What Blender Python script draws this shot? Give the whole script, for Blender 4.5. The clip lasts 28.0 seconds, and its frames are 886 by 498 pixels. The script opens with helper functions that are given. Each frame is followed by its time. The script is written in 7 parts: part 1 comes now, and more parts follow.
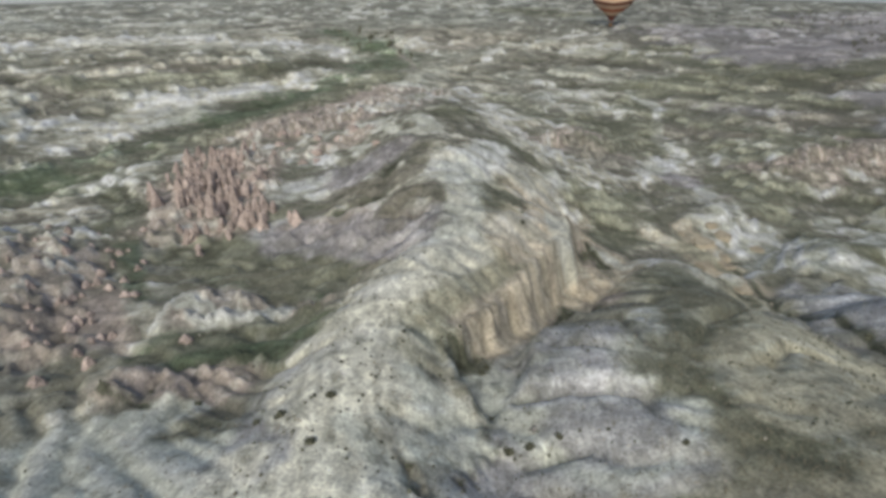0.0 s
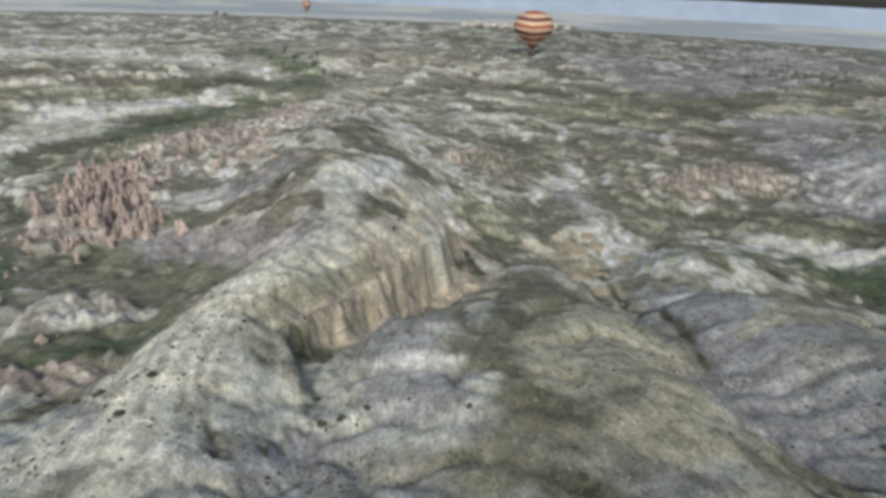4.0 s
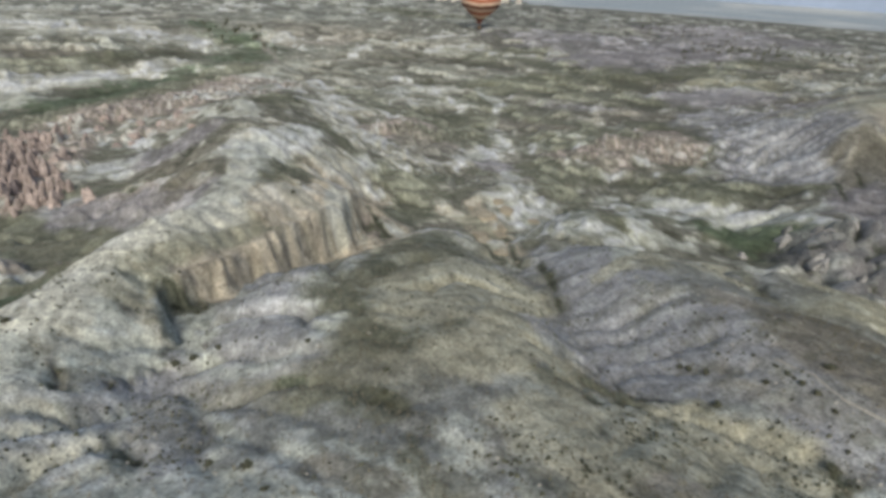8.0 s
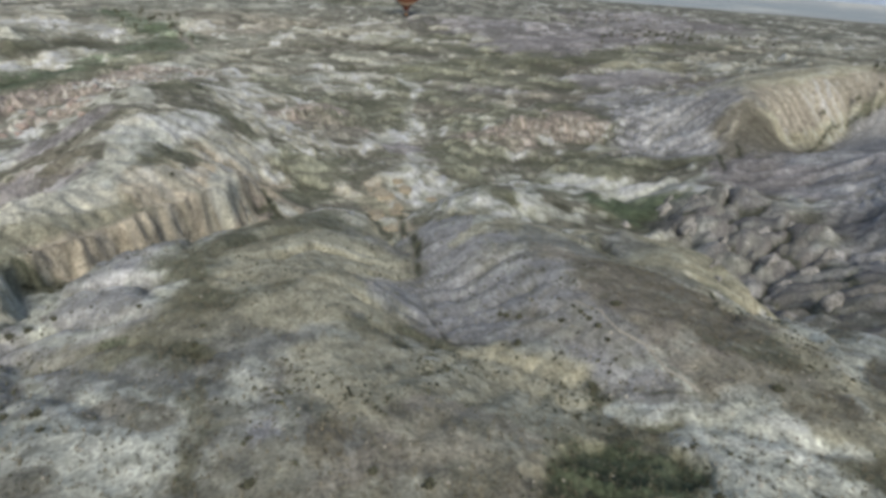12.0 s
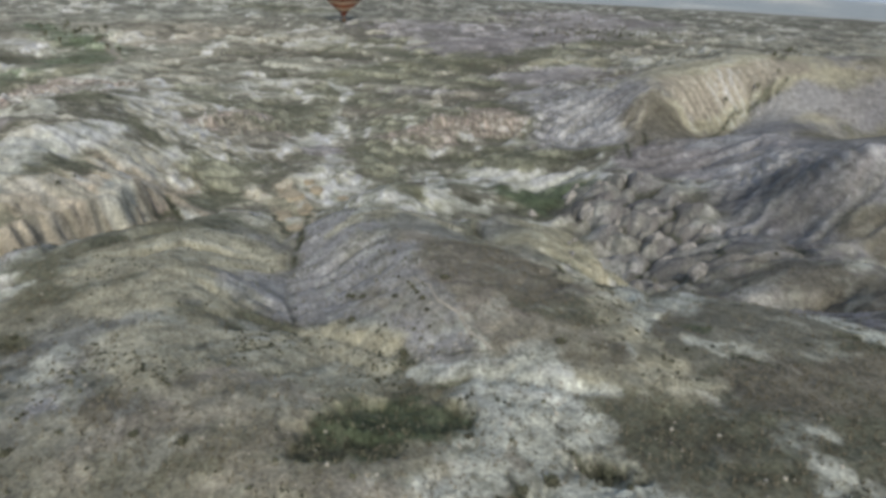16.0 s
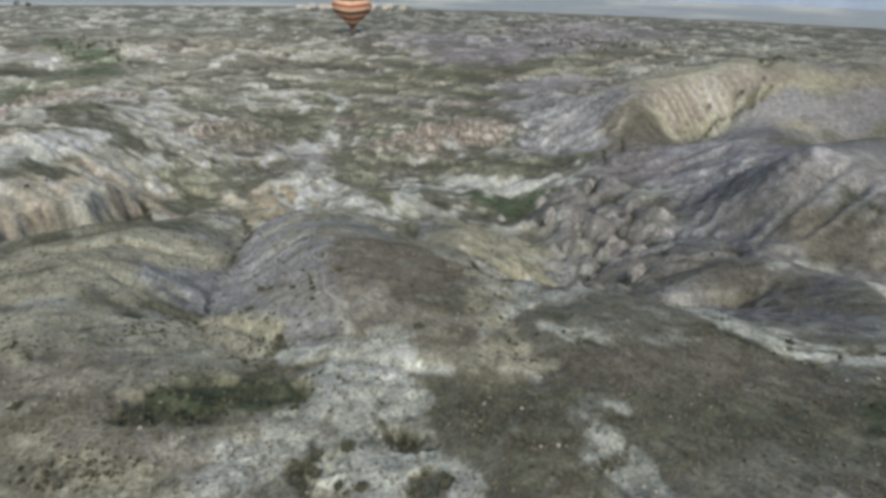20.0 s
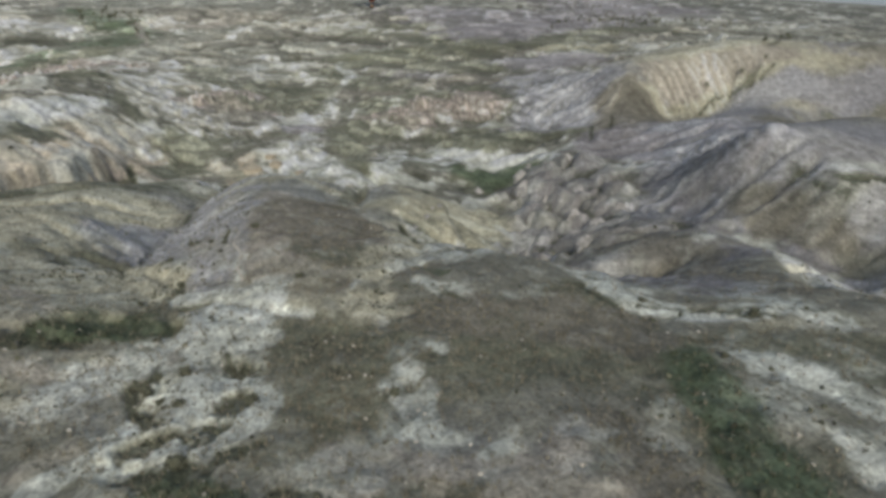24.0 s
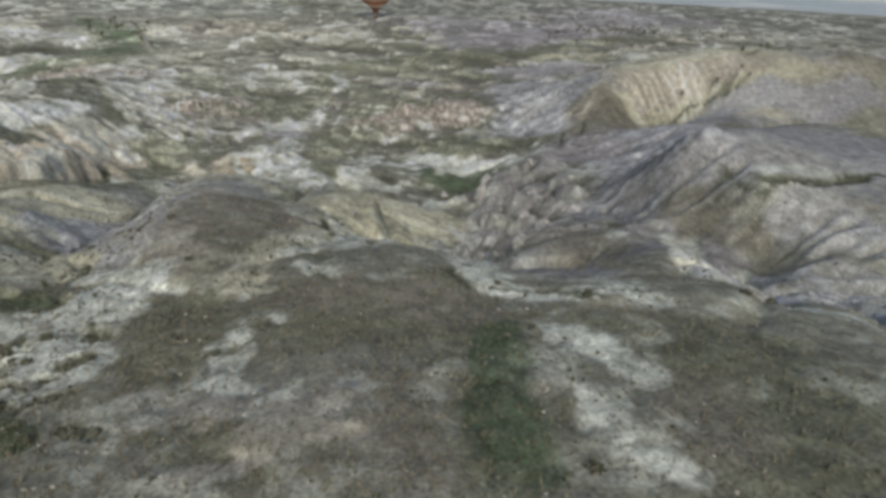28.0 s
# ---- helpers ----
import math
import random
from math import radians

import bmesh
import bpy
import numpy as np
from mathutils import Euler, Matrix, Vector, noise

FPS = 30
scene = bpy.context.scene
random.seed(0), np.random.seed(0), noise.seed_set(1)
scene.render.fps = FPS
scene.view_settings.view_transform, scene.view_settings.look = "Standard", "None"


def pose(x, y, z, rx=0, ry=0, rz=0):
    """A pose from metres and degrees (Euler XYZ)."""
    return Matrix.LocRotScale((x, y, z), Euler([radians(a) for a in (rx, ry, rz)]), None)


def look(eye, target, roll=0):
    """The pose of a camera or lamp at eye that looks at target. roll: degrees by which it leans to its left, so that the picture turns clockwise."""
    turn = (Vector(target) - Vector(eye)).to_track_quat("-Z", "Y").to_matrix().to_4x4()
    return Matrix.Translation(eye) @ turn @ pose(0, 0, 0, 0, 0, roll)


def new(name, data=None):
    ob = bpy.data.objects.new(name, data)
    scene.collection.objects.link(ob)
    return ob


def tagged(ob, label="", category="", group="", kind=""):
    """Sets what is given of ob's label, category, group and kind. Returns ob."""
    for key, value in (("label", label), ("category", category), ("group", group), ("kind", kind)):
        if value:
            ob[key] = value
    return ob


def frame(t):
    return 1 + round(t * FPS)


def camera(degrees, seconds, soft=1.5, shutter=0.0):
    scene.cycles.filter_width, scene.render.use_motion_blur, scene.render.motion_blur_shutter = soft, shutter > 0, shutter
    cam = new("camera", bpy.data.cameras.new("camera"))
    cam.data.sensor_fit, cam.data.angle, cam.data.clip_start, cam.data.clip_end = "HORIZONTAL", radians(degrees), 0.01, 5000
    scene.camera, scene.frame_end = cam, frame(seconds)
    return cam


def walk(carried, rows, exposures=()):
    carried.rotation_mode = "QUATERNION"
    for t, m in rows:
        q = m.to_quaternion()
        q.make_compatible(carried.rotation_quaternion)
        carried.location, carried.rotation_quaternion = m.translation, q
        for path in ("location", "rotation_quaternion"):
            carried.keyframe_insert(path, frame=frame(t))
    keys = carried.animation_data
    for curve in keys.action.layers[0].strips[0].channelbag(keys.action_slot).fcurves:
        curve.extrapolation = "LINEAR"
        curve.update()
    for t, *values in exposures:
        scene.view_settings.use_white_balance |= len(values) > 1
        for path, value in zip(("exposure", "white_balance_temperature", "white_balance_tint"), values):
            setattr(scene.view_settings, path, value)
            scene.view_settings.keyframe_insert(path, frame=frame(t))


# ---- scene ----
cam = camera(72.4, 28.0, soft=3.7)
METRES, EYE, TILT, LEAN, TURN = 100.0, 50.0, -25.8, 0.0, 0.0
ROWS = [
    (0.0, 0.0, 0.0, 0.0, 0.0, 0.0, -0.0),
    (0.5, 0.0154, -0.0085, -0.0042, -0.07, 0.03, -0.01),
    (1.0, 0.0307, -0.0164, -0.0088, -0.62, 0.21, 0.01),
    (1.5, 0.045, -0.025, -0.0127, -1.74, 0.12, -0.35),
    (2.0, 0.0601, -0.0326, -0.0169, -2.93, 0.17, -0.64),
    (2.5, 0.0751, -0.0412, -0.0215, -4.74, -0.25, -0.68),
    (3.0, 0.0902, -0.0493, -0.0255, -5.97, 0.17, -0.66),
    (3.5, 0.1053, -0.0577, -0.0301, -6.55, 1.24, 0.02),
    (5.5, 0.1659, -0.0903, -0.0483, -2.74, 2.88, 0.84),
    (6.0, 0.1808, -0.0975, -0.0529, -4.03, 1.96, 0.67),
    (6.5, 0.1959, -0.1059, -0.0576, -5.49, 1.43, 0.57),
    (7.0, 0.2111, -0.114, -0.0622, -7.23, 0.23, 0.2),
    (7.5, 0.2265, -0.122, -0.067, -8.22, -0.79, -0.02),
    (8.0, 0.2416, -0.13, -0.0716, -9.56, -0.02, 1.19),
    (8.5, 0.2567, -0.1387, -0.0762, -10.32, -0.56, 1.2),
    (9.0, 0.2715, -0.1461, -0.0811, -10.95, -0.36, 1.88),
    (9.5, 0.2869, -0.1544, -0.0854, -11.22, -0.91, 1.99),
    (10.0, 0.3015, -0.1623, -0.0902, -11.97, -1.27, 2.09),
    (10.5, 0.317, -0.1706, -0.095, -11.99, -1.49, 1.92),
    (11.0, 0.3321, -0.1789, -0.0998, -13.02, -1.23, 1.8),
    (11.5, 0.3461, -0.1863, -0.1041, -13.67, -1.04, 2.2),
    (12.0, 0.3612, -0.1946, -0.1089, -14.56, -1.18, 3.47),
    (12.5, 0.3759, -0.2028, -0.1129, -15.13, -1.57, 4.23),
    (13.0, 0.3911, -0.2111, -0.1181, -16.35, -0.22, 4.34),
    (13.5, 0.4058, -0.2194, -0.1224, -16.52, -0.92, 4.55),
    (15.5, 0.4668, -0.2524, -0.1408, -18.78, -1.24, 6.22),
    (16.0, 0.4821, -0.2606, -0.1453, -18.28, -1.11, 6.45),
    (16.5, 0.497, -0.2688, -0.1497, -17.91, -0.97, 6.42),
    (17.0, 0.5122, -0.2772, -0.154, -17.63, -1.0, 6.47),
    (17.5, 0.5272, -0.2859, -0.1584, -17.62, -0.5, 6.39),
    (18.0, 0.5425, -0.2943, -0.1628, -17.25, -0.1, 6.66),
    (18.5, 0.5575, -0.3029, -0.1672, -17.26, 0.47, 6.55),
    (19.0, 0.5725, -0.3112, -0.1712, -16.98, -0.24, 6.42),
    (19.5, 0.5873, -0.3196, -0.1755, -16.82, -0.17, 6.34),
    (20.0, 0.6026, -0.3285, -0.1798, -16.55, 0.13, 6.33),
    (20.5, 0.6177, -0.3366, -0.1837, -16.2, 0.15, 6.27),
    (21.0, 0.6327, -0.3457, -0.1882, -15.62, -0.42, 6.11),
    (21.5, 0.6479, -0.3542, -0.1924, -14.91, -1.53, 5.93),
    (23.5, 0.7083, -0.39, -0.2092, -14.59, -0.97, 5.02),
    (24.0, 0.7234, -0.399, -0.2135, -14.19, -1.71, 4.86),
    (24.5, 0.7387, -0.408, -0.2177, -14.08, -1.63, 4.94),
    (25.0, 0.754, -0.4173, -0.2218, -14.13, -1.41, 4.84),
    (25.5, 0.7692, -0.4261, -0.226, -13.98, -1.16, 4.79),
    (26.0, 0.7845, -0.4356, -0.2303, -13.76, -1.46, 4.77),
    (26.5, 0.7996, -0.4447, -0.2344, -13.6, -1.22, 4.63),
    (27.0, 0.815, -0.4541, -0.2387, -13.42, -1.05, 4.55),
    (27.5, 0.8303, -0.463, -0.2428, -13.3, -0.91, 4.45),
    (28.0, 0.8455, -0.4726, -0.247, -13.05, -0.7, 4.37),
]
walk(cam, [(t, pose(0, 0, EYE, TILT, LEAN, TURN) @ pose(METRES * x, METRES * y, METRES * z, 90 + pitch, roll, yaw)) for t, x, y, z, yaw, pitch, roll in ROWS])

# ---- light: a low, veiled morning sun under a hazy sky ----
SUN_AZIMUTH, SUN_HEIGHT = 192.0, 38.0
world = bpy.data.worlds.new("hazy_sky")
scene.world = world
world.use_nodes = True
sky_nodes = world.node_tree.nodes
sky = sky_nodes.new("ShaderNodeTexSky")
sky.sky_type, sky.sun_disc = "NISHITA", False
sky.sun_elevation, sky.sun_rotation = radians(SUN_HEIGHT), radians(SUN_AZIMUTH)
sky.air_density, sky.dust_density = 1.0, 4.0
world.node_tree.links.new(sky.outputs["Color"], sky_nodes["Background"].inputs["Color"])
sky_nodes["Background"].inputs["Strength"].default_value = 0.116
lamp = bpy.data.lights.new("sun", "SUN")
lamp.energy, lamp.angle, lamp.color = 1.65, radians(14), (1.0, 0.95, 0.85)
sun_dir = Vector((math.sin(radians(SUN_AZIMUTH)) * math.cos(radians(SUN_HEIGHT)), math.cos(radians(SUN_AZIMUTH)) * math.cos(radians(SUN_HEIGHT)), math.sin(radians(SUN_HEIGHT))))
new("sun", lamp).matrix_world = look(sun_dir * 500, (0, 0, 0))

# ---- materials ----


def rough_material(name, colour, spread=0.25, size=1.0, roughness=0.92, bump=0.3, attribute="", mottle=0.0, island=0.0):
    """A dry natural surface: grain, specks and blotches over a base colour (or a colour attribute), with relief.
    island: how far loose pieces of one mesh differ in brightness."""
    m = bpy.data.materials.new(name)
    m.use_nodes = True
    tree = m.node_tree
    n, link = tree.nodes, tree.links.new
    bsdf = n["Principled BSDF"]
    bsdf.inputs["Roughness"].default_value = roughness
    bsdf.inputs["Specular IOR Level"].default_value = 0.15
    geo = n.new("ShaderNodeNewGeometry")

    def tex(scale, detail, rough=0.55):
        t = n.new("ShaderNodeTexNoise")
        t.inputs["Scale"].default_value, t.inputs["Detail"].default_value, t.inputs["Roughness"].default_value = scale, detail, rough
        link(geo.outputs["Position"], t.inputs["Vector"])
        return t.outputs["Fac"]

    def span(value, low, high, out_low, out_high):
        r = n.new("ShaderNodeMapRange")
        for key, v in (("From Min", low), ("From Max", high), ("To Min", out_low), ("To Max", out_high)):
            r.inputs[key].default_value = v
        link(value, r.inputs["Value"])
        return r.outputs[0]

    def scaled(vector, factor):
        v = n.new("ShaderNodeVectorMath")
        v.operation = "SCALE"
        link(vector, v.inputs[0])
        link(factor, v.inputs["Scale"])
        return v.outputs[0]

    if attribute:
        base = n.new("ShaderNodeAttribute")
        base.attribute_name = attribute
        out = base.outputs["Color"]
    else:
        base = n.new("ShaderNodeRGB")
        base.outputs[0].default_value = (*colour, 1)
        out = base.outputs[0]
    coarse, fine = tex(0.45 / size, 6), tex(3.2 / size, 5, 0.65)
    out = scaled(out, span(coarse, 0.35, 0.65, 1 - 0.55 * spread, 1 + 0.55 * spread))
    out = scaled(out, span(fine, 0.38, 0.62, 1 - 0.8 * spread, 1 + 0.8 * spread))
    if mottle:
        lay = n.new("ShaderNodeMapping")
        lay.inputs["Rotation"].default_value = (0, 0, radians(38))
        lay.inputs["Scale"].default_value = (1.0, 0.42, 0.6)
        link(geo.outputs["Position"], lay.inputs["Vector"])
        for scale, low, high, to in ((0.8, 0.52, 0.63, 1 - 0.8 * mottle), (1.9, 0.53, 0.64, 1 - mottle), (1.25, 0.55, 0.66, 1 + 1.1 * mottle)):
            grain = tex(scale / size, 4, 0.62)
            link(lay.outputs["Vector"], grain.node.inputs["Vector"])
            out = scaled(out, span(grain, low, high, 1.0, to))
    if island:
        out = scaled(out, span(geo.outputs["Random Per Island"], 0, 1, 1 - island, 1 + island))
    elif not attribute:
        own = n.new("ShaderNodeObjectInfo")
        out = scaled(out, span(own.outputs["Random"], 0, 1, 0.78, 1.2))
    link(out, bsdf.inputs["Base Color"])
    if bump:
        both = n.new("ShaderNodeMath")
        both.operation = "ADD"
        link(coarse, both.inputs[0])
        link(fine, both.inputs[1])
        relief = n.new("ShaderNodeBump")
        relief.inputs["Strength"].default_value, relief.inputs["Distance"].default_value = bump, 0.16 * size
        link(both.outputs[0], relief.inputs["Height"])
        link(relief.outputs["Normal"], bsdf.inputs["Normal"])
    return m


GROUND = rough_material("ground", (0.3, 0.3, 0.25), 0.33, 1.0, 0.95, 0.8, "tint", 0.26)
SCRUB_LEAF = rough_material("scrub_leaf", (0.095, 0.1, 0.07), 0.4, 0.4, 0.9, 0.6, island=0.45)
DRY_GRASS = rough_material("dry_grass", (0.2, 0.19, 0.142), 0.3, 0.5, 0.9, 0.0, island=0.4)
GREEN_GRASS = rough_material("green_grass", (0.088, 0.102, 0.062), 0.3, 0.5, 0.9, 0.0, island=0.5)
PALE_STONE = rough_material("pale_stone", (0.36, 0.35, 0.30), 0.3, 0.3, 0.9, 0.4, island=0.35)
PINK_TUFF = rough_material("pink_tuff", (0.37, 0.316, 0.288), 0.5, 1.2, 0.93, 1.0)
MAUVE_TUFF = rough_material("mauve_tuff", (0.3, 0.3, 0.287), 0.5, 1.4, 0.93, 1.0)
CREAM_TUFF = rough_material("cream_tuff", (0.36, 0.325, 0.245), 0.35, 1.2, 0.93, 1.0)
TREE_LEAF = rough_material("tree_leaf", (0.13, 0.14, 0.10), 0.4, 2.0, 0.9, 0.6)
BARK = rough_material("bark", (0.13, 0.10, 0.075), 0.3, 0.5, 0.9, 0.6)
PLASTER = rough_material("plaster", (0.66, 0.65, 0.60), 0.12, 3.0, 0.85, 0.2)
ROOF_TILE = rough_material("roof_tile", (0.42, 0.36, 0.31), 0.2, 1.0, 0.85, 0.4)
WINDOW_DARK = rough_material("window_pane", (0.05, 0.055, 0.06), 0.1, 1.0, 0.25, 0.0)
TRACK_DIRT = rough_material("track_dirt", (0.40, 0.385, 0.33), 0.2, 1.5, 0.95, 0.4)
CLOTH_DARK = rough_material("cloth_dark_red", (0.14, 0.055, 0.04), 0.12, 8.0, 0.75, 0.05)
CLOTH_CREAM = rough_material("cloth_cream", (0.55, 0.42, 0.32), 0.1, 8.0, 0.75, 0.05)
CLOTH_ORANGE = rough_material("cloth_orange", (0.34, 0.115, 0.065), 0.12, 8.0, 0.75, 0.05)
WICKER = rough_material("wicker", (0.22, 0.14, 0.08), 0.3, 0.4, 0.85, 0.5)
CORD = rough_material("cord", (0.10, 0.09, 0.08), 0.1, 0.5, 0.8, 0.0)

# ---- ground cover: strokes of each soil (kind, half-width in metres, x and y along it) ----
# scrub strokes stand for dark plants and also paint shade of caves and hollows
COVER_RIDGE_A = [
    ('pale', 2.4, [(-14.8, 32.4), (-12.4, 38.3), (-9.9, 46.3), (-8.7, 53.8), (-7.3, 64.8), (-3.6, 76.5), (1.5, 91.3), (5.8, 103.1)]),
    ('pale', 2.2, [(5.8, 103.1), (4.9, 123.5), (2.2, 143)]),
    ('pale', 2.4, [(-9.9, 35.2), (-8.3, 42.3), (-7.8, 50.6)]),
    ('pale', 1.76, [(-12.8, 32.8), (-10.3, 37.3)]),
    ('olive', 2.6, [(1.2, 68), (5.1, 75.1), (10.1, 84.5)]),
    ('pale', 2.5, [(-3.1, 63.2), (1.3, 74.4), (9, 91.2), (15.2, 102.8)]),
    ('cream', 3.7, [(5.4, 68.3), (10.8, 77.7), (16.9, 88.6)]),
    ('cream', 6.7, [(18.5, 103.4), (22.9, 103.1), (28.1, 100.3)]),
    ('cream', 2.3, [(20.2, 139.1), (22.1, 119.6), (25.2, 115.1)]),
    ('pink', 1.77, [(14.8, 79.5), (19.3, 85.4), (26.2, 90.9)]),
]
COVER_RIDGE_B = [
    ('cream', 3.3, [(32.5, 129.5), (38.2, 122.7), (38.1, 105.3)]),
    ('pale', 1.71, [(-2.3, 44.4), (0.9, 43.8), (3.1, 44.7)]),
    ('pale', 0.65, [(-5.1, 53.7), (-1.5, 55), (1, 54.3)]),
    ('grey', 1.1, [(-3.6, 47.9), (-1.4, 49.5)]),
    # shaded hollow at the dome's foot, painted dark
    ('scrub', 0.71, [(-2.5, 37.1), (-1.9, 34.2)]),
    ('scrub', 0.66, [(5.3, 50.5), (4, 42.9), (2.2, 38.4)]),
    ('green', 1, [(1.1, 61.2), (2.9, 59), (6.8, 67)]),
    ('scrub', 0.48, [(3.5, 58.6), (5.3, 55.2)]),
    # shade of the cliff's cave painted dark, then two fissures
    ('scrub', 1.65, [(15.5, 76), (20.9, 87.5)]),
    ('scrub', 0.39, [(20.2, 110.2), (18.2, 97.7), (17.6, 89.4)]),
    ('scrub', 0.72, [(35.3, 141.1), (33.3, 118.8), (31, 99.9)]),
    ('olive', 4.4, [(46, 169.3), (44.2, 146.8), (44.7, 136.4)]),
    ('olive', 3.2, [(-3.6, 154.6), (9.2, 145.5), (20.8, 193.7)]),
]
COVER_RIDGE_C = [
    ('pale', 3.1, [(21.1, 150.5), (25.6, 139.3)]),
    ('pale', 4.5, [(23.8, 214.7), (31.2, 215.4), (37.8, 179.6)]),
    ('pink', 10.1, [(46.8, 219.3), (62, 234)]),
    ('olive', 23.2, [(71, 284), (77, 256)]),
    ('slate', 9.6, [(271.1, 151.8), (283, 141), (301.7, 142.6)]),
    ('slate', 39.2, [(336, 204), (412, 230)]),
    ('brown', 3.9, [(193.9, 163.7), (183.6, 144), (173, 115.8)]),
    ('scrub', 0.67, [(184, 154.5), (170.2, 127.7)]),
    ('scrub', 0.61, [(190.2, 150.9), (174.2, 123.5)]),
    ('slate', 13.8, [(193.6, 121.5), (198, 106), (192.7, 89.8)]),
    ('mauve', 4.1, [(169.1, 83.8), (158.2, 56.1), (160.7, 49.1)]),
    ('scrub', 0.52, [(160.6, 51.5), (162, 46.7), (162.1, 36.5)]),
]
COVER_LEFTVALLEY_A = [
    ('pink', 5.8, [(-87.6, 117.7), (-72.5, 93.1), (-59.3, 72.9)]),
    ('pink', 4, [(-68.9, 102.5), (-56.6, 85), (-49.2, 76)]),
    ('pink', 13.6, [(-67.8, 137.6), (-68, 157), (-73, 208)]),
    ('pink', 6.4, [(-52.8, 135.2), (-51, 154), (-58.8, 193.6)]),
    ('pink', 3.8, [(-38.8, 128.6), (-21.2, 112.3), (-9.5, 111.9)]),
    ('pink', 2.5, [(-26.1, 112.4), (-8.5, 97.9)]),
    ('lilac', 2.4, [(-40.4, 129.8), (-29.5, 129.4)]),
    ('olive', 5.8, [(-40.3, 140.5), (-26.7, 145.6), (-11.2, 135.5)]),
    ('brown', 3.3, [(-24.1, 172.5), (-13.3, 163)]),
    ('pink', 31.1, [(-66, 255), (-49, 287), (-32, 328)]),
    ('pink', 7.7, [(-41.4, 192.5), (-27.7, 201.6)]),
    ('chalk', 3.4, [(-41.8, 160.6), (-31.9, 149.5)]),
    ('olive', 7.8, [(-49.2, 113.1), (-37, 104.4), (-24.7, 94.8)]),
]
COVER_LEFTVALLEY_B = [
    ('green', 2.1, [(-24, 100.9), (-20.1, 87.4)]),
    ('green', 5.7, [(-32, 72), (-25.5, 72.8), (-16.6, 66.6)]),
    ('pale', 2.3, [(-39.9, 77.4), (-38.6, 83), (-33.9, 85.5), (-23.3, 81.2)]),
    ('pale', 2.5, [(-40.1, 97.7), (-33.4, 87.4), (-26, 84.5)]),
    ('scrub', 5.2, [(-106.5, 181.5), (-78.1, 142.2), (-80, 134.7)]),
    ('green', 2.8, [(-71.5, 123), (-56.1, 95.9)]),
    ('green', 2.7, [(-39.2, 71.5), (-35.5, 68.8)]),
    ('pale', 1.69, [(-45.1, 55), (-41.1, 59.9), (-33.4, 63.6)]),
    ('pink', 2.5, [(-39.7, 61.3), (-34.1, 65.3), (-25.1, 59.3)]),
    ('lilac', 6.2, [(-36.8, 41.7), (-34.3, 43.1)]),
    ('chalk', 3.8, [(-36.3, 49.1), (-25.8, 43)]),
    ('olive', 4.2, [(-27.5, 49), (-20.5, 47.1), (-18.1, 50.9)]),
    ('grey', 4.9, [(-17.3, 48.4), (-15.1, 59.8), (-14.7, 68.9)]),
]
COVER_LEFTVALLEY_C = [
    ('chalk', 6.5, [(-109.2, 183.1), (-99.2, 186.2)]),
]
COVER_FAR_A = [
    ('pale', 40.2, [(-298, 513), (-276, 556), (-229, 553), (-180, 550), (-135, 558), (-91, 561)]),
    ('pale', 7.9, [(-162.3, 321.1), (-146.5, 368.4), (-113.8, 403.3), (-76.4, 455.6)]),
    ('brown', 15.7, [(-218, 408), (-171, 415), (-129, 430)]),
    ('green', 23.9, [(-126, 719), (-70, 593), (-35, 498)]),
    ('straw', 34.6, [(-29, 607), (27, 652)]),
    ('pale', 9.3, [(38, 541), (48, 593), (90, 626), (155, 664)]),
    ('pale', 19, [(139, 582), (196, 549), (244, 525)]),
    ('mauve', 70.9, [(255, 683), (291, 587), (302, 473)]),
    ('mauve', 70.3, [(590, 880), (566, 726)]),
    ('olive', 46.6, [(103, 992), (177, 905)]),
    ('brown', 19.5, [(161, 433), (204, 386)]),
    ('olive', 16.8, [(256, 358), (274, 332)]),
]
COVER_FAR_B = [
    ('mauve', 40.7, [(260, 521), (287, 480), (286, 433)]),
    ('straw', 25.5, [(185, 522), (226, 518)]),
    ('brown', 11.7, [(110, 292), (126, 255), (141.4, 249.2)]),
    ('olive', 13.4, [(86, 339), (107, 345)]),
    ('olive', 23.3, [(273, 397), (298, 374)]),
    ('brown', 17.5, [(205.6, 352.3), (231, 356)]),
    ('mauve', 17.9, [(246, 247), (239, 202)]),
    ('mauve', 69.7, [(308, 662), (321, 553), (431, 637)]),
    ('olive', 26.4, [(175, 531), (213, 427)]),
    ('brown', 11.5, [(111, 309), (133, 264)]),
    ('olive', 16.3, [(121, 400), (161, 343)]),
    ('mauve', 52.2, [(280, 608), (310, 529), (327, 490)]),
    ('olive', 31.5, [(332, 458), (388, 456)]),
    ('mauve', 55.3, [(470, 706), (637, 757)]),
    ('olive', 31, [(162, 403), (242, 415)]),
]
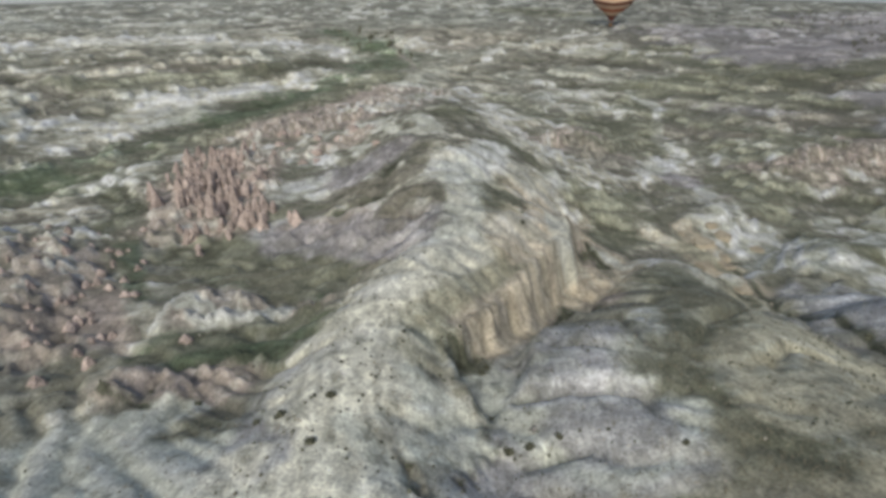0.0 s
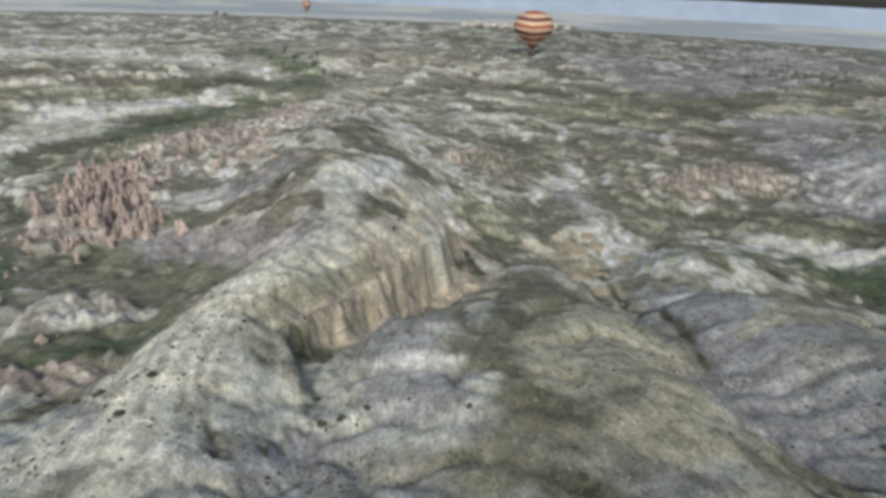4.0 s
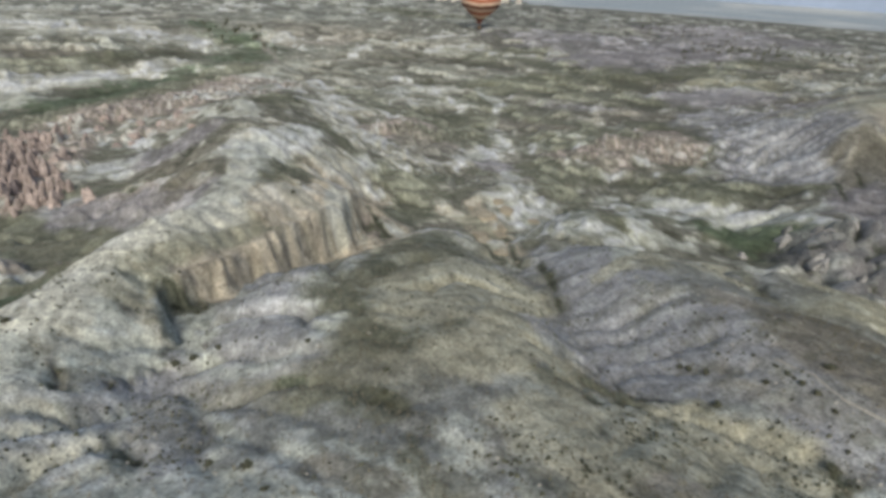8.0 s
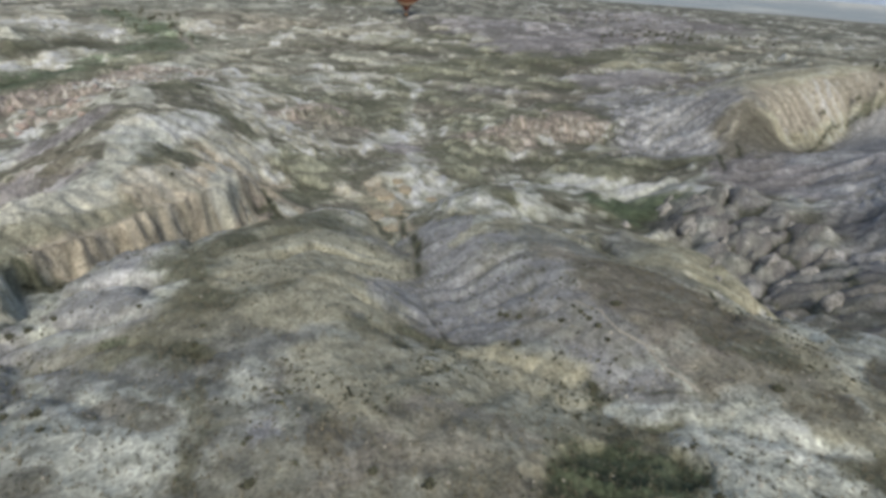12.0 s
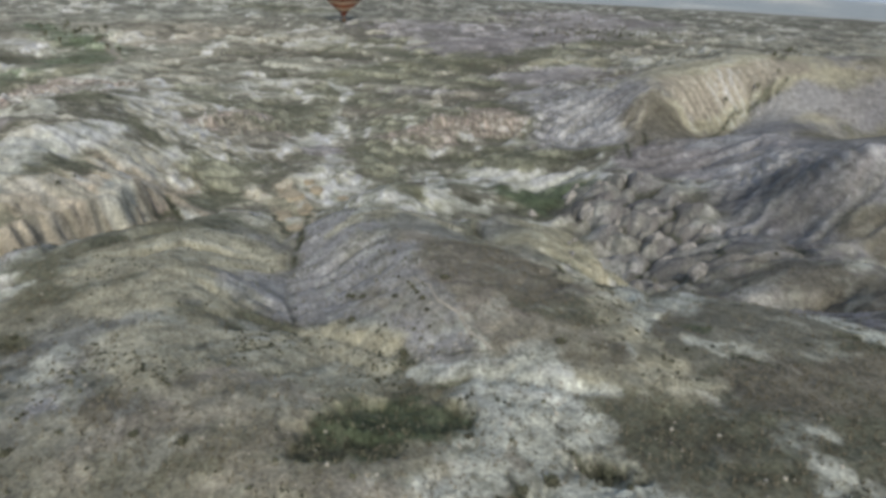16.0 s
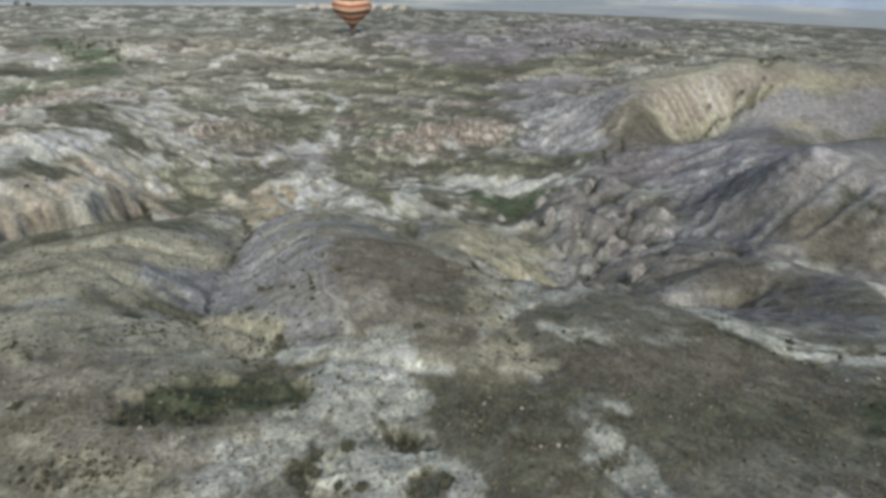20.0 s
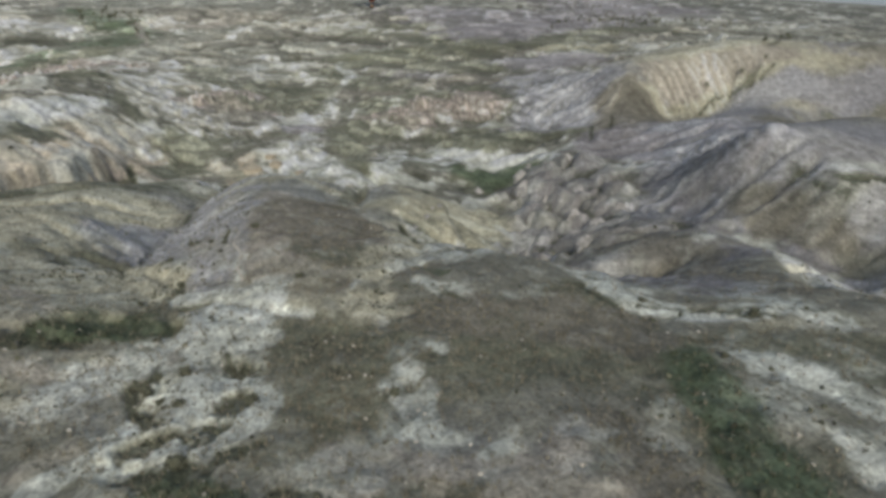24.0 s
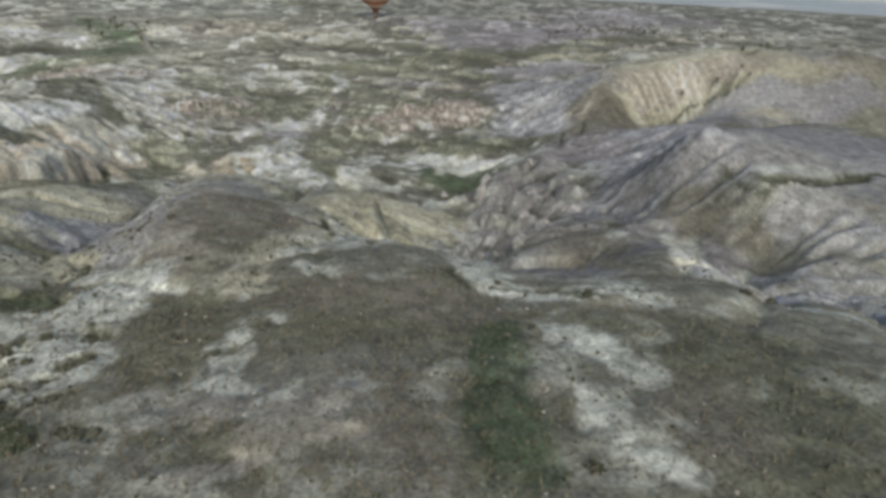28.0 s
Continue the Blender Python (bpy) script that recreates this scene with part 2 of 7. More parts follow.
COVER_FAR_C = [
    ('mauve', 18.9, [(143, 311), (173, 313)]),
    ('olive', 31.7, [(164, 542), (261, 542)]),
    ('green', 26.3, [(-142, 183), (-130, 211), (-113, 244), (-94.6, 302.9), (-69, 409), (-53, 515)]),
    ('pale', 18.6, [(-180, 279), (-162, 296), (-148, 328), (-130, 367), (-104, 400), (-77, 463)]),
    ('olive', 15.5, [(-213, 366), (-157, 397), (-99, 467)]),
    ('pale', 46.6, [(-328, 474), (-297, 526), (-246, 573), (-174, 584), (-115, 573), (-72, 557)]),
    ('pale', 15.6, [(-260, 396), (-243, 424)]),
    ('brown', 17.8, [(-218, 413), (-152, 437)]),
    ('green', 41.6, [(-73, 614), (-51, 548)]),
    ('pale', 22.2, [(-183, 252), (-172, 246)]),
    ('chalk', 4.7, [(52.7, 196.8), (65.6, 208.5), (80.4, 216.3)]),
]
COVER_FAR_D = [
    ('mauve', 53.1, [(267, 482), (319, 497)]),
    ('mauve', 63.8, [(311, 612), (324, 537)]),
    ('pale', 19.9, [(149, 559), (188, 540), (240, 531)]),
    ('brown', 43.3, [(-12, 709), (58, 671)]),
    ('pale', 25.3, [(-122, 573), (-85, 552)]),
    ('olive', 25.8, [(288, 424), (346, 435)]),
    ('yellow', 15.4, [(258.1, 351.1), (281, 332)]),
]
COVER_FLANK_A = [
    ('lilac', 3.8, [(10.8, 53.4), (16.7, 50.2), (15.4, 41.5)]),
    ('lilac', 3.1, [(5.8, 36.1), (10.6, 34.5)]),
    ('chalk', 2.8, [(25.4, 58.3), (28.3, 56.3)]),
    ('olive', 2.2, [(27.6, 50), (26.6, 38.7), (21.6, 35.1)]),
    ('grey', 9.1, [(47, 67), (46.9, 54.8), (42, 37)]),
    ('lilac', 4.1, [(77.1, 101.3), (62.8, 63.9), (60.3, 54.7)]),
    ('lilac', 4.2, [(9.8, 60.8), (14.1, 51.8), (15.9, 45.4), (16.8, 39.5)]),
    ('lilac', 2.3, [(5.9, 40.1), (10.5, 37.8)]),
    ('chalk', 2.4, [(26.3, 61.5), (26.3, 58.8), (25.1, 53.2)]),
    ('olive', 4.5, [(32.4, 57.3), (29.8, 46), (29.3, 39.3)]),
    ('olive', 4.1, [(41.2, 54.3), (33.7, 38.8)]),
    ('lilac', 11.2, [(63.3, 76.8), (61, 74)]),
    ('chalk', 3.6, [(77.8, 133.3), (84.3, 121.1), (85.5, 113.7)]),
]
COVER_FLANK_B = [
    ('chalk', 2.7, [(75.3, 141.4), (89.6, 149.9)]),
    ('olive', 5.4, [(24.5, 47.6), (30.4, 43.2), (33.7, 48.6), (40.6, 62.4)]),
    ('chalk', 4.1, [(22, 54.2), (26.9, 58.4), (29.7, 58.8)]),
    ('pale', 1.4, [(37, 52.2), (41.3, 60), (45.3, 66.4)]),
    ('brown', 1.58, [(43.2, 40.8), (46.3, 31.4), (48.6, 29.9)]),
    ('yellow', 0.91, [(45.1, 40), (48.3, 35.1), (50.8, 31.6)]),
    ('lilac', 2.4, [(60.4, 63), (56.6, 46.1), (55.2, 37.7)]),
    ('olive', 1.07, [(65.9, 51.9), (61.9, 43.4), (59, 37)]),
    ('chalk', 4.1, [(71.9, 121.6), (86.8, 134.7), (87.9, 113.8)]),
    ('yellow', 2.9, [(84.5, 112.9), (70.6, 59)]),
    ('lilac', 3.1, [(64, 32.4), (64.9, 23.5), (62.8, 17)]),
]
COVER_FLANK_C = [
    ('scrub', 0.64, [(57.9, 68), (54.1, 51.7), (53.3, 38.9), (53.4, 31.5), (55.7, 27.5)]),
    ('green', 0.6, [(55.7, 27.5), (57.5, 21.1), (58.8, 15.2)]),
    ('chalk', 1.07, [(45.3, 18.2), (51.5, 27.1), (53.5, 26.4)]),
    ('chalk', 0.87, [(53.9, 20.6), (57, 18.6), (57.6, 13.8)]),
    ('lilac', 4.7, [(13.7, 44.3), (17.4, 38.7)]),
    ('lilac', 4.5, [(10.2, 36), (9.4, 34.4)]),
    ('green', 1.09, [(18.7, 32.9), (22.3, 30.5)]),
    ('olive', 1.04, [(28.3, 16.5), (30, 11.3)]),
    ('chalk', 1.41, [(24.2, 8.6), (25.8, 11.4)]),
    ('grey', 1.21, [(33.3, 10.4), (36, 13.9)]),
    ('green', 1.5, [(59.3, 10.3), (56.9, 4.8), (55.2, 0.7)]),
    ('olive', 1.78, [(44.2, 35.7), (47, 31.6), (50.4, 31.5)]),
    ('yellow', 0.98, [(42.9, 13.4), (44.8, 20), (49.7, 27.4), (55.2, 23.2)]),
]
COVER_FLANK_D = [
    ('chalk', 1.33, [(54.8, 18.9), (59.1, 14.6), (56, 14.5)]),
    ('chalk', 2.7, [(24.3, 53), (28.7, 57.3), (32.4, 61.1)]),
    ('brown', 3.3, [(47.7, 1.1), (49.6, 6.2)]),
    ('green', 1.5, [(53.9, 1.9), (54.2, -1.4)]),
]
COVER_SPUR_A = [
    ('brown', 8, [(75, 29.8), (75.8, 19.5), (76, 13.7)]),
    ('brown', 3, [(73.7, 9.9), (73.1, 16.2)]),
    ('yellow', 2.5, [(90.6, 38), (92.3, 36.1)]),
    ('chalk', 1.84, [(128.5, 84.5), (124.8, 68.4), (102.9, 38.5), (86, 15.7)]),
    ('chalk', 0.23, [(67.4, 21.4), (67, 14.1), (67.4, 9.3)]),
    ('chalk', 1.2, [(62.8, 10.4), (65.1, 7.2), (64.8, 5)]),
    ('chalk', 1, [(69.5, 8.7), (66.9, 4.7), (65.8, 0.7)]),
    ('yellow', 8.4, [(91.3, 43.1), (98, 46), (110.1, 74.9)]),
    ('pale', 1.27, [(89.2, 38.1), (91.8, 36.4)]),
    ('scrub', 0.92, [(87.6, 21.9), (93.7, 28), (98.5, 31)]),
    ('brown', 6.9, [(71.4, 20.1), (75.2, 16.6), (78.5, 13.8)]),
    ('chalk', 0.89, [(66, 9.7), (69, 8.7), (72.3, 4.2)]),
]
COVER_SPUR_B = [
    ('chalk', 0.52, [(76.7, 0.3), (79.7, -0.5), (79.2, 5.2)]),
    ('chalk', 1.11, [(66.6, 6.7), (65.4, -0.6), (65.2, -6.6), (67.2, -10.7)]),
    ('chalk', 0.95, [(62, 9.7), (64.9, 8.3)]),
    ('scrub', 0.36, [(62.4, -6.8), (61.5, -9.1)]),
    ('scrub', 0.63, [(67.4, -6.9), (68.4, -8.7)]),
    ('chalk', 1.12, [(81.4, 23.1), (82.2, 14.2), (80, 7.5)]),
    ('chalk', 0.76, [(77.8, 3.3), (79.4, -1.1), (77.5, -2.3)]),
    ('chalk', 0.61, [(83.9, 4.8), (85.1, 1.8), (87.5, -1.4)]),
]
COVER_UPLAND_A = [
    ('olive', 6.5, [(76.1, -7), (85.1, -8.6), (93, -11.6)]),
    ('olive', 2.9, [(73.4, -14.5), (77.4, -23.6), (82.6, -28.2)]),
    ('brown', 2, [(86.4, -22.8), (88.6, -27.8), (85.1, -30.1)]),
    ('green', 1.31, [(96.1, -20.4), (94.2, -26.9), (92.7, -31.8)]),
    ('green', 2.3, [(115.6, -26.8), (110.4, -32.6)]),
    ('olive', 4.4, [(100.9, -15.7), (109.2, -17.8), (113.5, -21.7)]),
    ('olive', 3.6, [(74.5, -3.8), (75.9, -8.6), (81.9, -3.1)]),
    ('chalk', 0.94, [(102.9, -18.8), (104.5, -21.4), (106.3, -24.4)]),
    ('chalk', 0.87, [(101.4, -27.6), (100.1, -30.5), (101, -32.6)]),
    ('chalk', 0.64, [(101.2, -33.1), (102.2, -35)]),
    ('chalk', 1.78, [(63.3, -7.4), (67, -10.8), (69.1, -14.5)]),
    ('chalk', 0.49, [(77.7, -19.2), (79.4, -19.8), (79, -15.6)]),
    ('chalk', 1.07, [(67.3, -17.7), (63.9, -14.6)]),
]
COVER_UPLAND_B = [
    ('green', 0.81, [(64.9, -19.8), (68.7, -23.3), (66.8, -24.1)]),
    ('chalk', 1.17, [(101.6, 1.8), (102.2, -4.6), (104.9, -7.4)]),
    ('chalk', 1.6, [(111.1, -6.6), (113.5, -10.1), (113.1, -15.3)]),
    ('scrub', 0.53, [(100.3, -2.3), (100.9, -7.8)]),
    ('scrub', 0.58, [(105.6, -8.3), (108.4, -11.2)]),
    ('chalk', 1.14, [(116.2, 25.2), (101.3, 0), (102.6, -6), (104.6, -9.3)]),
]
COVER_CANYON_A = [
    ('olive', 3.2, [(135.9, 126), (139.7, 115), (132.7, 97)]),
    ('green', 3.2, [(138.8, 137.6), (147.9, 124.9), (149.7, 110.3)]),
    ('olive', 3.5, [(128.6, 173.1), (151, 156.9), (170.6, 148)]),
    ('chalk', 3.3, [(132.7, 151.4), (148, 136.7), (162.3, 129.4)]),
    ('chalk', 3.4, [(119.1, 130.8), (134, 122.9)]),
    ('olive', 5.5, [(110.2, 149.5), (126.2, 155.5)]),
    ('olive', 3.5, [(103.7, 191), (95.7, 157.9), (86.6, 119)]),
    ('olive', 8.6, [(119, 261), (111.8, 210.5)]),
    ('pink', 6.6, [(121.5, 204.3), (145.7, 216.8), (157, 211)]),
    ('brown', 3.6, [(121.7, 190.7), (143.5, 186.1)]),
    ('cream', 3.5, [(61.6, 142.4), (62.1, 117.7), (63.9, 105.5)]),
    ('olive', 3.7, [(46.3, 155), (42.3, 142.5)]),
    ('brown', 15.2, [(42.3, 246.9), (62, 246), (81, 269)]),
]
COVER_CANYON_B = [
    ('chalk', 4.8, [(58.4, 206), (70, 210.9), (83.9, 225.6)]),
    ('cream', 2, [(37.6, 192.8), (43.9, 168.5), (47.5, 167)]),
    ('slate', 11.6, [(189.4, 196.9), (184.8, 176.8), (175, 186)]),
    ('mauve', 7.8, [(174, 133.5), (177.8, 127.6)]),
    ('straw', 30, [(246, 206), (282, 212), (337, 240)]),
    ('mauve', 15.5, [(129, 46), (127.9, 23.5), (139, 24)]),
    ('mauve', 4.8, [(158.5, 72.4), (155.5, 50.2), (149.5, 45.9)]),
    ('brown', 3.4, [(156.1, 40.4), (155.4, 33), (152.9, 32.1)]),
    ('chalk', 1.31, [(147.3, 31.8), (132.9, 8.6), (124.8, -6.4)]),
    ('lilac', 4.1, [(133.4, 1.9), (132.3, -5.1), (130.4, -9.8)]),
    ('brown', 2.7, [(156.2, 24.5), (158.2, 20.9)]),
    ('mauve', 2.1, [(159.5, 22.2), (161.8, 15.2), (159.2, 8.6)]),
    ('scrub', 1.36, [(130.5, -7.7), (150.9, 5.5)]),
]
COVER_CANYON_C = [
    ('lilac', 6.4, [(152.9, 6.1), (145.9, -3.8)]),
    ('slate', 21.6, [(196, 94), (175.7, 43.6), (190, 38)]),
    ('chalk', 2.6, [(167.7, 33.5), (177.3, 33.3), (190.7, 34.9)]),
    ('scrub', 1.27, [(164.4, 30.4), (170.2, 27), (182.7, 28.5)]),
    ('slate', 2.8, [(163.9, 22.3), (168, 16.5)]),
    ('mauve', 3.8, [(169.6, 115), (185.7, 135.8)]),
    ('olive', 4.6, [(212.4, 125.6), (256.2, 158.7), (352, 248.8)]),
    ('olive', 3.6, [(91.2, 167.1), (92.8, 119.5), (92.2, 91.9)]),
    ('olive', 6.1, [(126, 121.7), (130.3, 99.7)]),
]
COVER_WEST_A = [
    ('pale', 2.8, [(-9.9, 37.8), (-4.8, 27), (-0.7, 20)]),
    ('pale', 4.5, [(-10.3, 47.6), (-8.6, 53.2), (-7.1, 64.3)]),
    ('pale', 2.2, [(-3.8, 44.3), (-0.5, 46.2), (2.2, 47.9)]),
    ('chalk', 1.69, [(4.1, 22.5), (7.9, 20.7)]),
    ('lilac', 2.2, [(5, 33.2), (8.8, 30.3), (11, 20.9)]),
    # dome hollow again: its shade as a dark stroke
    ('scrub', 0.76, [(-3.1, 37.6), (-2.3, 34.4), (-0.6, 34.5)]),
    ('scrub', 0.56, [(1.7, 37.9), (3.3, 41.7), (4.2, 47.5)]),
    ('scrub', 0.92, [(2, 60.7), (5.6, 57.8), (5.6, 51)]),
    ('scrub', 0.68, [(5.8, 27.4), (8.4, 23.1)]),
    ('grey', 0.79, [(1.6, 23.1), (3.5, 20.2)]),
]
COVER_MID_A = [
    ('mauve', 7.5, [(183.7, 135), (183.7, 116.9), (175.9, 93.5)]),
    ('slate', 20.4, [(180.9, 206.6), (193.1, 187.9), (179.8, 163.1)]),
    ('pink', 5.1, [(133.4, 205.6), (149.1, 196.4)]),
    ('olive', 3, [(164.4, 212.7), (158, 196.1)]),
    ('slate', 14.7, [(255.1, 160.3), (275.7, 139.7)]),
    ('olive', 2.2, [(188.5, 123.6), (205.5, 129.4), (251.1, 159.6), (267.5, 166.3)]),
    ('olive', 4.1, [(248.3, 158.4), (250.9, 137.4), (268.4, 134.7)]),
    ('mauve', 4.6, [(165.4, 76.2), (158.2, 54.7), (159.2, 45.6)]),
    ('brown', 4.6, [(151.8, 43), (155.7, 37.2)]),
    ('scrub', 0.59, [(151.6, 49.6), (158.6, 47.3)]),
    ('chalk', 0.43, [(151.8, 49.4), (158.2, 45.9), (160.2, 44.2)]),
    ('chalk', 1.59, [(144.9, 32.9), (132.2, 24)]),
]
COVER_MID_B = [
    ('green', 4, [(141, 131.9), (146, 108.4)]),
    ('green', 4.7, [(125.1, 130.9), (131.7, 122), (134.1, 107.8)]),
    ('olive', 2.8, [(132.7, 175.2), (158.6, 149.4)]),
    ('chalk', 2.6, [(112.5, 131.2), (116.8, 128.7)]),
    ('chalk', 3.2, [(124, 137.1), (137.1, 139.7)]),
    ('chalk', 2.3, [(102.8, 112.6), (112.5, 112.9)]),
    ('yellow', 3.4, [(120.7, 84), (121, 67), (119.6, 57.8)]),
    ('pale', 1.29, [(89, 38.1), (89.7, 30), (92.2, 21.4)]),
    ('scrub', 0.86, [(88.1, 33), (88.1, 20.6), (86.3, 15.2)]),
    ('chalk', 1.57, [(78.5, 19.7), (85.6, 23), (83.2, 13.6)]),
    ('chalk', 1.87, [(88.2, 11.8), (113.3, 31.3), (116.1, 22.4), (119.2, 25.5)]),
    ('cream', 8, [(11.1, 92.2), (17.1, 106.9), (24.3, 139.8), (32.1, 147.9)]),
    ('pale', 4, [(22.6, 148.1), (31, 152.9)]),
]
COVER_MID_C = [
    ('olive', 5.9, [(37.4, 155.6), (50.1, 159.3), (62.8, 173.8)]),
    ('olive', 4.8, [(38.5, 143.1), (49, 137.2)]),
    ('pale', 2, [(40.6, 182.1), (47.2, 167)]),
    ('pink', 8.8, [(44, 223), (56, 227), (64.5, 217.9)]),
    ('pale', 4.9, [(54.2, 213.9), (67.8, 207.2), (76.8, 216.7), (94.4, 228.7)]),
    ('olive', 13.9, [(63, 247), (85, 255)]),
    ('olive', 17.8, [(116, 322), (134, 286), (135, 240)]),
    ('pink', 7.4, [(109.3, 210.8), (127.9, 191.9)]),
    ('mauve', 10.9, [(74, 207), (90, 183)]),
    ('chalk', 3.1, [(78.9, 171.9), (90.7, 165.3)]),
    ('chalk', 2.3, [(72.8, 138.6), (88, 150.6)]),
    ('olive', 6.5, [(97.3, 199.2), (94.8, 149.3), (89.8, 111.3)]),
    ('cream', 2.4, [(52.2, 140.1), (60.8, 126.8), (61.1, 105.3)]),
]
COVER_MID_D = [
    ('chalk', 4.3, [(74.3, 136.5), (79.6, 120.1), (85.6, 106.7)]),
    ('pale', 2.6, [(31.7, 128.2), (39.5, 124.1), (49.5, 102.2)]),
    ('chalk', 4.8, [(0.6, 137.1), (12.2, 135.9)]),
    ('olive', 4.5, [(8.6, 110.8), (15.2, 126.9)]),
    ('chalk', 2.2, [(77.8, 143.2), (86.9, 151.8)]),
    ('chalk', 3.9, [(128.3, 161.1), (145.2, 148.5), (152.2, 120.2)]),
    ('olive', 3.1, [(131.4, 175.8), (158.7, 148.2)]),
    ('cream', 3.8, [(151.7, 208.2), (154.6, 196.8)]),
    ('slate', 15.5, [(208, 120), (262.1, 146)]),
    ('olive', 3.3, [(45.5, 153.1), (54.9, 147.9)]),
    ('olive', 5.4, [(97.8, 201.8), (94.5, 158)]),
    ('brown', 12.9, [(65.9, 248.9), (93, 276)]),
    ('olive', 4.4, [(133.1, 168.6), (157.5, 154.3)]),
    ('olive', 4.2, [(140.9, 131.9), (146.2, 119.4)]),
    ('scrub', 2.7, [(135.6, 113.8), (131.9, 100.2)]),
]
COVER_MID_E = [
    ('pink', 6.3, [(119, 202.3), (144.3, 219.4), (154.7, 203.1)]),
    ('chalk', 3.5, [(75.5, 141.3), (90.8, 139.4)]),
    ('chalk', 4.4, [(102.8, 134), (134.6, 159)]),
    ('chalk', 3.1, [(130.5, 130.2), (142.7, 142.8)]),
    ('sand', 3.1, [(56.8, 121), (58.8, 92)]),
    ('sand', 2.6, [(57.7, 132.5), (64.1, 118.9)]),
    ('sand', 1.85, [(40, 181.2), (46.8, 168.3)]),
    ('sand', 3.6, [(33.4, 202.7), (41.8, 184)]),
    ('pale', 2.7, [(21.9, 190.5), (30.1, 175.3)]),
    ('pale', 6.4, [(11.7, 231.8), (21, 240.1), (38.2, 267.3)]),
    ('chalk', 4.1, [(66.7, 200.7), (85.1, 219.8)]),
    ('mauve', 57.7, [(271, 505), (362, 536)]),
    ('olive', 21.2, [(147, 356), (201, 302)]),
    ('brown', 16.6, [(129, 268), (180, 266)]),
    ('olive', 7.2, [(121, 221.6), (157, 189.5)]),
    ('mauve', 22.6, [(223.7, 315.5), (236.5, 290.8)]),
]
COVER_MID_F = [
    ('olive', 6.2, [(96.1, 196.2), (114.4, 185.5)]),
    ('pink', 4.6, [(108.5, 202.4), (133.2, 206.9), (154.3, 210.4)]),
    ('chalk', 2.7, [(108.3, 160.7), (111.4, 145.8)]),
    ('chalk', 2.1, [(75.1, 144), (90.3, 149.2)]),
    ('mauve', 75.1, [(504, 851), (499, 652)]),
    ('olive', 24.8, [(160, 408), (205, 369)]),
    ('brown', 12.8, [(114, 277), (136, 245)]),
    ('olive', 10.4, [(166, 251), (164, 201)]),
    ('slate', 26.3, [(214, 240), (197.2, 178.7)]),
    ('pink', 7.2, [(141.1, 232.5), (164.2, 223.4)]),
]
COVER_BASE_A = [
    ('grey', 7.7, [(11.1, 21.1), (18.5, 25.6), (27.6, 16.3), (36.9, 12.8)]),
    ('grey', 5.3, [(54.4, 40.2), (58.7, 29.1), (57.9, 17.3)]),
    ('lilac', 6, [(3.7, 31.8), (5.4, 42), (15, 42.4)]),
    ('chalk', 5.3, [(6.7, 22.4), (8.5, 26.1)]),
    ('chalk', 1.87, [(17.8, 14), (23.2, 13.5)]),
    ('chalk', 7.3, [(-35, 41.2), (-26.4, 39.9), (-16.4, 34.2)]),
    ('lilac', 4.3, [(-33.6, 37.8), (-28.1, 36.8)]),
    ('pale', 4.9, [(-6.8, 31.5), (-6.9, 39), (-6.5, 46.3)]),
    ('lilac', 3.8, [(7.6, 38.9), (13.5, 44.4), (11.3, 54.8)]),
    ('grey', 6.2, [(31.6, 21), (38.2, 23.4), (42.4, 21)]),
    ('chalk', 1.72, [(34, 14.5), (37, 19.1)]),
    ('grey', 9, [(42, 10), (45, 22), (51, 48.7)]),
    ('chalk', 1.28, [(61.4, 1), (58.9, -3.3), (56.1, -5.3)]),
]
COVER_BASE_B = [
    ('grey', 3.3, [(60.1, -7.2), (57.4, -8.6)]),
    ('grey', 20.8, [(69.3, 37.8), (72.2, 52)]),
    ('chalk', 1.98, [(66.9, 2.9), (66.1, -4.3), (64.8, -10.8)]),
]
COVER_SLOPE_A = [
    ('straw', 1.29, [(45.1, -2.6), (48.6, 0.6), (51.1, 4.1)]),
    ('brown', 1.06, [(37.4, 6.2), (38.9, 11.4), (40.4, 16.7)]),
    ('olive', 0.66, [(41.6, -1.4), (42.9, 0.9), (44.7, -0.5)]),
    ('olive', 4.1, [(26.7, 39), (34.6, 36.6)]),
    ('chalk', 1.47, [(32.3, 15.3), (32.3, 20.1), (35.7, 15.2)]),
    ('pale', 0.81, [(43.6, 13.8), (46.5, 22.4), (50.7, 27.8), (54.4, 27.2)]),
    ('pale', 1.11, [(53, 21.9), (56.7, 19.6), (59.4, 13.4)]),
    ('olive', 1.86, [(44.4, 33.8), (47.1, 31.7), (50.3, 30.6)]),
    ('scrub', 0.4, [(54.3, 26.7), (57.8, 19.7), (60.8, 13.2)]),
    ('chalk', 0.61, [(60.6, 10.8), (64, 9.5), (65.8, 8.5)]),
    ('chalk', 0.52, [(61.4, 2.8), (63.1, 2.5)]),
    ('chalk', 1.22, [(64, 2.5), (63.2, -2), (63, -7.4)]),
]
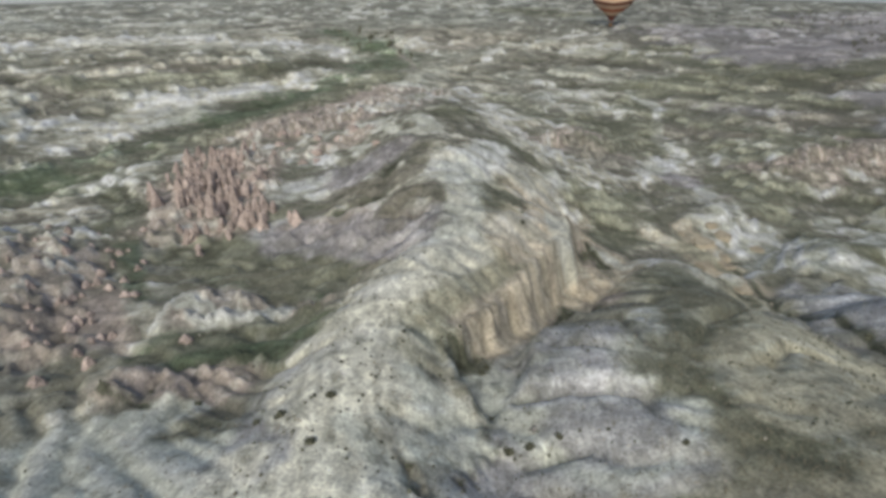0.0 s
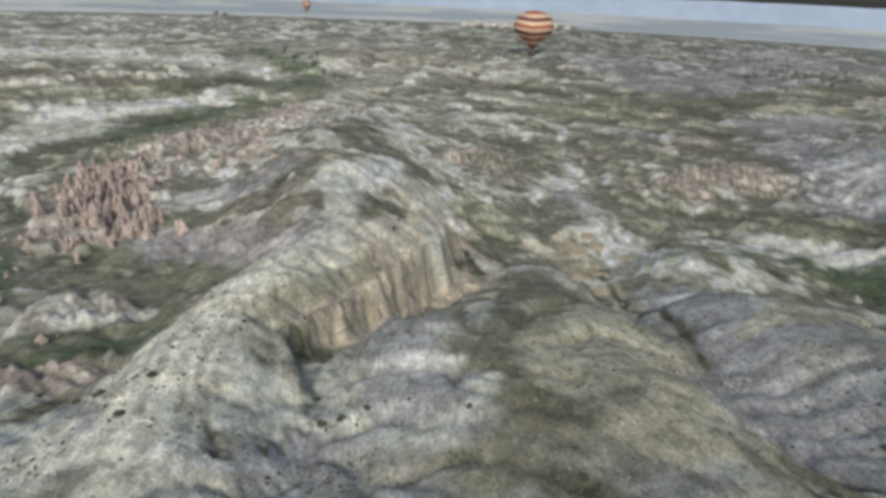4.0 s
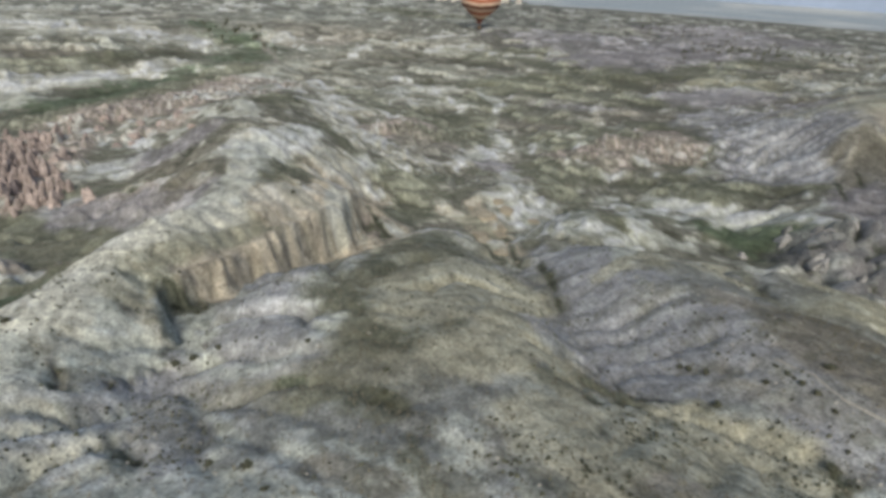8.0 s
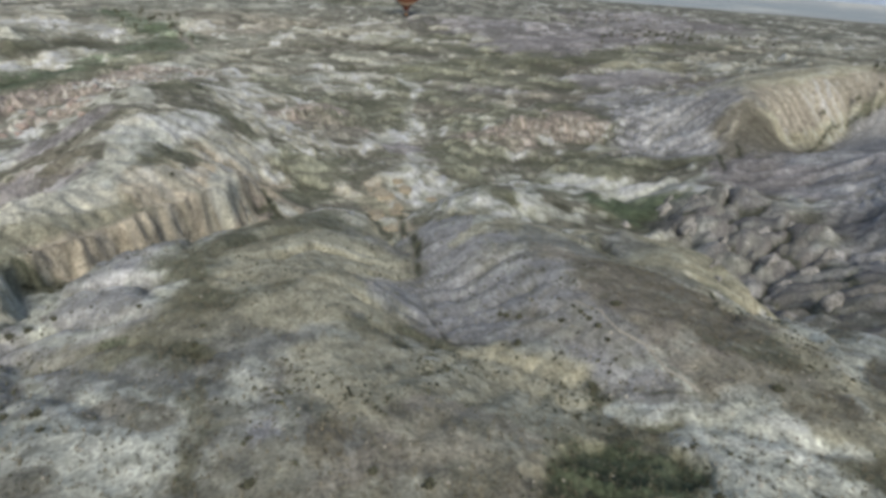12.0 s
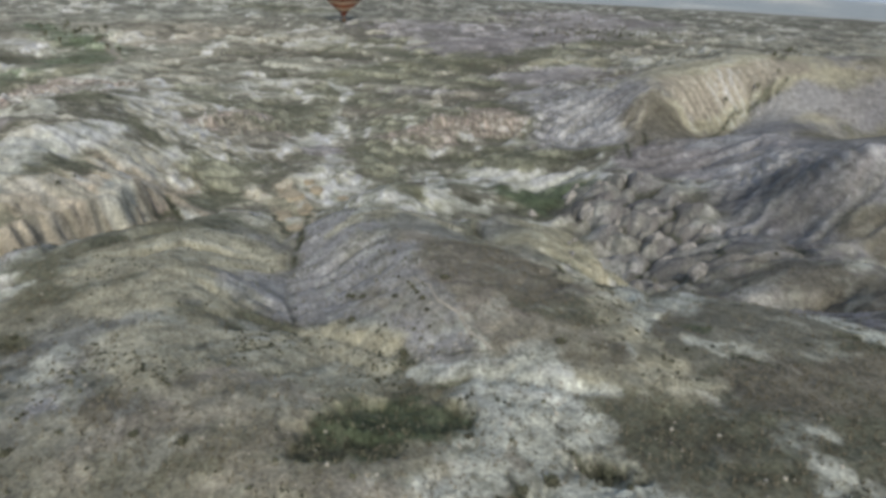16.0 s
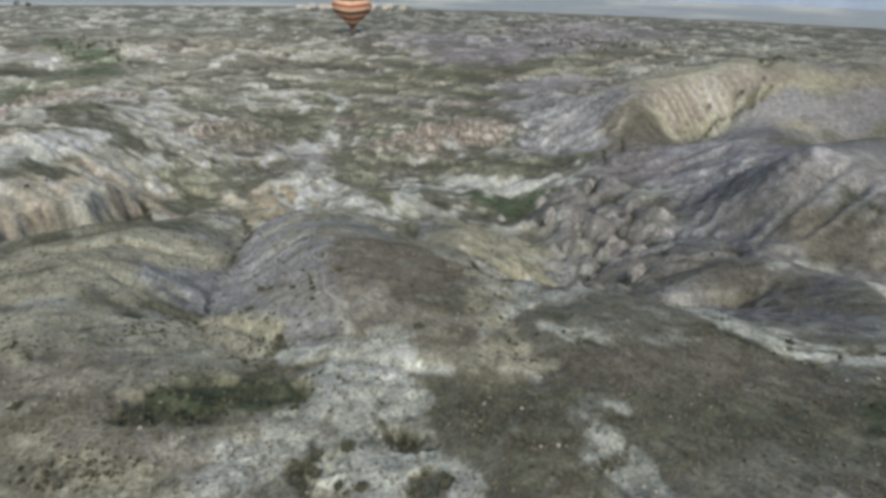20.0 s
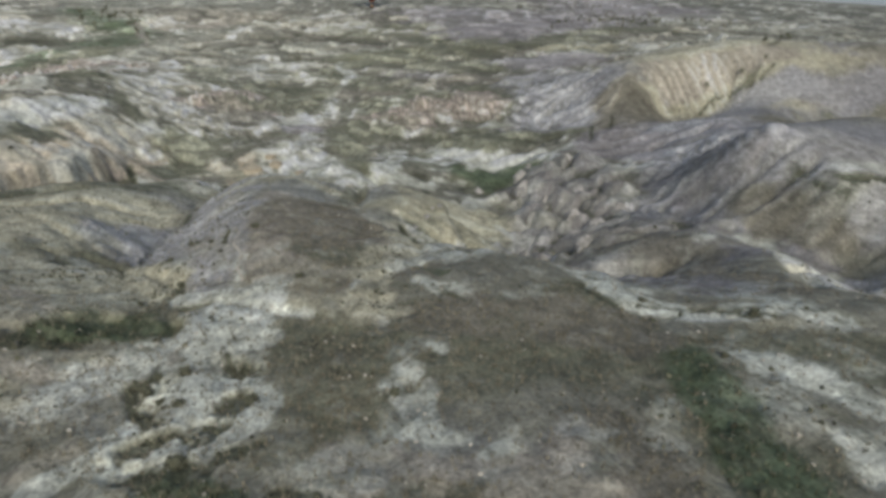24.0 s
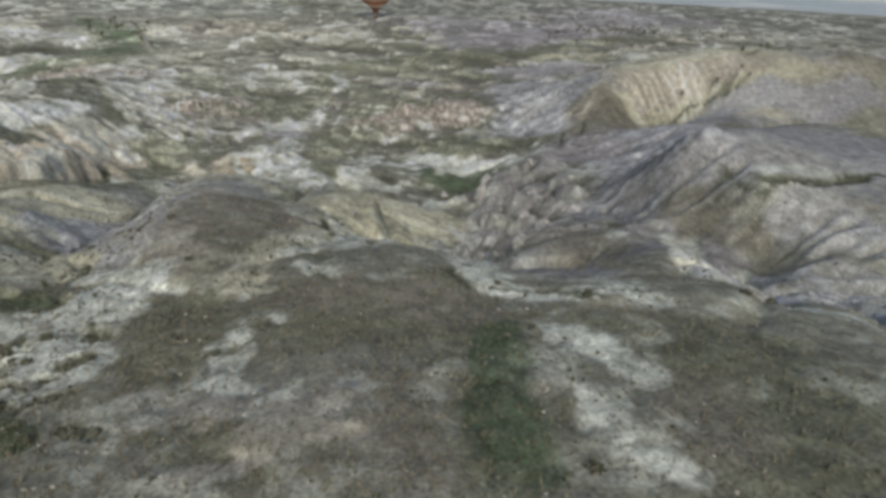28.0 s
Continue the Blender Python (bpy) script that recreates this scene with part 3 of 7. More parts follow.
COVER_SLOPE_B = [
    ('chalk', 0.53, [(65, -4.4), (66.1, -8.1), (67.7, -10.6)]),
    ('scrub', 0.28, [(66, -1.5), (67.6, -5.8), (68.3, -7.9), (68.2, -10.6)]),
    ('scrub', 0.39, [(61.7, -6.3), (62.4, -7.6)]),
    ('chalk', 0.53, [(67.5, -2.6), (69.3, -4.8)]),
    ('pale', 0.53, [(76.1, -0.1), (79, -2.2), (79, -4)]),
    ('brown', 1.26, [(77.5, 15.5), (78, 8.9), (77.2, 5.1)]),
    ('green', 0.66, [(84.8, 10.6), (86.9, 5.9)]),
    ('chalk', 2.3, [(117.2, 19.4), (102.9, 4.8), (102.7, -0.7), (103.1, -1.9)]),
    ('scrub', 0.79, [(98.3, 1), (99.5, 0.7)]),
    ('olive', 1.58, [(71, -1.7), (73.3, -5.3), (75.3, -8.5)]),
    ('chalk', 0.52, [(79.1, -12.5), (79.8, -13.5)]),
    ('chalk', 0.36, [(79.4, -9.9), (79.6, -11)]),
    ('straw', 1.14, [(41.5, 8.5), (43.8, 3.6)]),
]
COVER_SLOPE_C = [
    ('chalk', 1.53, [(25.7, 12.2), (26.4, 16.7)]),
    ('olive', 7.8, [(24.2, 47.5), (28.9, 57.7), (35.5, 68.1), (43.9, 102.7)]),
    ('yellow', 2.2, [(34.4, 36.1), (39.1, 29.8), (43.4, 25.7)]),
    ('sand', 1.37, [(30.6, 47.4), (38.6, 43.5), (43, 36.7), (46, 29.4)]),
    ('lilac', 2.8, [(69, 105.6), (59.5, 55.3), (55.9, 37.1)]),
    ('lilac', 2.3, [(65.3, 41.3), (63.4, 29.3), (63.6, 18.8)]),
    ('brown', 7.6, [(76.7, 30.7), (76.7, 23.9), (78.1, 18.1), (78.2, 13.2)]),
    ('chalk', 1.89, [(89.8, 37.8), (91.4, 31.3), (83.3, 16.7), (82.8, 12.8)]),
    ('sand', 1.76, [(46.1, 19.3), (50.8, 23.9), (52.3, 20.5)]),
    ('sand', 1.16, [(54.6, 19.2), (57.3, 15.4), (57.2, 10.8)]),
    ('straw', 2, [(45.7, 6.8), (50.7, 5.5)]),
]
COVER_SLOPE_D = [
    ('green', 1, [(60.3, 14.4), (59.8, 9.5), (56.2, 3.3)]),
    ('chalk', 1.07, [(61.1, 10), (64.9, 8.8), (65.9, 5.4)]),
    ('brown', 0.82, [(40.4, 20), (39.8, 11.4), (38, 4.9)]),
    ('lilac', 0.95, [(35.1, 16.8), (34, 9.9)]),
    ('chalk', 3.8, [(10.8, 25.5), (5, 36), (8.6, 37.2)]),
    ('chalk', 3.8, [(18.4, 15.7), (22.4, 17.4), (26.4, 9.4)]),
    ('lilac', 3.8, [(8.6, 45.4), (14.9, 44.9), (18.8, 37.3)]),
    ('straw', 2.3, [(49, -2.7), (51.9, 0.1), (54.9, 3.2)]),
    ('brown', 1.47, [(39.7, 2.6), (41.4, 8.4), (43.3, 13)]),
    ('sand', 1.17, [(52.7, 20.6), (57.3, 20.1), (59.8, 14.9)]),
    ('chalk', 1.58, [(45.4, 12.8), (48.1, 20.7), (53.1, 24.6)]),
    ('yellow', 1.6, [(45.8, 28.4), (48.6, 38), (53, 31.9)]),
]
COVER_SLOPE_E = [
    ('brown', 3.1, [(71, 18.9), (76.6, 18.7), (77.4, 9.5)]),
    ('straw', 2.7, [(69.5, 24.7), (74, 24.4), (75.4, 18.6)]),
    ('lilac', 1.84, [(65.1, 31.4), (61.8, 20.3), (63.9, 13.9)]),
    ('chalk', 1.13, [(67.7, 5.2), (66.2, -1.8), (65.4, -9.2)]),
    ('green', 1.18, [(53, 1.4), (54.7, -1), (56.5, 3.1)]),
    ('chalk', 0.75, [(61.8, 8.9), (64.3, 6.8), (66.4, 7.2)]),
    ('scrub', 0.32, [(60.5, 12.7), (61.1, 5.3), (63.3, 3), (61.8, -1.6)]),
    ('brown', 1.6, [(74, -3.8), (74.6, -8.5)]),
    ('olive', 3.1, [(84, -6.4), (85.8, -11.8), (92.1, -10.8)]),
    ('olive', 2.2, [(94.4, -20.8), (96.5, -28.5), (93, -32.3)]),
    ('olive', 2.5, [(110, -24.6), (108.2, -31.9), (106, -35.8)]),
    ('brown', 2.1, [(106.1, -27.8), (104.4, -34.1)]),
]
COVER_SLOPE_F = [
    ('grey', 2.4, [(77.1, -19.7), (82.9, -24.2), (86.2, -24)]),
    ('straw', 1.65, [(81.5, -27), (86.2, -27.3)]),
    ('chalk', 2.3, [(61.8, -5.1), (65.5, -1.8), (70.4, 6.5)]),
    ('chalk', 1.28, [(62, -13), (65.2, -14.4), (68.1, -12.3)]),
    ('chalk', 0.71, [(101.4, -27.6), (100.1, -30.5), (101, -32.6)]),
    ('chalk', 0.56, [(101.2, -33.1), (102.2, -35)]),
    ('chalk', 0.8, [(102.9, -18.8), (104.5, -21.4), (106.3, -24.4)]),
    ('olive', 0.98, [(50.8, 29.5), (54.4, 25.3), (58.3, 19.2), (60.1, 14.5)]),
    ('sand', 1.78, [(44.2, 17.4), (48.2, 22.4), (52, 22.2)]),
    ('sand', 1, [(53.4, 19.7), (56.5, 16.1), (57.7, 12.6)]),
    ('green', 1.71, [(55.1, 4.1), (57.3, 2.5), (57.7, 0.4)]),
    ('chalk', 0.93, [(60.7, 10.3), (64.6, 8.6), (65.1, 4)]),
]
COVER_SLOPE_G = [
    ('chalk', 1.17, [(60.4, 1.3), (61.6, -0.9)]),
    ('straw', 1.18, [(41.2, 4.9), (46.1, 4.7), (50.2, 5.5)]),
    ('lilac', 1.11, [(33.6, 9.4), (34.7, 14.9), (36.2, 20.3)]),
    ('olive', 0.69, [(29, 19.3), (29.3, 10.9), (29.5, 6.3)]),
    ('brown', 0.8, [(38.5, 19.7), (39.1, 12), (37.2, 7.2)]),
    ('olive', 2, [(21.6, 28.3), (25.5, 26.2)]),
    ('chalk', 1.51, [(24.3, 10.3), (20.4, 22.4)]),
    ('chalk', 4.8, [(14.4, 42.1), (19, 42.5), (21.8, 46)]),
    ('olive', 5, [(28.9, 37.2), (32.8, 48.6), (39.2, 60.3)]),
    ('sand', 2.4, [(42.2, 43.9), (49.1, 52), (49.8, 35)]),
    ('sand', 0.9, [(34.9, 31.2), (40.6, 36.9)]),
    ('scrub', 0.69, [(44.1, 34.8), (47.2, 29.8), (50.8, 29.5)]),
    ('sand', 1.04, [(48.5, 38.1), (51.4, 32)]),
]
COVER_SLOPE_H = [
    ('lilac', 1.75, [(62, 65.9), (58.3, 49.9), (56.1, 37.8)]),
    ('olive', 0.81, [(65.9, 51.1), (61.3, 39.1)]),
    ('lilac', 1.71, [(68, 37.5), (64.2, 25.8), (63.6, 16.4)]),
    # shadow edge painted as a thin dark line
    ('scrub', 0.21, [(61.3, 13.7), (64.1, 11.2), (67.1, 9.3)]),
    ('brown', 3.4, [(70.4, 21.4), (74, 17.1), (76.3, 10.5)]),
    ('yellow', 2.9, [(85, 44.3), (88.6, 41.4)]),
    ('pale', 3.1, [(93.6, 39.5), (97.7, 33)]),
    ('scrub', 1.68, [(82.8, 27.4), (86.6, 25.4), (99.2, 32)]),
    ('chalk', 0.66, [(68.1, 6.3), (70, 2.5), (73.5, -0.1)]),
    ('olive', 1.33, [(71.7, -1.9), (73.2, -4.7)]),
    ('olive', 4.1, [(85.3, -7.3), (92.4, -6.2), (97.2, -3.8)]),
    ('olive', 1.64, [(73.2, -6), (74.4, -16.3), (75.3, -24.3)]),
    ('green', 1.91, [(98.7, -16), (96, -26), (95, -32.2)]),
]
COVER_SLOPE_I = [
    ('brown', 1.61, [(89.7, -21.9), (89.3, -28.2), (89.7, -31.9)]),
    ('brown', 1.87, [(108.1, -28.1), (107.5, -32.7), (104.3, -35.5)]),
    ('olive', 3.9, [(111.1, -24.1), (115.6, -25.8), (116.5, -30.3)]),
    ('olive', 2.4, [(113.7, -31), (111.3, -35.8)]),
    ('chalk', 0.97, [(102.6, -18.8), (104.4, -21.5), (106.5, -23.1)]),
    ('chalk', 0.76, [(101.6, -28.1), (100.9, -31.3)]),
    ('chalk', 0.55, [(101.1, -33.3), (102.5, -35.4)]),
    ('chalk', 0.89, [(78.1, -13.8), (79.6, -12.1)]),
    ('chalk', 0.81, [(78, -19.2), (80.6, -21.6)]),
    ('straw', 1.32, [(82.1, -25.3), (86, -23.9)]),
    ('straw', 0.76, [(78.1, -29.1), (80.5, -28.9)]),
    ('chalk', 1.83, [(63.7, -8), (65.4, -3), (67.9, 4)]),
    ('scrub', 0.92, [(67.2, -8.3), (67.8, -7.4)]),
    ('scrub', 0.69, [(67.6, -18.6), (69.6, -17.9)]),
    ('scrub', 0.51, [(70.6, -22.8), (73, -24.1)]),
]
COVER_SLOPE_J = [
    ('sand', 7.8, [(101.7, 93.6), (108.3, 74.5)]),
    ('chalk', 1.08, [(102.9, -3.9), (104.6, -8.5)]),
    ('chalk', 1.32, [(110.9, -10.3), (114, -13.5)]),
    ('sand', 7.8, [(43.1, 41.6), (46.8, 49.9), (47.4, 63.7)]),
    ('sand', 3.1, [(49.7, 16.4), (54.7, 14.6)]),
    ('straw', 4.3, [(68.9, 42.7), (74.3, 26.7), (72.7, 17)]),
    ('chalk', 1.96, [(75.4, 6.9), (79.6, 14.5)]),
    ('olive', 2.6, [(43.8, 28.5), (48.8, 29.7), (54.4, 32.4)]),
    ('chalk', 2.1, [(58.4, -6.8), (60.8, -3.7), (63.6, 4.5)]),
    ('chalk', 1.18, [(60.2, -13.2), (63.1, -12.8)]),
    ('scrub', 0.63, [(60.7, -7.2), (63, -8.7)]),
    ('scrub', 0.6, [(62.9, -18), (65.3, -17.9)]),
    ('green', 0.89, [(62.9, -21.2), (64.4, -20.8)]),
    ('straw', 1.22, [(74.5, -23.5), (78.4, -22.7)]),
    ('sand', 1.85, [(44.5, 12.8), (48.1, 20.7), (53.1, 24.6)]),
]
COVER_SLOPE_K = [
    ('sand', 1.42, [(53.7, 20.6), (58, 17.7)]),
    ('scrub', 0.79, [(44.7, 39), (47.4, 33.1), (51, 31.6)]),
    ('sand', 2.5, [(41, 35.7), (42.9, 50.4), (46.6, 62)]),
    ('scrub', 0.47, [(55.5, 37), (55.6, 24.5), (59.1, 18), (62.3, 11.1)]),
    ('sand', 3, [(82.2, 23.5), (87.4, 24.7), (83.4, 12.7)]),
    ('chalk', 0.94, [(84.2, 4.3), (86.2, 2.3), (87.6, -1.5)]),
    ('chalk', 1.15, [(68.4, -5.7), (68.7, -9.9), (69.7, -13.2)]),
    ('straw', 1.38, [(51.8, -3.7), (55, -5.8)]),
    ('straw', 1.81, [(45.4, 10.3), (49.4, 4.2)]),
    ('sand', 1.44, [(43.7, 17.4), (46.6, 22.9), (50.2, 27.7)]),
    ('green', 0.98, [(52.6, -0.3), (55.1, -0.5), (57.5, 2.9)]),
    ('chalk', 0.76, [(62, 9.2), (64.6, 6.9), (65.1, 2.2)]),
    ('straw', 0.78, [(63, -3.5), (64.2, -6.6)]),
]
COVER_SLOPE_L = [
    ('chalk', 0.55, [(86.5, 1.8), (87.4, -0.8), (87.8, -3.9)]),
    ('chalk', 0.47, [(81.7, -8.6), (82.5, -10.5)]),
    ('green', 2.4, [(51.8, 0.4), (54.2, 2.3), (56.6, 0.7)]),
    ('chalk', 1.21, [(63.8, -3.3), (68, -10.1), (67, -15.5)]),
    ('chalk', 1.06, [(64.3, -16.7), (65.6, -16.7)]),
    ('scrub', 0.64, [(60.6, -7.5), (62.9, -13.1)]),
    ('scrub', 0.67, [(61.1, -16.9), (63.9, -19.1)]),
    ('scrub', 0.45, [(67, -7.2), (67.8, -6.6)]),
    ('chalk', 0.65, [(78.4, -19.7), (80.1, -20.9)]),
    ('olive', 2.7, [(107.6, -18.6), (108.7, -21.5)]),
    ('olive', 2.2, [(105, -36.5), (109, -37.3)]),
    ('chalk', 3.3, [(2.2, 33.1), (7.2, 26.5), (6, 37.1)]),
    ('pale', 1.98, [(-1.9, 28.7), (2, 25.1)]),
    ('chalk', 2.4, [(47, 20.1), (49.3, 18.4)]),
    ('straw', 1.9, [(55.3, -9.2), (57.4, -6.9), (58.9, -4.1)]),
]
COVER_SLOPE_M = [
    ('straw', 1.47, [(57, -16.1), (58.4, -14.5)]),
    ('straw', 1.47, [(73.9, -20.4), (78.2, -23.3), (82.5, -23.3)]),
    ('straw', 1.94, [(37.4, 2.4), (40, 5.1), (43, 8.6)]),
]
COVER_CREST_A = [
    ('pale', 9.7, [(-9.8, 46.3), (-10.8, 64.5), (-6.3, 80.4), (2, 95.6)]),
    ('pale', 8.6, [(-4, 128.4), (6.1, 139)]),
    ('pale', 2, [(-8.5, 41.9), (-8.5, 51)]),
    ('sand', 4.4, [(-2.3, 57.3), (2.1, 69.8), (11.4, 91.1)]),
    ('scrub', 1.1, [(1.6, 58.3), (4.6, 54.9)]),
    ('olive', 6.7, [(12, 123.8), (17.1, 137.5)]),
    ('cream', 4.6, [(10.8, 76.2), (15.8, 89.2), (24, 107.1), (28.6, 151.7)]),
    ('cream', 5.7, [(20, 151), (26.7, 153.2)]),
    # two cliff fissures, then the cave's shade as a dark stroke
    ('scrub', 0.41, [(19.3, 107.4), (20.6, 94.3)]),
    ('scrub', 0.96, [(29.5, 137.5), (33.7, 117.7)]),
    ('scrub', 1.46, [(19.2, 86.3), (22.3, 87.8)]),
    ('lilac', 6.3, [(12.1, 65.1), (15.4, 56.8), (23.5, 56.7)]),
    ('pale', 4.4, [(11.6, 364), (24.2, 243.2), (32.3, 208.4)]),
]
COVER_CREST_B = [
    ('pale', 7.8, [(25.2, 410.7), (41.4, 290.5), (49.9, 251.4)]),
    ('pale', 9, [(59, 449), (82, 377), (90, 338)]),
    ('olive', 11.1, [(31, 349), (46, 271.6), (60, 257)]),
    ('olive', 2.7, [(37.9, 166.4), (43.9, 155), (50.5, 153.4)]),
    ('pale', 1.7, [(41.2, 186), (44.3, 167.9)]),
    ('pink', 8.1, [(37, 219), (57.1, 230.3)]),
    ('lilac', 7.1, [(-38.6, 128.4), (-18.6, 115.6), (-5.4, 107.3)]),
    ('scrub', 2.2, [(-26.8, 131.8), (-15.3, 129.6), (-13, 155.4)]),
    ('mauve', 11.7, [(-29, 158), (-20.1, 158.8)]),
    ('green', 6.6, [(-46.9, 119.7), (-37.3, 101.8), (-34.1, 104.1)]),
    ('pale', 4.5, [(-3.7, 61.9), (0.1, 73.7), (9.8, 92.5)]),
    ('sand', 2.5, [(-0.8, 54.5), (2.3, 67.5), (7.3, 80)]),
]
COVER_CREST_C = [
    ('cream', 3.5, [(8.7, 72.6), (15.1, 86.4), (22.1, 103.3), (32.6, 130)]),
    ('pale', 1.4, [(-9.4, 30.5), (-8, 38.1), (-7.1, 48), (-7, 57.1)]),
    ('pale', 2.5, [(-7.7, 60.9), (-4, 68.8), (2.4, 83.8)]),
    ('pale', 1.11, [(3.1, 90.8), (4.9, 102.6), (0.8, 130.8)]),
    ('sand', 4.1, [(-3.2, 64.6), (1.9, 76.9), (9, 90.5)]),
    ('olive', 0.96, [(-5.6, 61), (0, 62.3)]),
    ('pale', 1.62, [(-0.3, 49.4), (1.2, 44.4), (-0.5, 39.9)]),
    ('scrub', 0.78, [(1.7, 58.5), (4.4, 55.4), (3.8, 49.3)]),
    # shade in the hollow left of the dome, painted on
    ('scrub', 0.67, [(-2.9, 37.4), (-1.7, 34.4)]),
    ('scrub', 0.61, [(1.7, 37.8), (3.6, 40.5), (5.7, 44.2)]),
    ('cream', 3.9, [(4.2, 66.6), (10.6, 78.1), (18.4, 95), (28.7, 110)]),
    # a dark fissure in the cliff face
    ('scrub', 0.35, [(18.8, 101.6), (18.2, 92.8)]),
]
COVER_CREST_D = [
    # painted cave shade at the cliff foot, then a fissure
    ('scrub', 1.26, [(18.6, 86.7), (23.3, 89.3)]),
    ('scrub', 1.45, [(31, 131.7), (35.1, 115.3)]),
    ('chalk', 3.9, [(-29.5, 43.2), (-22.2, 40.4), (-20.1, 31.6)]),
    ('lilac', 2.1, [(-16.2, 41.5), (-13.3, 48.8), (-13.4, 60.7)]),
    ('pink', 5.1, [(-42.1, 61.4), (-36.4, 62.5), (-29, 62.4)]),
    ('pink', 5.6, [(-40.1, 83.5), (-39.7, 91.3), (-31.1, 83.6), (-23.9, 81.7)]),
    ('olive', 5.3, [(-46.8, 114.5), (-35.1, 111), (-22.9, 95.4)]),
    ('green', 5.7, [(-40.3, 74.6), (-31.6, 73.8), (-20.3, 71)]),
    ('pink', 5.7, [(-33.3, 127.4), (-19.5, 117.5), (-7.5, 109.1)]),
    ('pink', 3.4, [(-74.8, 113.5), (-59.6, 90.8), (-52.5, 78.4)]),
    ('mauve', 5.4, [(-34.6, 164.1), (-19.4, 156), (-12.4, 162.2)]),
    ('pink', 21.7, [(-54, 235), (-37.5, 239.7), (-27, 268)]),
]
COVER_CREST_E = [
    ('cream', 3.8, [(5.7, 71.8), (9.5, 81.6), (16, 93.4), (21.7, 103.7)]),
    ('cream', 5.5, [(21.7, 139.3), (26.3, 138.5)]),
    # fissures of the cliff, and the cave's shade painted after them
    ('scrub', 0.38, [(18.5, 108.6), (20.1, 97.1)]),
    ('scrub', 0.98, [(29.7, 135.2), (34, 121.2)]),
    ('scrub', 1.11, [(19.1, 86.9), (21.1, 93.8)]),
    ('chalk', 7.5, [(-35, 41.2), (-24.1, 36.1)]),
    ('chalk', 4.5, [(-42.1, 49.4), (-33.2, 51.5)]),
    ('pale', 1.13, [(-0.6, 39.5), (2.4, 42.9), (6.2, 42.9)]),
    ('pale', 15, [(-31, 258), (-21, 269)]),
    ('pale', 6.5, [(1.8, 145.9), (10.7, 148.9)]),
    ('olive', 9.2, [(-5, 207), (8, 214)]),
    ('pale', 10.6, [(-20, 291), (-9, 325)]),
    ('pale', 5.5, [(6.2, 249.5), (27.7, 193)]),
    ('pale', 4.8, [(19.8, 205.6), (36.1, 193.9)]),
    ('olive', 2.6, [(20.8, 185.2), (28.8, 167.6)]),
]
COVER_CREST_F = [
    ('cream', 4.7, [(16.9, 136.5), (23.9, 148.3), (27.6, 147.4)]),
    ('pale', 2, [(37, 224), (45.5, 168)]),
    ('olive', 3.4, [(39.1, 159.7), (50.4, 158.7)]),
    ('olive', 2.3, [(9.9, 117.5), (14.1, 128.7)]),
    ('pink', 8.5, [(46, 227), (59.9, 253.4)]),
]
COVER_SCARP_A = [
    ('sand', 34.9, [(236, 192), (250, 169.8), (318, 214)]),
    ('sand', 7.5, [(204.6, 153.8), (242.7, 163.2)]),
    ('olive', 1.91, [(184.6, 119.6), (253, 160.4), (355.7, 240)]),
    ('brown', 5, [(181.3, 146.5), (186.1, 137.6), (178.5, 114.7)]),
    ('mauve', 5.4, [(177.5, 114.6), (172.5, 91.5)]),
    ('mauve', 5, [(158.2, 55.3), (154.1, 53.5), (142.3, 38.4)]),
    ('brown', 3.7, [(154.6, 39.6), (157.2, 34.4), (154.2, 32.6)]),
    ('chalk', 0.44, [(151.3, 44.2), (156.2, 45.5), (159.3, 44.5)]),
    ('scrub', 0.82, [(159.5, 45.1), (183.1, 84.8)]),
    ('pale', 1.52, [(147.5, 30.4), (133.2, 8.2), (125.3, -6.5)]),
    ('brown', 1.96, [(155.9, 25.7), (158.2, 21.3)]),
    ('lilac', 4, [(138.9, 6.9), (132.3, -5.1)]),
    ('slate', 13.3, [(169.5, 43.2), (176, 36), (200, 47)]),
]
COVER_SCARP_B = [
    ('scrub', 0.41, [(162.6, 48.3), (163, 37.5), (164.2, 29.9)]),
    ('scrub', 1.02, [(165.5, 30.3), (172.2, 27.9), (184.4, 29.2)]),
    ('chalk', 2.1, [(166.9, 33.9), (176.4, 32.2)]),
    ('brown', 6.9, [(171.6, 123.4), (185.7, 135.8), (179.3, 112.6)]),
]
ALL_COVER = [COVER_FAR_A, COVER_FAR_B, COVER_FAR_C, COVER_FAR_D, COVER_BASE_A, COVER_BASE_B, COVER_WEST_A, COVER_CANYON_A, COVER_CANYON_B, COVER_CANYON_C, COVER_MID_A, COVER_MID_B, COVER_MID_C, COVER_MID_D, COVER_MID_E, COVER_MID_F, COVER_SCARP_A, COVER_SCARP_B, COVER_LEFTVALLEY_A, COVER_LEFTVALLEY_B, COVER_LEFTVALLEY_C, COVER_RIDGE_A, COVER_RIDGE_B, COVER_RIDGE_C, COVER_CREST_A, COVER_CREST_B, COVER_CREST_C, COVER_CREST_D, COVER_CREST_E, COVER_CREST_F, COVER_FLANK_A, COVER_FLANK_B, COVER_FLANK_C, COVER_FLANK_D, COVER_SPUR_A, COVER_SPUR_B, COVER_UPLAND_A, COVER_UPLAND_B, COVER_SLOPE_A, COVER_SLOPE_B, COVER_SLOPE_C, COVER_SLOPE_D, COVER_SLOPE_E, COVER_SLOPE_F, COVER_SLOPE_G, COVER_SLOPE_H, COVER_SLOPE_I, COVER_SLOPE_J, COVER_SLOPE_K, COVER_SLOPE_L, COVER_SLOPE_M]
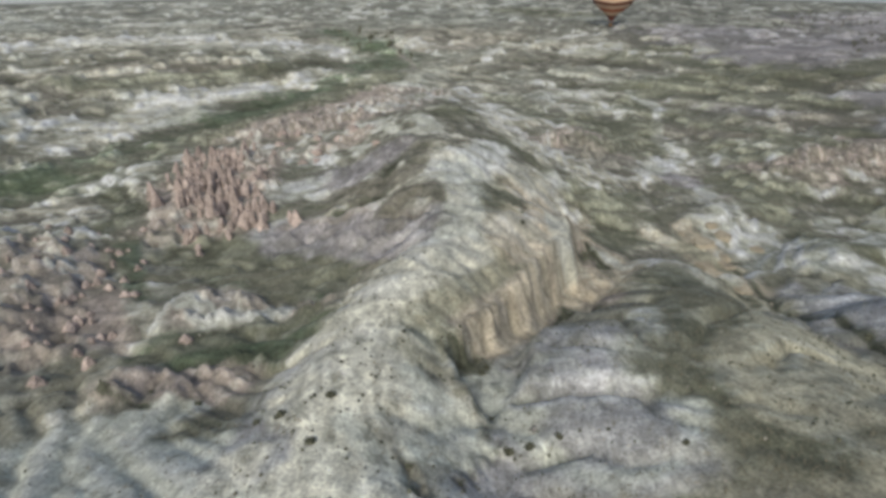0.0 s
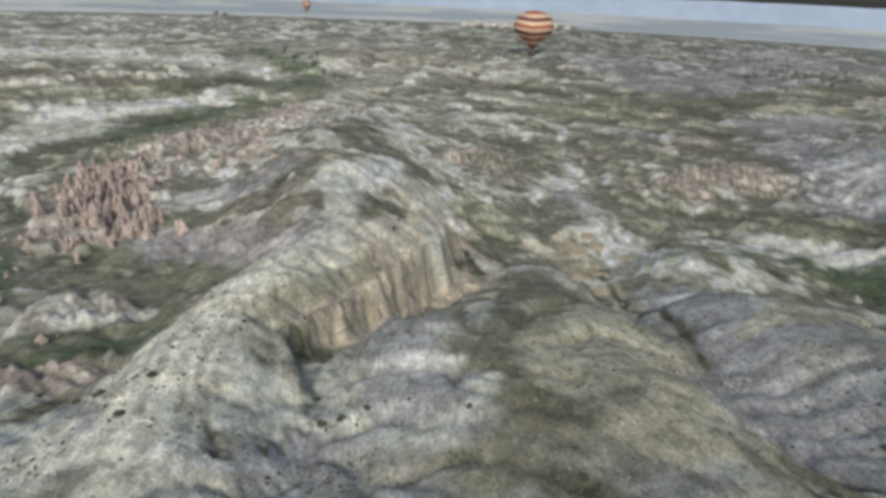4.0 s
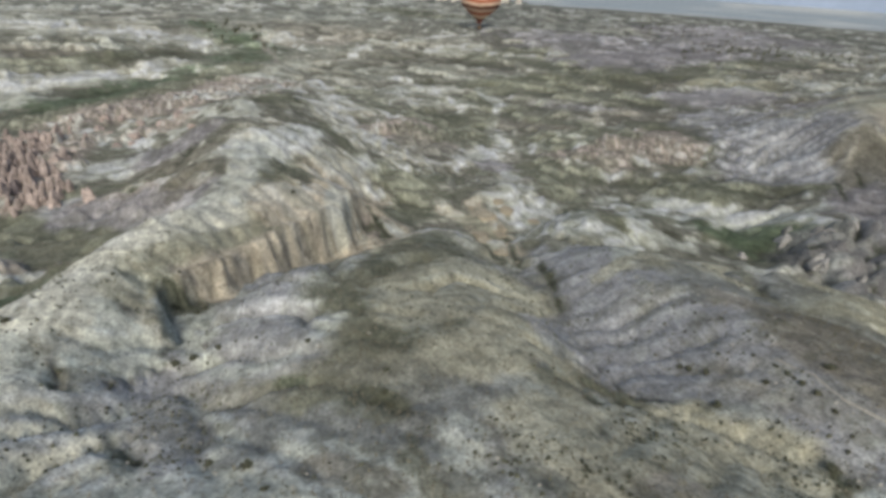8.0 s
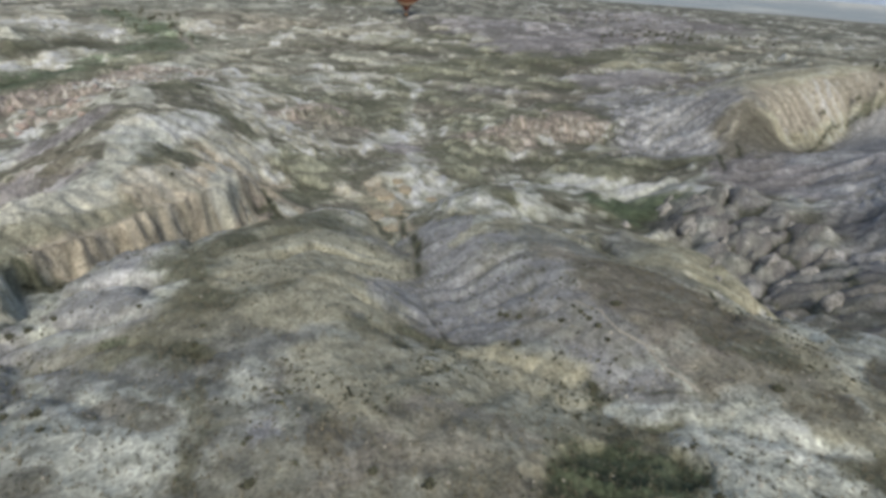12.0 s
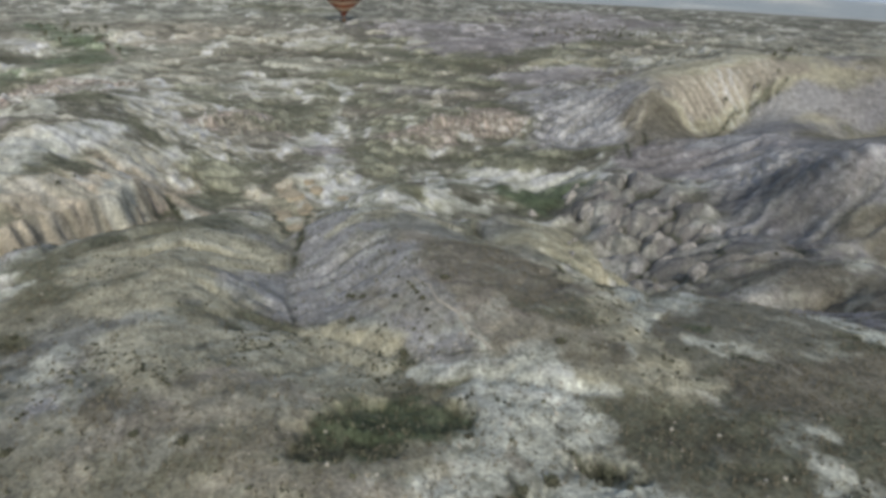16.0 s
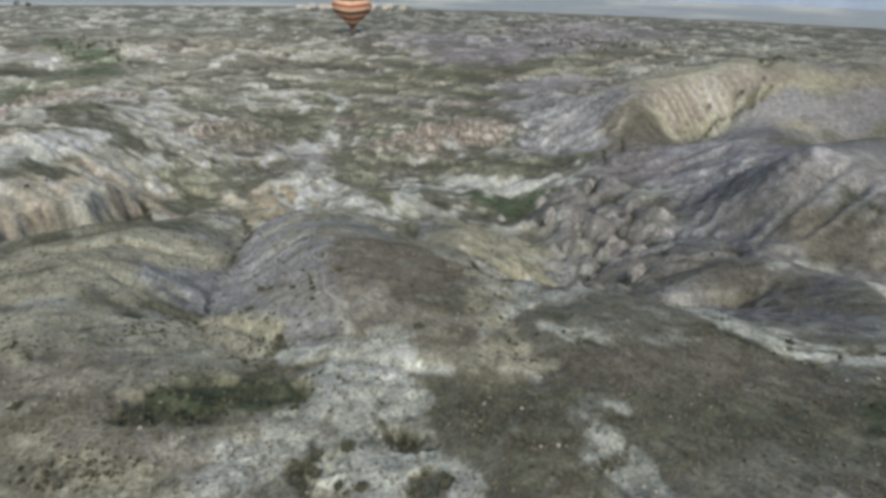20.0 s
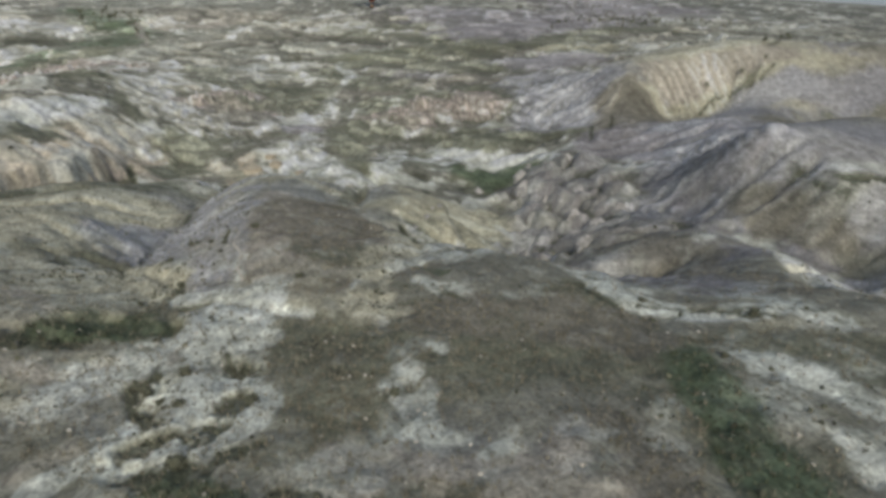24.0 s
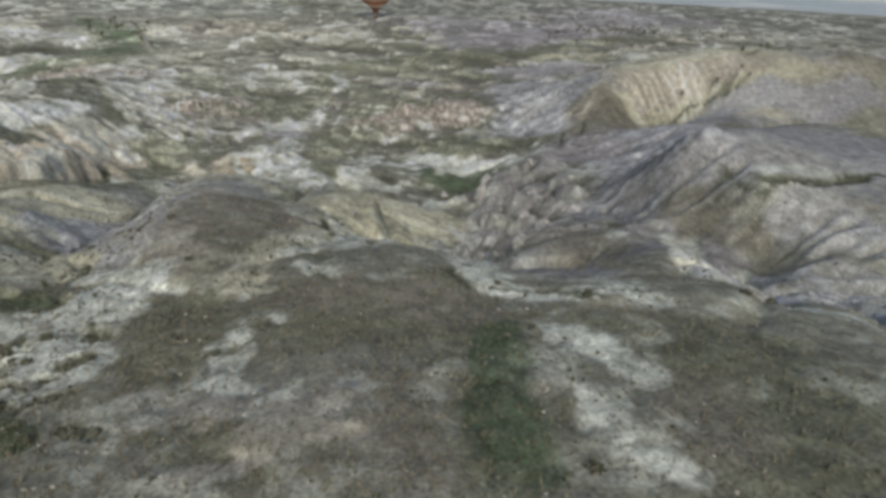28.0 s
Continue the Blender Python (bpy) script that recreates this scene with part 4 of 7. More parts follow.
# smaller marks with a sharper edge
MARKS_RIDGE_A = [
    ('pale', 2.78, [(3.9, 91.9), (-3.6, 76.3), (-7.8, 68.8), (-9.6, 60.6), (-8.8, 49.9), (-8.7, 41.7), (-7.4, 33), (-6.4, 27.3)]),
    ('pale', 2.23, [(5.6, 100.3), (1.1, 123.8), (-2.2, 156.2)]),
    ('chalk', 7.95, [(4.4, 137), (-0.4, 128.6)]),
    ('grey', 0.25, [(-7.4, 55.4), (-6, 46.2), (-5, 40.8)]),
    ('grey', 0.27, [(-5.8, 52.9), (-3.9, 42.5)]),
    ('pale', 0.35, [(-7.4, 47.8), (-5.1, 35.3)]),
    ('cream', 3.02, [(2.9, 65.4), (11.6, 79), (22.2, 100.5)]),
    ('yellow', 2.11, [(-3.3, 63.6), (3.1, 74.9), (11.7, 89.9)]),
    ('lilac', 3.47, [(-13.7, 61), (-14.2, 47.5), (-16.4, 38.4)]),
    # dark cleft by the dome, shade put into the colour
    ('scrub', 0.66, [(-3.4, 38.7), (-1.6, 34.6)]),
]
MARKS_RIDGE_B = [
    ('pale', 1.1, [(-2.7, 47.8), (1.5, 45.5)]),
    ('cream', 4.63, [(23.4, 103.1), (27.2, 102.5)]),
    ('pink', 2.66, [(31, 120.1), (26.5, 83.2)]),
    # dark of the cave painted on, then the cracks beside it
    ('scrub', 2.69, [(18.9, 93.3), (22.4, 90.8), (23, 81.6)]),
    ('brown', 0.55, [(19, 98.5), (18.3, 93.1)]),
    ('scrub', 1.6, [(26.5, 115), (32.4, 120.4), (33.3, 108.8)]),
    ('chalk', 2.39, [(35.8, 123.6), (39.7, 116.4)]),
    ('scrub', 1.54, [(-3, 61.4), (1.2, 60.1), (4.5, 63.1)]),
    ('scrub', 0.43, [(3.2, 55.9), (5.4, 48.6)]),
    ('scrub', 0.58, [(5.7, 44.4), (3.4, 40.7), (2.2, 37.1)]),
]
MARKS_RIDGE_C = [
    ('chalk', 2.26, [(-3, 49.6), (0.8, 47), (2.6, 43)]),
    # brown laid over the dome's hollow for its shade
    ('brown', 0.93, [(-3.6, 38.8), (-1.4, 34.8)]),
    ('lilac', 3.17, [(11, 55.5), (14.2, 43.6), (17.5, 38.1)]),
    ('chalk', 2.24, [(26.3, 67.1), (26.4, 57.4)]),
    ('olive', 4.1, [(38.8, 90.8), (30.3, 53.4), (28.7, 42)]),
    ('yellow', 3.17, [(39.6, 59.2), (49.7, 55.7), (46.4, 37.9)]),
    ('lilac', 4.35, [(69.8, 90.6), (60.1, 60.8), (58.2, 44.4)]),
    ('chalk', 2.01, [(82.8, 119.3), (85.7, 104.1), (67, 61.5)]),
    ('olive', 3.75, [(86.8, 124.9), (95.9, 113.8)]),
]
MARKS_WEST_A = [
    ('olive', 9.37, [(-53.5, 119.8), (-39.2, 112.9), (-25.9, 98.9)]),
    ('chalk', 2.52, [(-54, 100.8), (-37, 81.2), (-26, 84.1)]),
    ('olive', 3.3, [(-40.4, 72.7), (-31.4, 77.3), (-22.3, 76.1)]),
    ('pink', 2.95, [(-37.5, 62), (-26.9, 58.8)]),
    ('mauve', 6.08, [(-35.4, 123.6), (-16.7, 112.1), (-2.6, 98.7)]),
    ('brown', 5.3, [(-27.8, 146.7), (-8.9, 135.2)]),
    ('chalk', 6.75, [(-41.9, 153.5), (-37.1, 160.8)]),
    ('olive', 12.26, [(-122, 210.7), (-100, 250.8), (-70.3, 316.4), (-34, 413.4)]),
    ('pale', 8.73, [(-145.6, 301.1), (-132.7, 350.1), (-86.6, 388.4)]),
    ('brown', 4.31, [(-4.8, 121.7), (-9.2, 117.2)]),
]
MARKS_VALLEY_A = [
    ('olive', 3.69, [(41.5, 159.7), (43, 147.5)]),
    ('brown', 7.43, [(51.8, 208.8), (55.4, 194)]),
    ('chalk', 2.55, [(54, 208.1), (65.2, 200.5), (81.8, 220.2)]),
    ('olive', 9.38, [(136.3, 244.5), (145.3, 219.1)]),
    ('olive', 5.41, [(71.1, 183.4), (100.8, 182)]),
    ('chalk', 3.21, [(82.3, 181.6), (82.9, 158.1)]),
    ('pink', 7.66, [(131.7, 205.3), (154.5, 206.6)]),
    ('olive', 4.73, [(143.3, 178.2), (152.7, 160.8)]),
    ('chalk', 3.35, [(129.1, 151.6), (137.3, 138.1), (138.9, 127)]),
]
MARKS_FLANK_A = [
    ('chalk', 4.21, [(5.7, 56), (15, 39.4)]),
    ('chalk', 2.24, [(22.7, 12.3), (26.5, 8.6)]),
    ('olive', 2.12, [(21.1, 29.1), (26.9, 26.1)]),
    ('scrub', 0.92, [(44.6, 40.8), (49.5, 37.6), (52.5, 32.1), (56.4, 23.8), (60.5, 15.3)]),
    ('sand', 1.74, [(48.3, 48.1), (51.7, 34.9)]),
    ('cream', 1.39, [(57.1, 126.7), (61.6, 108.5)]),
    ('scrub', 1.24, [(56.4, 120.8), (58.4, 97.1)]),
    ('cream', 1.28, [(62.8, 134.1), (66.5, 119.8)]),
    ('scrub', 0.78, [(66.2, 126.4), (57.8, 68.7)]),
    ('chalk', 3.86, [(79.2, 141.9), (83.4, 115.7), (93.2, 107.8)]),
]
MARKS_FLANK_B = [
    ('lilac', 3.52, [(62.2, 63), (56.8, 38.5)]),
    ('grey', 1.35, [(63.2, 46.3), (57.3, 30.5)]),
    ('lilac', 3.69, [(63.7, 27), (65.3, 12.4)]),
    ('brown', 7.56, [(76, 31), (74.8, 18.2), (74.7, 10.1)]),
    ('chalk', 0.27, [(67, 20), (66.8, 14.1), (66.9, 9.7)]),
    # the same shadow line under the path edge, painted dark
    ('scrub', 0.22, [(62.9, 12.7), (67.1, 9.3)]),
    ('chalk', 1.69, [(44.3, 17.8), (49.9, 25.9), (52.6, 22.7)]),
    ('sand', 1.06, [(54.1, 20.1), (58.4, 14)]),
    ('straw', 3.22, [(43.7, 7.5), (48.7, 5.7), (51.7, 2.9)]),
    ('green', 2.2, [(56.1, 10.1), (56.5, 5.7), (53, 2)]),
]
MARKS_FLANK_C = [
    ('chalk', 0.58, [(61.1, 11), (66, 7.6)]),
    ('chalk', 2.29, [(65.9, 3.2), (68.3, -0.6)]),
    ('cream', 1.81, [(92.7, 46.9), (95.1, 40.1), (96.8, 33.1)]),
    ('olive', 0.89, [(89.7, 38.2), (94, 30.9)]),
    ('chalk', 1.36, [(98.4, 33.4), (79.1, 5.3), (77.4, -1.2)]),
]
MARKS_VALLEY_B = [
    ('olive', 8.03, [(102.2, 205.3), (94.4, 157.8)]),
    ('olive', 5.35, [(140.6, 155.4), (156.2, 151.9)]),
    ('green', 6.27, [(136.9, 125.3), (143.8, 113.5)]),
    ('olive', 3.61, [(109, 130.8), (121.2, 132.4)]),
    ('chalk', 3.42, [(114, 161.7), (99.9, 117.2)]),
    ('chalk', 2.8, [(136, 141.5), (152.4, 129.4)]),
    ('chalk', 1.67, [(86.6, 116.1), (100.7, 110.4)]),
    ('pink', 12.78, [(134.7, 205.4), (153.8, 203)]),
    ('lilac', 9.9, [(194, 204.6), (176.6, 153.4)]),
    ('brown', 9.84, [(196.1, 156.1), (201.8, 144.1)]),
]
MARKS_VALLEY_C = [
    ('mauve', 11.32, [(171.4, 124.9), (178.4, 112.2)]),
    ('cream', 7.88, [(16.2, 101.4), (25.7, 107.5)]),
    ('chalk', 4.13, [(1.8, 88.7), (4.2, 104.9), (4.5, 142.4)]),
    ('brown', 8.82, [(51.7, 225.5), (61.4, 211.3)]),
    ('olive', 6.25, [(41.5, 135.9), (45.1, 147.3)]),
    ('chalk', 2.54, [(115.3, 326.1), (97, 269.8), (95.8, 234.9)]),
    ('chalk', 2.58, [(68, 195.7), (92, 229.1)]),
    ('chalk', 4.39, [(116.9, 325.9), (115.6, 380.9)]),
    ('olive', 8.97, [(84.3, 275.1), (98.9, 291.8)]),
    ('olive', 7.65, [(118.3, 296.1), (139.4, 254.9)]),
]
MARKS_FIELD_A = [
    ('slate', 9.49, [(179.1, 88.2), (158.4, 50.7)]),
]
MARKS_NEAR_A = [
    ('chalk', 2, [(55.4, -9.3), (60.7, -4), (63.4, -0), (67.1, 5.2), (70.8, 7.1)]),
    ('chalk', 1.92, [(65, -7), (68.1, -12.9)]),
    ('chalk', 1.43, [(68.4, -3.8), (69.7, -3.3)]),
    ('chalk', 0.94, [(60.7, -15.1), (58, -17.6)]),
    ('scrub', 0.89, [(67.1, -6.1), (67.9, -6.6)]),
    ('scrub', 0.42, [(61.6, -7.1), (63.7, -13.8)]),
    ('scrub', 0.78, [(62.7, -14.7), (61.6, -16.8)]),
    ('scrub', 0.81, [(65.6, -19.1), (66.2, -19.8)]),
    ('grey', 1.29, [(58.8, -9.8), (59.9, -12.1)]),
    ('scrub', 2.57, [(52, 1.3), (56.2, 3.5), (60.7, 2.4)]),
]
MARKS_NEAR_B = [
    ('olive', 3.53, [(54.2, 6.6), (59.6, 9)]),
    ('sand', 2.36, [(48.1, 20.6), (53.1, 19.5), (58.2, 16.5)]),
    ('scrub', 0.86, [(46.1, 25.6), (51, 28.1), (58.1, 20.6)]),
    ('olive', 3.87, [(46.1, 36.5), (50.2, 31.7)]),
    ('lilac', 7.44, [(56.6, 37.9), (64.4, 31.1)]),
    ('straw', 8.06, [(70.3, 24), (75, 15.6)]),
    ('sand', 1.89, [(62.3, 59.5), (72, 64.1), (80.2, 52.8)]),
    ('olive', 4.21, [(76.9, 15.5), (78.5, 13.2)]),
    ('sand', 1.64, [(78.8, 7.1), (82.6, 16)]),
    ('sand', 0.8, [(78, -2.4), (80.7, 1.8)]),
]
MARKS_NEAR_C = [
    ('yellow', 3.78, [(91.1, 43.9), (96.6, 39.4), (101.7, 36.9)]),
    ('scrub', 0.65, [(89.5, 36.3), (91.8, 31.1)]),
    ('chalk', 1.08, [(119.2, 74.9), (121.3, 62.8), (101.2, 6.1), (101, -5), (104.4, -7.6)]),
    ('chalk', 1.29, [(104.8, -9.2), (111.5, -12.1), (113.4, -15.1)]),
    ('scrub', 0.58, [(98.8, 1.6), (99.9, -5.9)]),
    ('scrub', 0.42, [(106.9, -8.7), (109.8, -12.7)]),
    ('brown', 6.91, [(126, 54.4), (123.3, 22.8), (117.8, -1.3)]),
    ('chalk', 1.13, [(151.2, 30.2), (133.6, 9), (151.6, 16.4)]),
    ('slate', 8.89, [(150.6, 57.9), (157, 53.9)]),
    ('brown', 3.41, [(154.9, 39.7), (156.6, 27.2)]),
]
MARKS_NEAR_D = [
    ('mauve', 4.75, [(191.7, 98.9), (159.9, 52.6)]),
    ('scrub', 0.59, [(160.7, 38.1), (161.7, 27.2)]),
    ('brown', 4.02, [(84.9, -4.3), (94, -6.7), (97.1, -10.5)]),
    ('green', 1.69, [(98.8, -17), (96.6, -22.4), (94.8, -27.2)]),
    ('chalk', 1.14, [(102.9, -17.6), (104.5, -21.1), (105.2, -24.1)]),
    ('chalk', 0.96, [(100.9, -27.3), (99.6, -29.8)]),
    ('chalk', 0.77, [(79, -13), (79.5, -13.3)]),
    ('chalk', 0.83, [(78.5, -19.4), (78.9, -19.9)]),
]
MARKS_NEAR_E = [
    ('chalk', 1.12, [(103.1, -18.8), (104.6, -24.2), (105.6, -25.9)]),
    ('chalk', 0.99, [(101, -28.6), (100.4, -31.6), (101.9, -34.4)]),
    ('chalk', 0.81, [(78.5, -16.1), (79.2, -20.6)]),
    ('green', 1.54, [(96.8, -19.2), (94.2, -30.9)]),
    ('chalk', 1.35, [(101.1, -0.3), (104.1, -6.9)]),
    ('chalk', 0.96, [(108.3, -8.9), (113.9, -14.6)]),
    ('scrub', 0.3, [(101.8, -5.5), (107.1, -9.1)]),
    ('chalk', 1.38, [(148, 32.6), (148.7, 25.3), (133.6, 2)]),
    ('lilac', 4.35, [(152.8, 4.3), (156.6, 2.8)]),
    ('chalk', 1.22, [(127.2, -16.2), (129.8, -20.6)]),
]
MARKS_NEAR_F = [
    ('scrub', 0.98, [(163.8, 28.3), (189.6, 31)]),
    ('lilac', 5.02, [(164.9, 22.8), (166.1, 9.4)]),
    # a hole below the scarp, its darkness painted on
    ('scrub', 1.89, [(137.8, 35.8), (144.2, 44)]),
]
MARKS_NEAR_G = [
    ('lilac', 4.98, [(5.4, 36.4), (11.3, 28)]),
    ('pale', 0.96, [(-3.2, 30.7), (0.6, 24.7), (7.8, 20)]),
    ('scrub', 1.72, [(5.6, 26.8), (7.8, 24.2)]),
    ('olive', 4.67, [(26.5, 50.2), (32, 64.8)]),
    ('yellow', 2.01, [(39.7, 60.1), (42.3, 40.4), (45.1, 29.8)]),
    ('scrub', 1.21, [(27.5, 25.4), (28.5, 24.3)]),
    ('scrub', 0.43, [(54.3, 61.7), (52.9, 44.4), (53, 32.5)]),
    ('scrub', 0.43, [(52.5, 30.3), (55.5, 26.3)]),
    ('chalk', 1.26, [(15.5, 40.1), (16.9, 38)]),
    ('chalk', 1.97, [(48.8, 24.7), (53.6, 24.9)]),
]
MARKS_NEAR_H = [
    ('sand', 1.28, [(55.9, 19.1), (58, 14.7)]),
]
MARKS_BLUFF_A = [
    ('straw', 7.98, [(217.4, 167.4), (247.4, 172.4), (274.8, 174.9)]),
    ('straw', 3.24, [(215.6, 157.3), (234.6, 165.1)]),
    ('yellow', 1.47, [(216.7, 153.4), (221.7, 156.2)]),
    ('lilac', 8.08, [(195.4, 118.4), (253.2, 152.6), (270, 154.6)]),
    ('scrub', 0.83, [(201.6, 134.5), (239.3, 159.6), (260.2, 160.7), (269.3, 165.6)]),
    ('brown', 6.2, [(196.4, 158.7), (199.6, 147.5)]),
    ('mauve', 6.02, [(180.1, 131.5), (180.4, 111.4)]),
    ('slate', 8.88, [(182.4, 98.9), (182.3, 83.7)]),
    ('olive', 4.89, [(130.1, 169.7), (142.8, 151.6)]),
    ('chalk', 2.23, [(106.7, 156.9), (117.8, 139.7)]),
]
MARKS_BLUFF_B = [
    ('chalk', 1.57, [(105.5, 116.2), (123.9, 119.8)]),
    ('olive', 1.79, [(86.1, 61.9), (81.7, 46.8)]),
    ('olive', 13.79, [(127.5, 365.5), (172.3, 361.9)]),
    ('olive', 5.98, [(63.1, 228.3), (83.2, 235.3)]),
    ('brown', 3.25, [(113.7, 200.9), (124.7, 191.4)]),
    ('olive', 3.68, [(159, 156.8), (172.9, 144.6)]),
]
MARKS_CREST_A = [
    ('pale', 1.32, [(1.9, 89.2), (-3.5, 76.5), (-6.8, 67.7), (-8.1, 56.4), (-7.7, 47.4), (-7.1, 40.7), (-5.9, 32.8)]),
    ('pale', 1.24, [(-11, 40.4), (-11.1, 32.7)]),
    ('chalk', 4.68, [(-36.5, 42), (-24.9, 41.4)]),
    ('grey', 0.24, [(-5.7, 54.1), (-4.7, 45), (-4, 38.9)]),
    ('grey', 0.26, [(-7.6, 62.1), (-6.2, 51.5)]),
    ('olive', 1.32, [(-2.9, 60), (1.1, 59.6), (4.7, 61.7)]),
    ('chalk', 1.93, [(-1.3, 45.4), (0.9, 43.4)]),
    # hollow's shade painted once more, in brown
    ('brown', 0.85, [(-3.3, 37.9), (-1.5, 35)]),
    ('cream', 2.56, [(5.8, 69.3), (16.7, 87.2)]),
    ('yellow', 1.65, [(-1.7, 64.1), (6.4, 79.6), (14.9, 91.4)]),
]
MARKS_CREST_B = [
    ('lilac', 4.66, [(13.4, 54.5), (16.4, 43.3)]),
]
MARKS_CREST_C = [
    ('pale', 5.33, [(-12, 47.2), (-10.8, 61.2), (-4.2, 70.3), (3.1, 85.3)]),
    ('pale', 1.98, [(-6.5, 37.4), (-5.4, 47.1)]),
    ('chalk', 2.51, [(-2, 40), (2.7, 42.5)]),
    ('pale', 1.04, [(-2.4, 27.8), (0.9, 22.4)]),
    ('yellow', 1.78, [(-3.7, 62.6), (2.1, 72.3), (11.9, 88.3)]),
    ('cream', 2.18, [(4.3, 67.1), (12.5, 79.7), (23.8, 102.3)]),
]
MARKS_GREEN_A = [
    ('green', 3.22, [(53.8, 4.2), (56.2, 3.2)]),
    ('scrub', 1.55, [(53.2, 0.5), (55.4, -0.6)]),
    ('sand', 1.98, [(53.3, 20.3), (58.4, 14)]),
    ('chalk', 1.06, [(61.2, 10.5), (64.6, 6.7)]),
    ('chalk', 1.37, [(64, -7.5), (66.7, -10.5)]),
    ('scrub', 0.47, [(67.4, -6.1), (68.5, -7.6)]),
    ('scrub', 0.33, [(61.9, -5.4), (62.1, -8.1)]),
]
MARKS_FLANK_D = [
    ('sand', 7.38, [(41.6, 16.9), (51.1, 12.1)]),
    ('sand', 5.24, [(36.8, 31.4), (43, 35.6)]),
    ('sand', 1.87, [(48.2, -5.7), (52.9, -8.4)]),
    ('cream', 4.68, [(12.7, 93.1), (20.8, 107.2), (26, 138.8)]),
    ('chalk', 5.22, [(6.5, 139.3), (15.5, 172.9)]),
    ('sand', 5.28, [(33.7, 43.4), (44.1, 58.9)]),
    ('sand', 3.58, [(48.5, 13.6), (53.4, 22.7), (58.9, 17.2)]),
    ('chalk', 2.11, [(64.5, -9.5), (68.5, -14.5)]),
    ('scrub', 0.55, [(61.9, -6), (63.1, -10)]),
    ('scrub', 0.59, [(67.2, -5.8), (67.8, -6.8)]),
]
MARKS_FLANK_E = [
    ('chalk', 0.7, [(79, -12.9), (79.5, -13.6)]),
]
MARKS_FOOT_A = [
    ('chalk', 3.24, [(6.6, 34.2), (12.2, 24.2)]),
    ('pale', 2.27, [(-2.1, 29.1), (4.8, 22)]),
    ('chalk', 2.15, [(12.3, 17.9), (15.4, 16.7)]),
    ('chalk', 1.44, [(-8.4, 41.6), (-4.3, 36.3)]),
    ('straw', 1.73, [(22.1, 17.6), (26.6, 13.9)]),
]
MARKS_GROUND_A = [
    ('chalk', 2.34, [(63.8, -7.8), (67.2, -11.1)]),
    ('chalk', 1.63, [(62, -15.9), (64.8, -14.5)]),
    ('scrub', 1.04, [(62.4, -11), (62.8, -7.1)]),
    ('scrub', 1.2, [(62.8, -15.5), (64, -15.2)]),
    ('scrub', 0.58, [(62.9, -21.4), (65.7, -21.3)]),
    ('chalk', 0.64, [(78.9, -19.5), (80.3, -14.4)]),
    ('chalk', 0.71, [(81.5, -22.9), (82.5, -22.6)]),
    ('chalk', 1.27, [(102.2, -19.4), (104.6, -22.2), (105, -26.4)]),
    ('chalk', 1.07, [(100.9, -28.4), (100.3, -30.5)]),
    ('chalk', 0.7, [(101, -32), (101.3, -33.8)]),
]
MARKS_GROUND_B = [
    ('scrub', 0.29, [(101.5, -8.3), (105.7, -8.5), (114, -13)]),
    ('yellow', 3.27, [(90.8, 38.7), (96.6, 35.8), (101.6, 37.4)]),
    ('scrub', 0.62, [(88.2, 32.7), (90.1, 19.2)]),
    ('sand', 1.54, [(79.3, 8.4), (83.5, 15.6), (86.1, 16.1)]),
    ('sand', 1.24, [(77, -0.1), (80.3, 5.6)]),
    ('green', 3.19, [(55.7, 3.1), (60, 1.6)]),
]
MARKS_WEST_B = [
    ('sand', 8.89, [(38.8, 53.4), (46.7, 58.2)]),
    ('chalk', 2.51, [(23.7, 103.7), (23.4, 139.7)]),
    ('sand', 3.71, [(52.9, 21), (58.4, 17.3)]),
    ('cream', 7.26, [(22.8, 136.1), (29, 144.1)]),
    ('lilac', 8.13, [(53, 43.8), (58.8, 49.1)]),
    ('chalk', 2.51, [(63.8, -8.4), (66.3, -3.1), (69.3, 4.7)]),
    ('scrub', 1.03, [(66.6, -5.9), (69, -8.3)]),
    ('scrub', 1.32, [(65.9, -15.9), (68, -12)]),
]
MARKS_TERRACE_A = [
    ('mauve', 5.01, [(118.1, 27.8), (112.1, -1.2)]),
    ('mauve', 3.17, [(153, 55.7), (158, 50.3)]),
    ('brown', 1.99, [(154.9, 34.1), (157.4, 25.6)]),
]
MARKS_EDGE_A = [
    ('sand', 1.29, [(76.9, -2.7), (79.5, 3.8), (83.2, 15.5)]),
    ('sand', 1.08, [(79.1, 0.2), (80.9, -2.1)]),
    ('chalk', 0.86, [(82.4, 9.3), (86.6, 12.2)]),
    ('scrub', 0.53, [(84.8, 2.8), (87.1, -1.5)]),
]
MARKS_SPUR_A = [
    ('lilac', 2.28, [(65.9, 55.1), (65, 31.9)]),
    ('chalk', 3.89, [(76.1, 135.1), (87.4, 114.4)]),
    ('chalk', 0.36, [(67.3, 10.3), (66.4, 16.5)]),
    ('chalk', 1.66, [(66.8, 6.7), (66.2, -1.9), (65.5, -6.3)]),
    ('scrub', 0.44, [(66.9, -4.6), (67.2, -6.2)]),
    ('olive', 1.93, [(74.9, -2.7), (76.5, -6.4)]),
    ('sand', 1.55, [(47.8, 24.5), (54.6, 25.9), (58.1, 19)]),
    ('chalk', 0.78, [(60.9, 11.1), (65, 8.3)]),
    ('scrub', 0.4, [(60.3, 7.6), (64.5, 7.2)]),
]
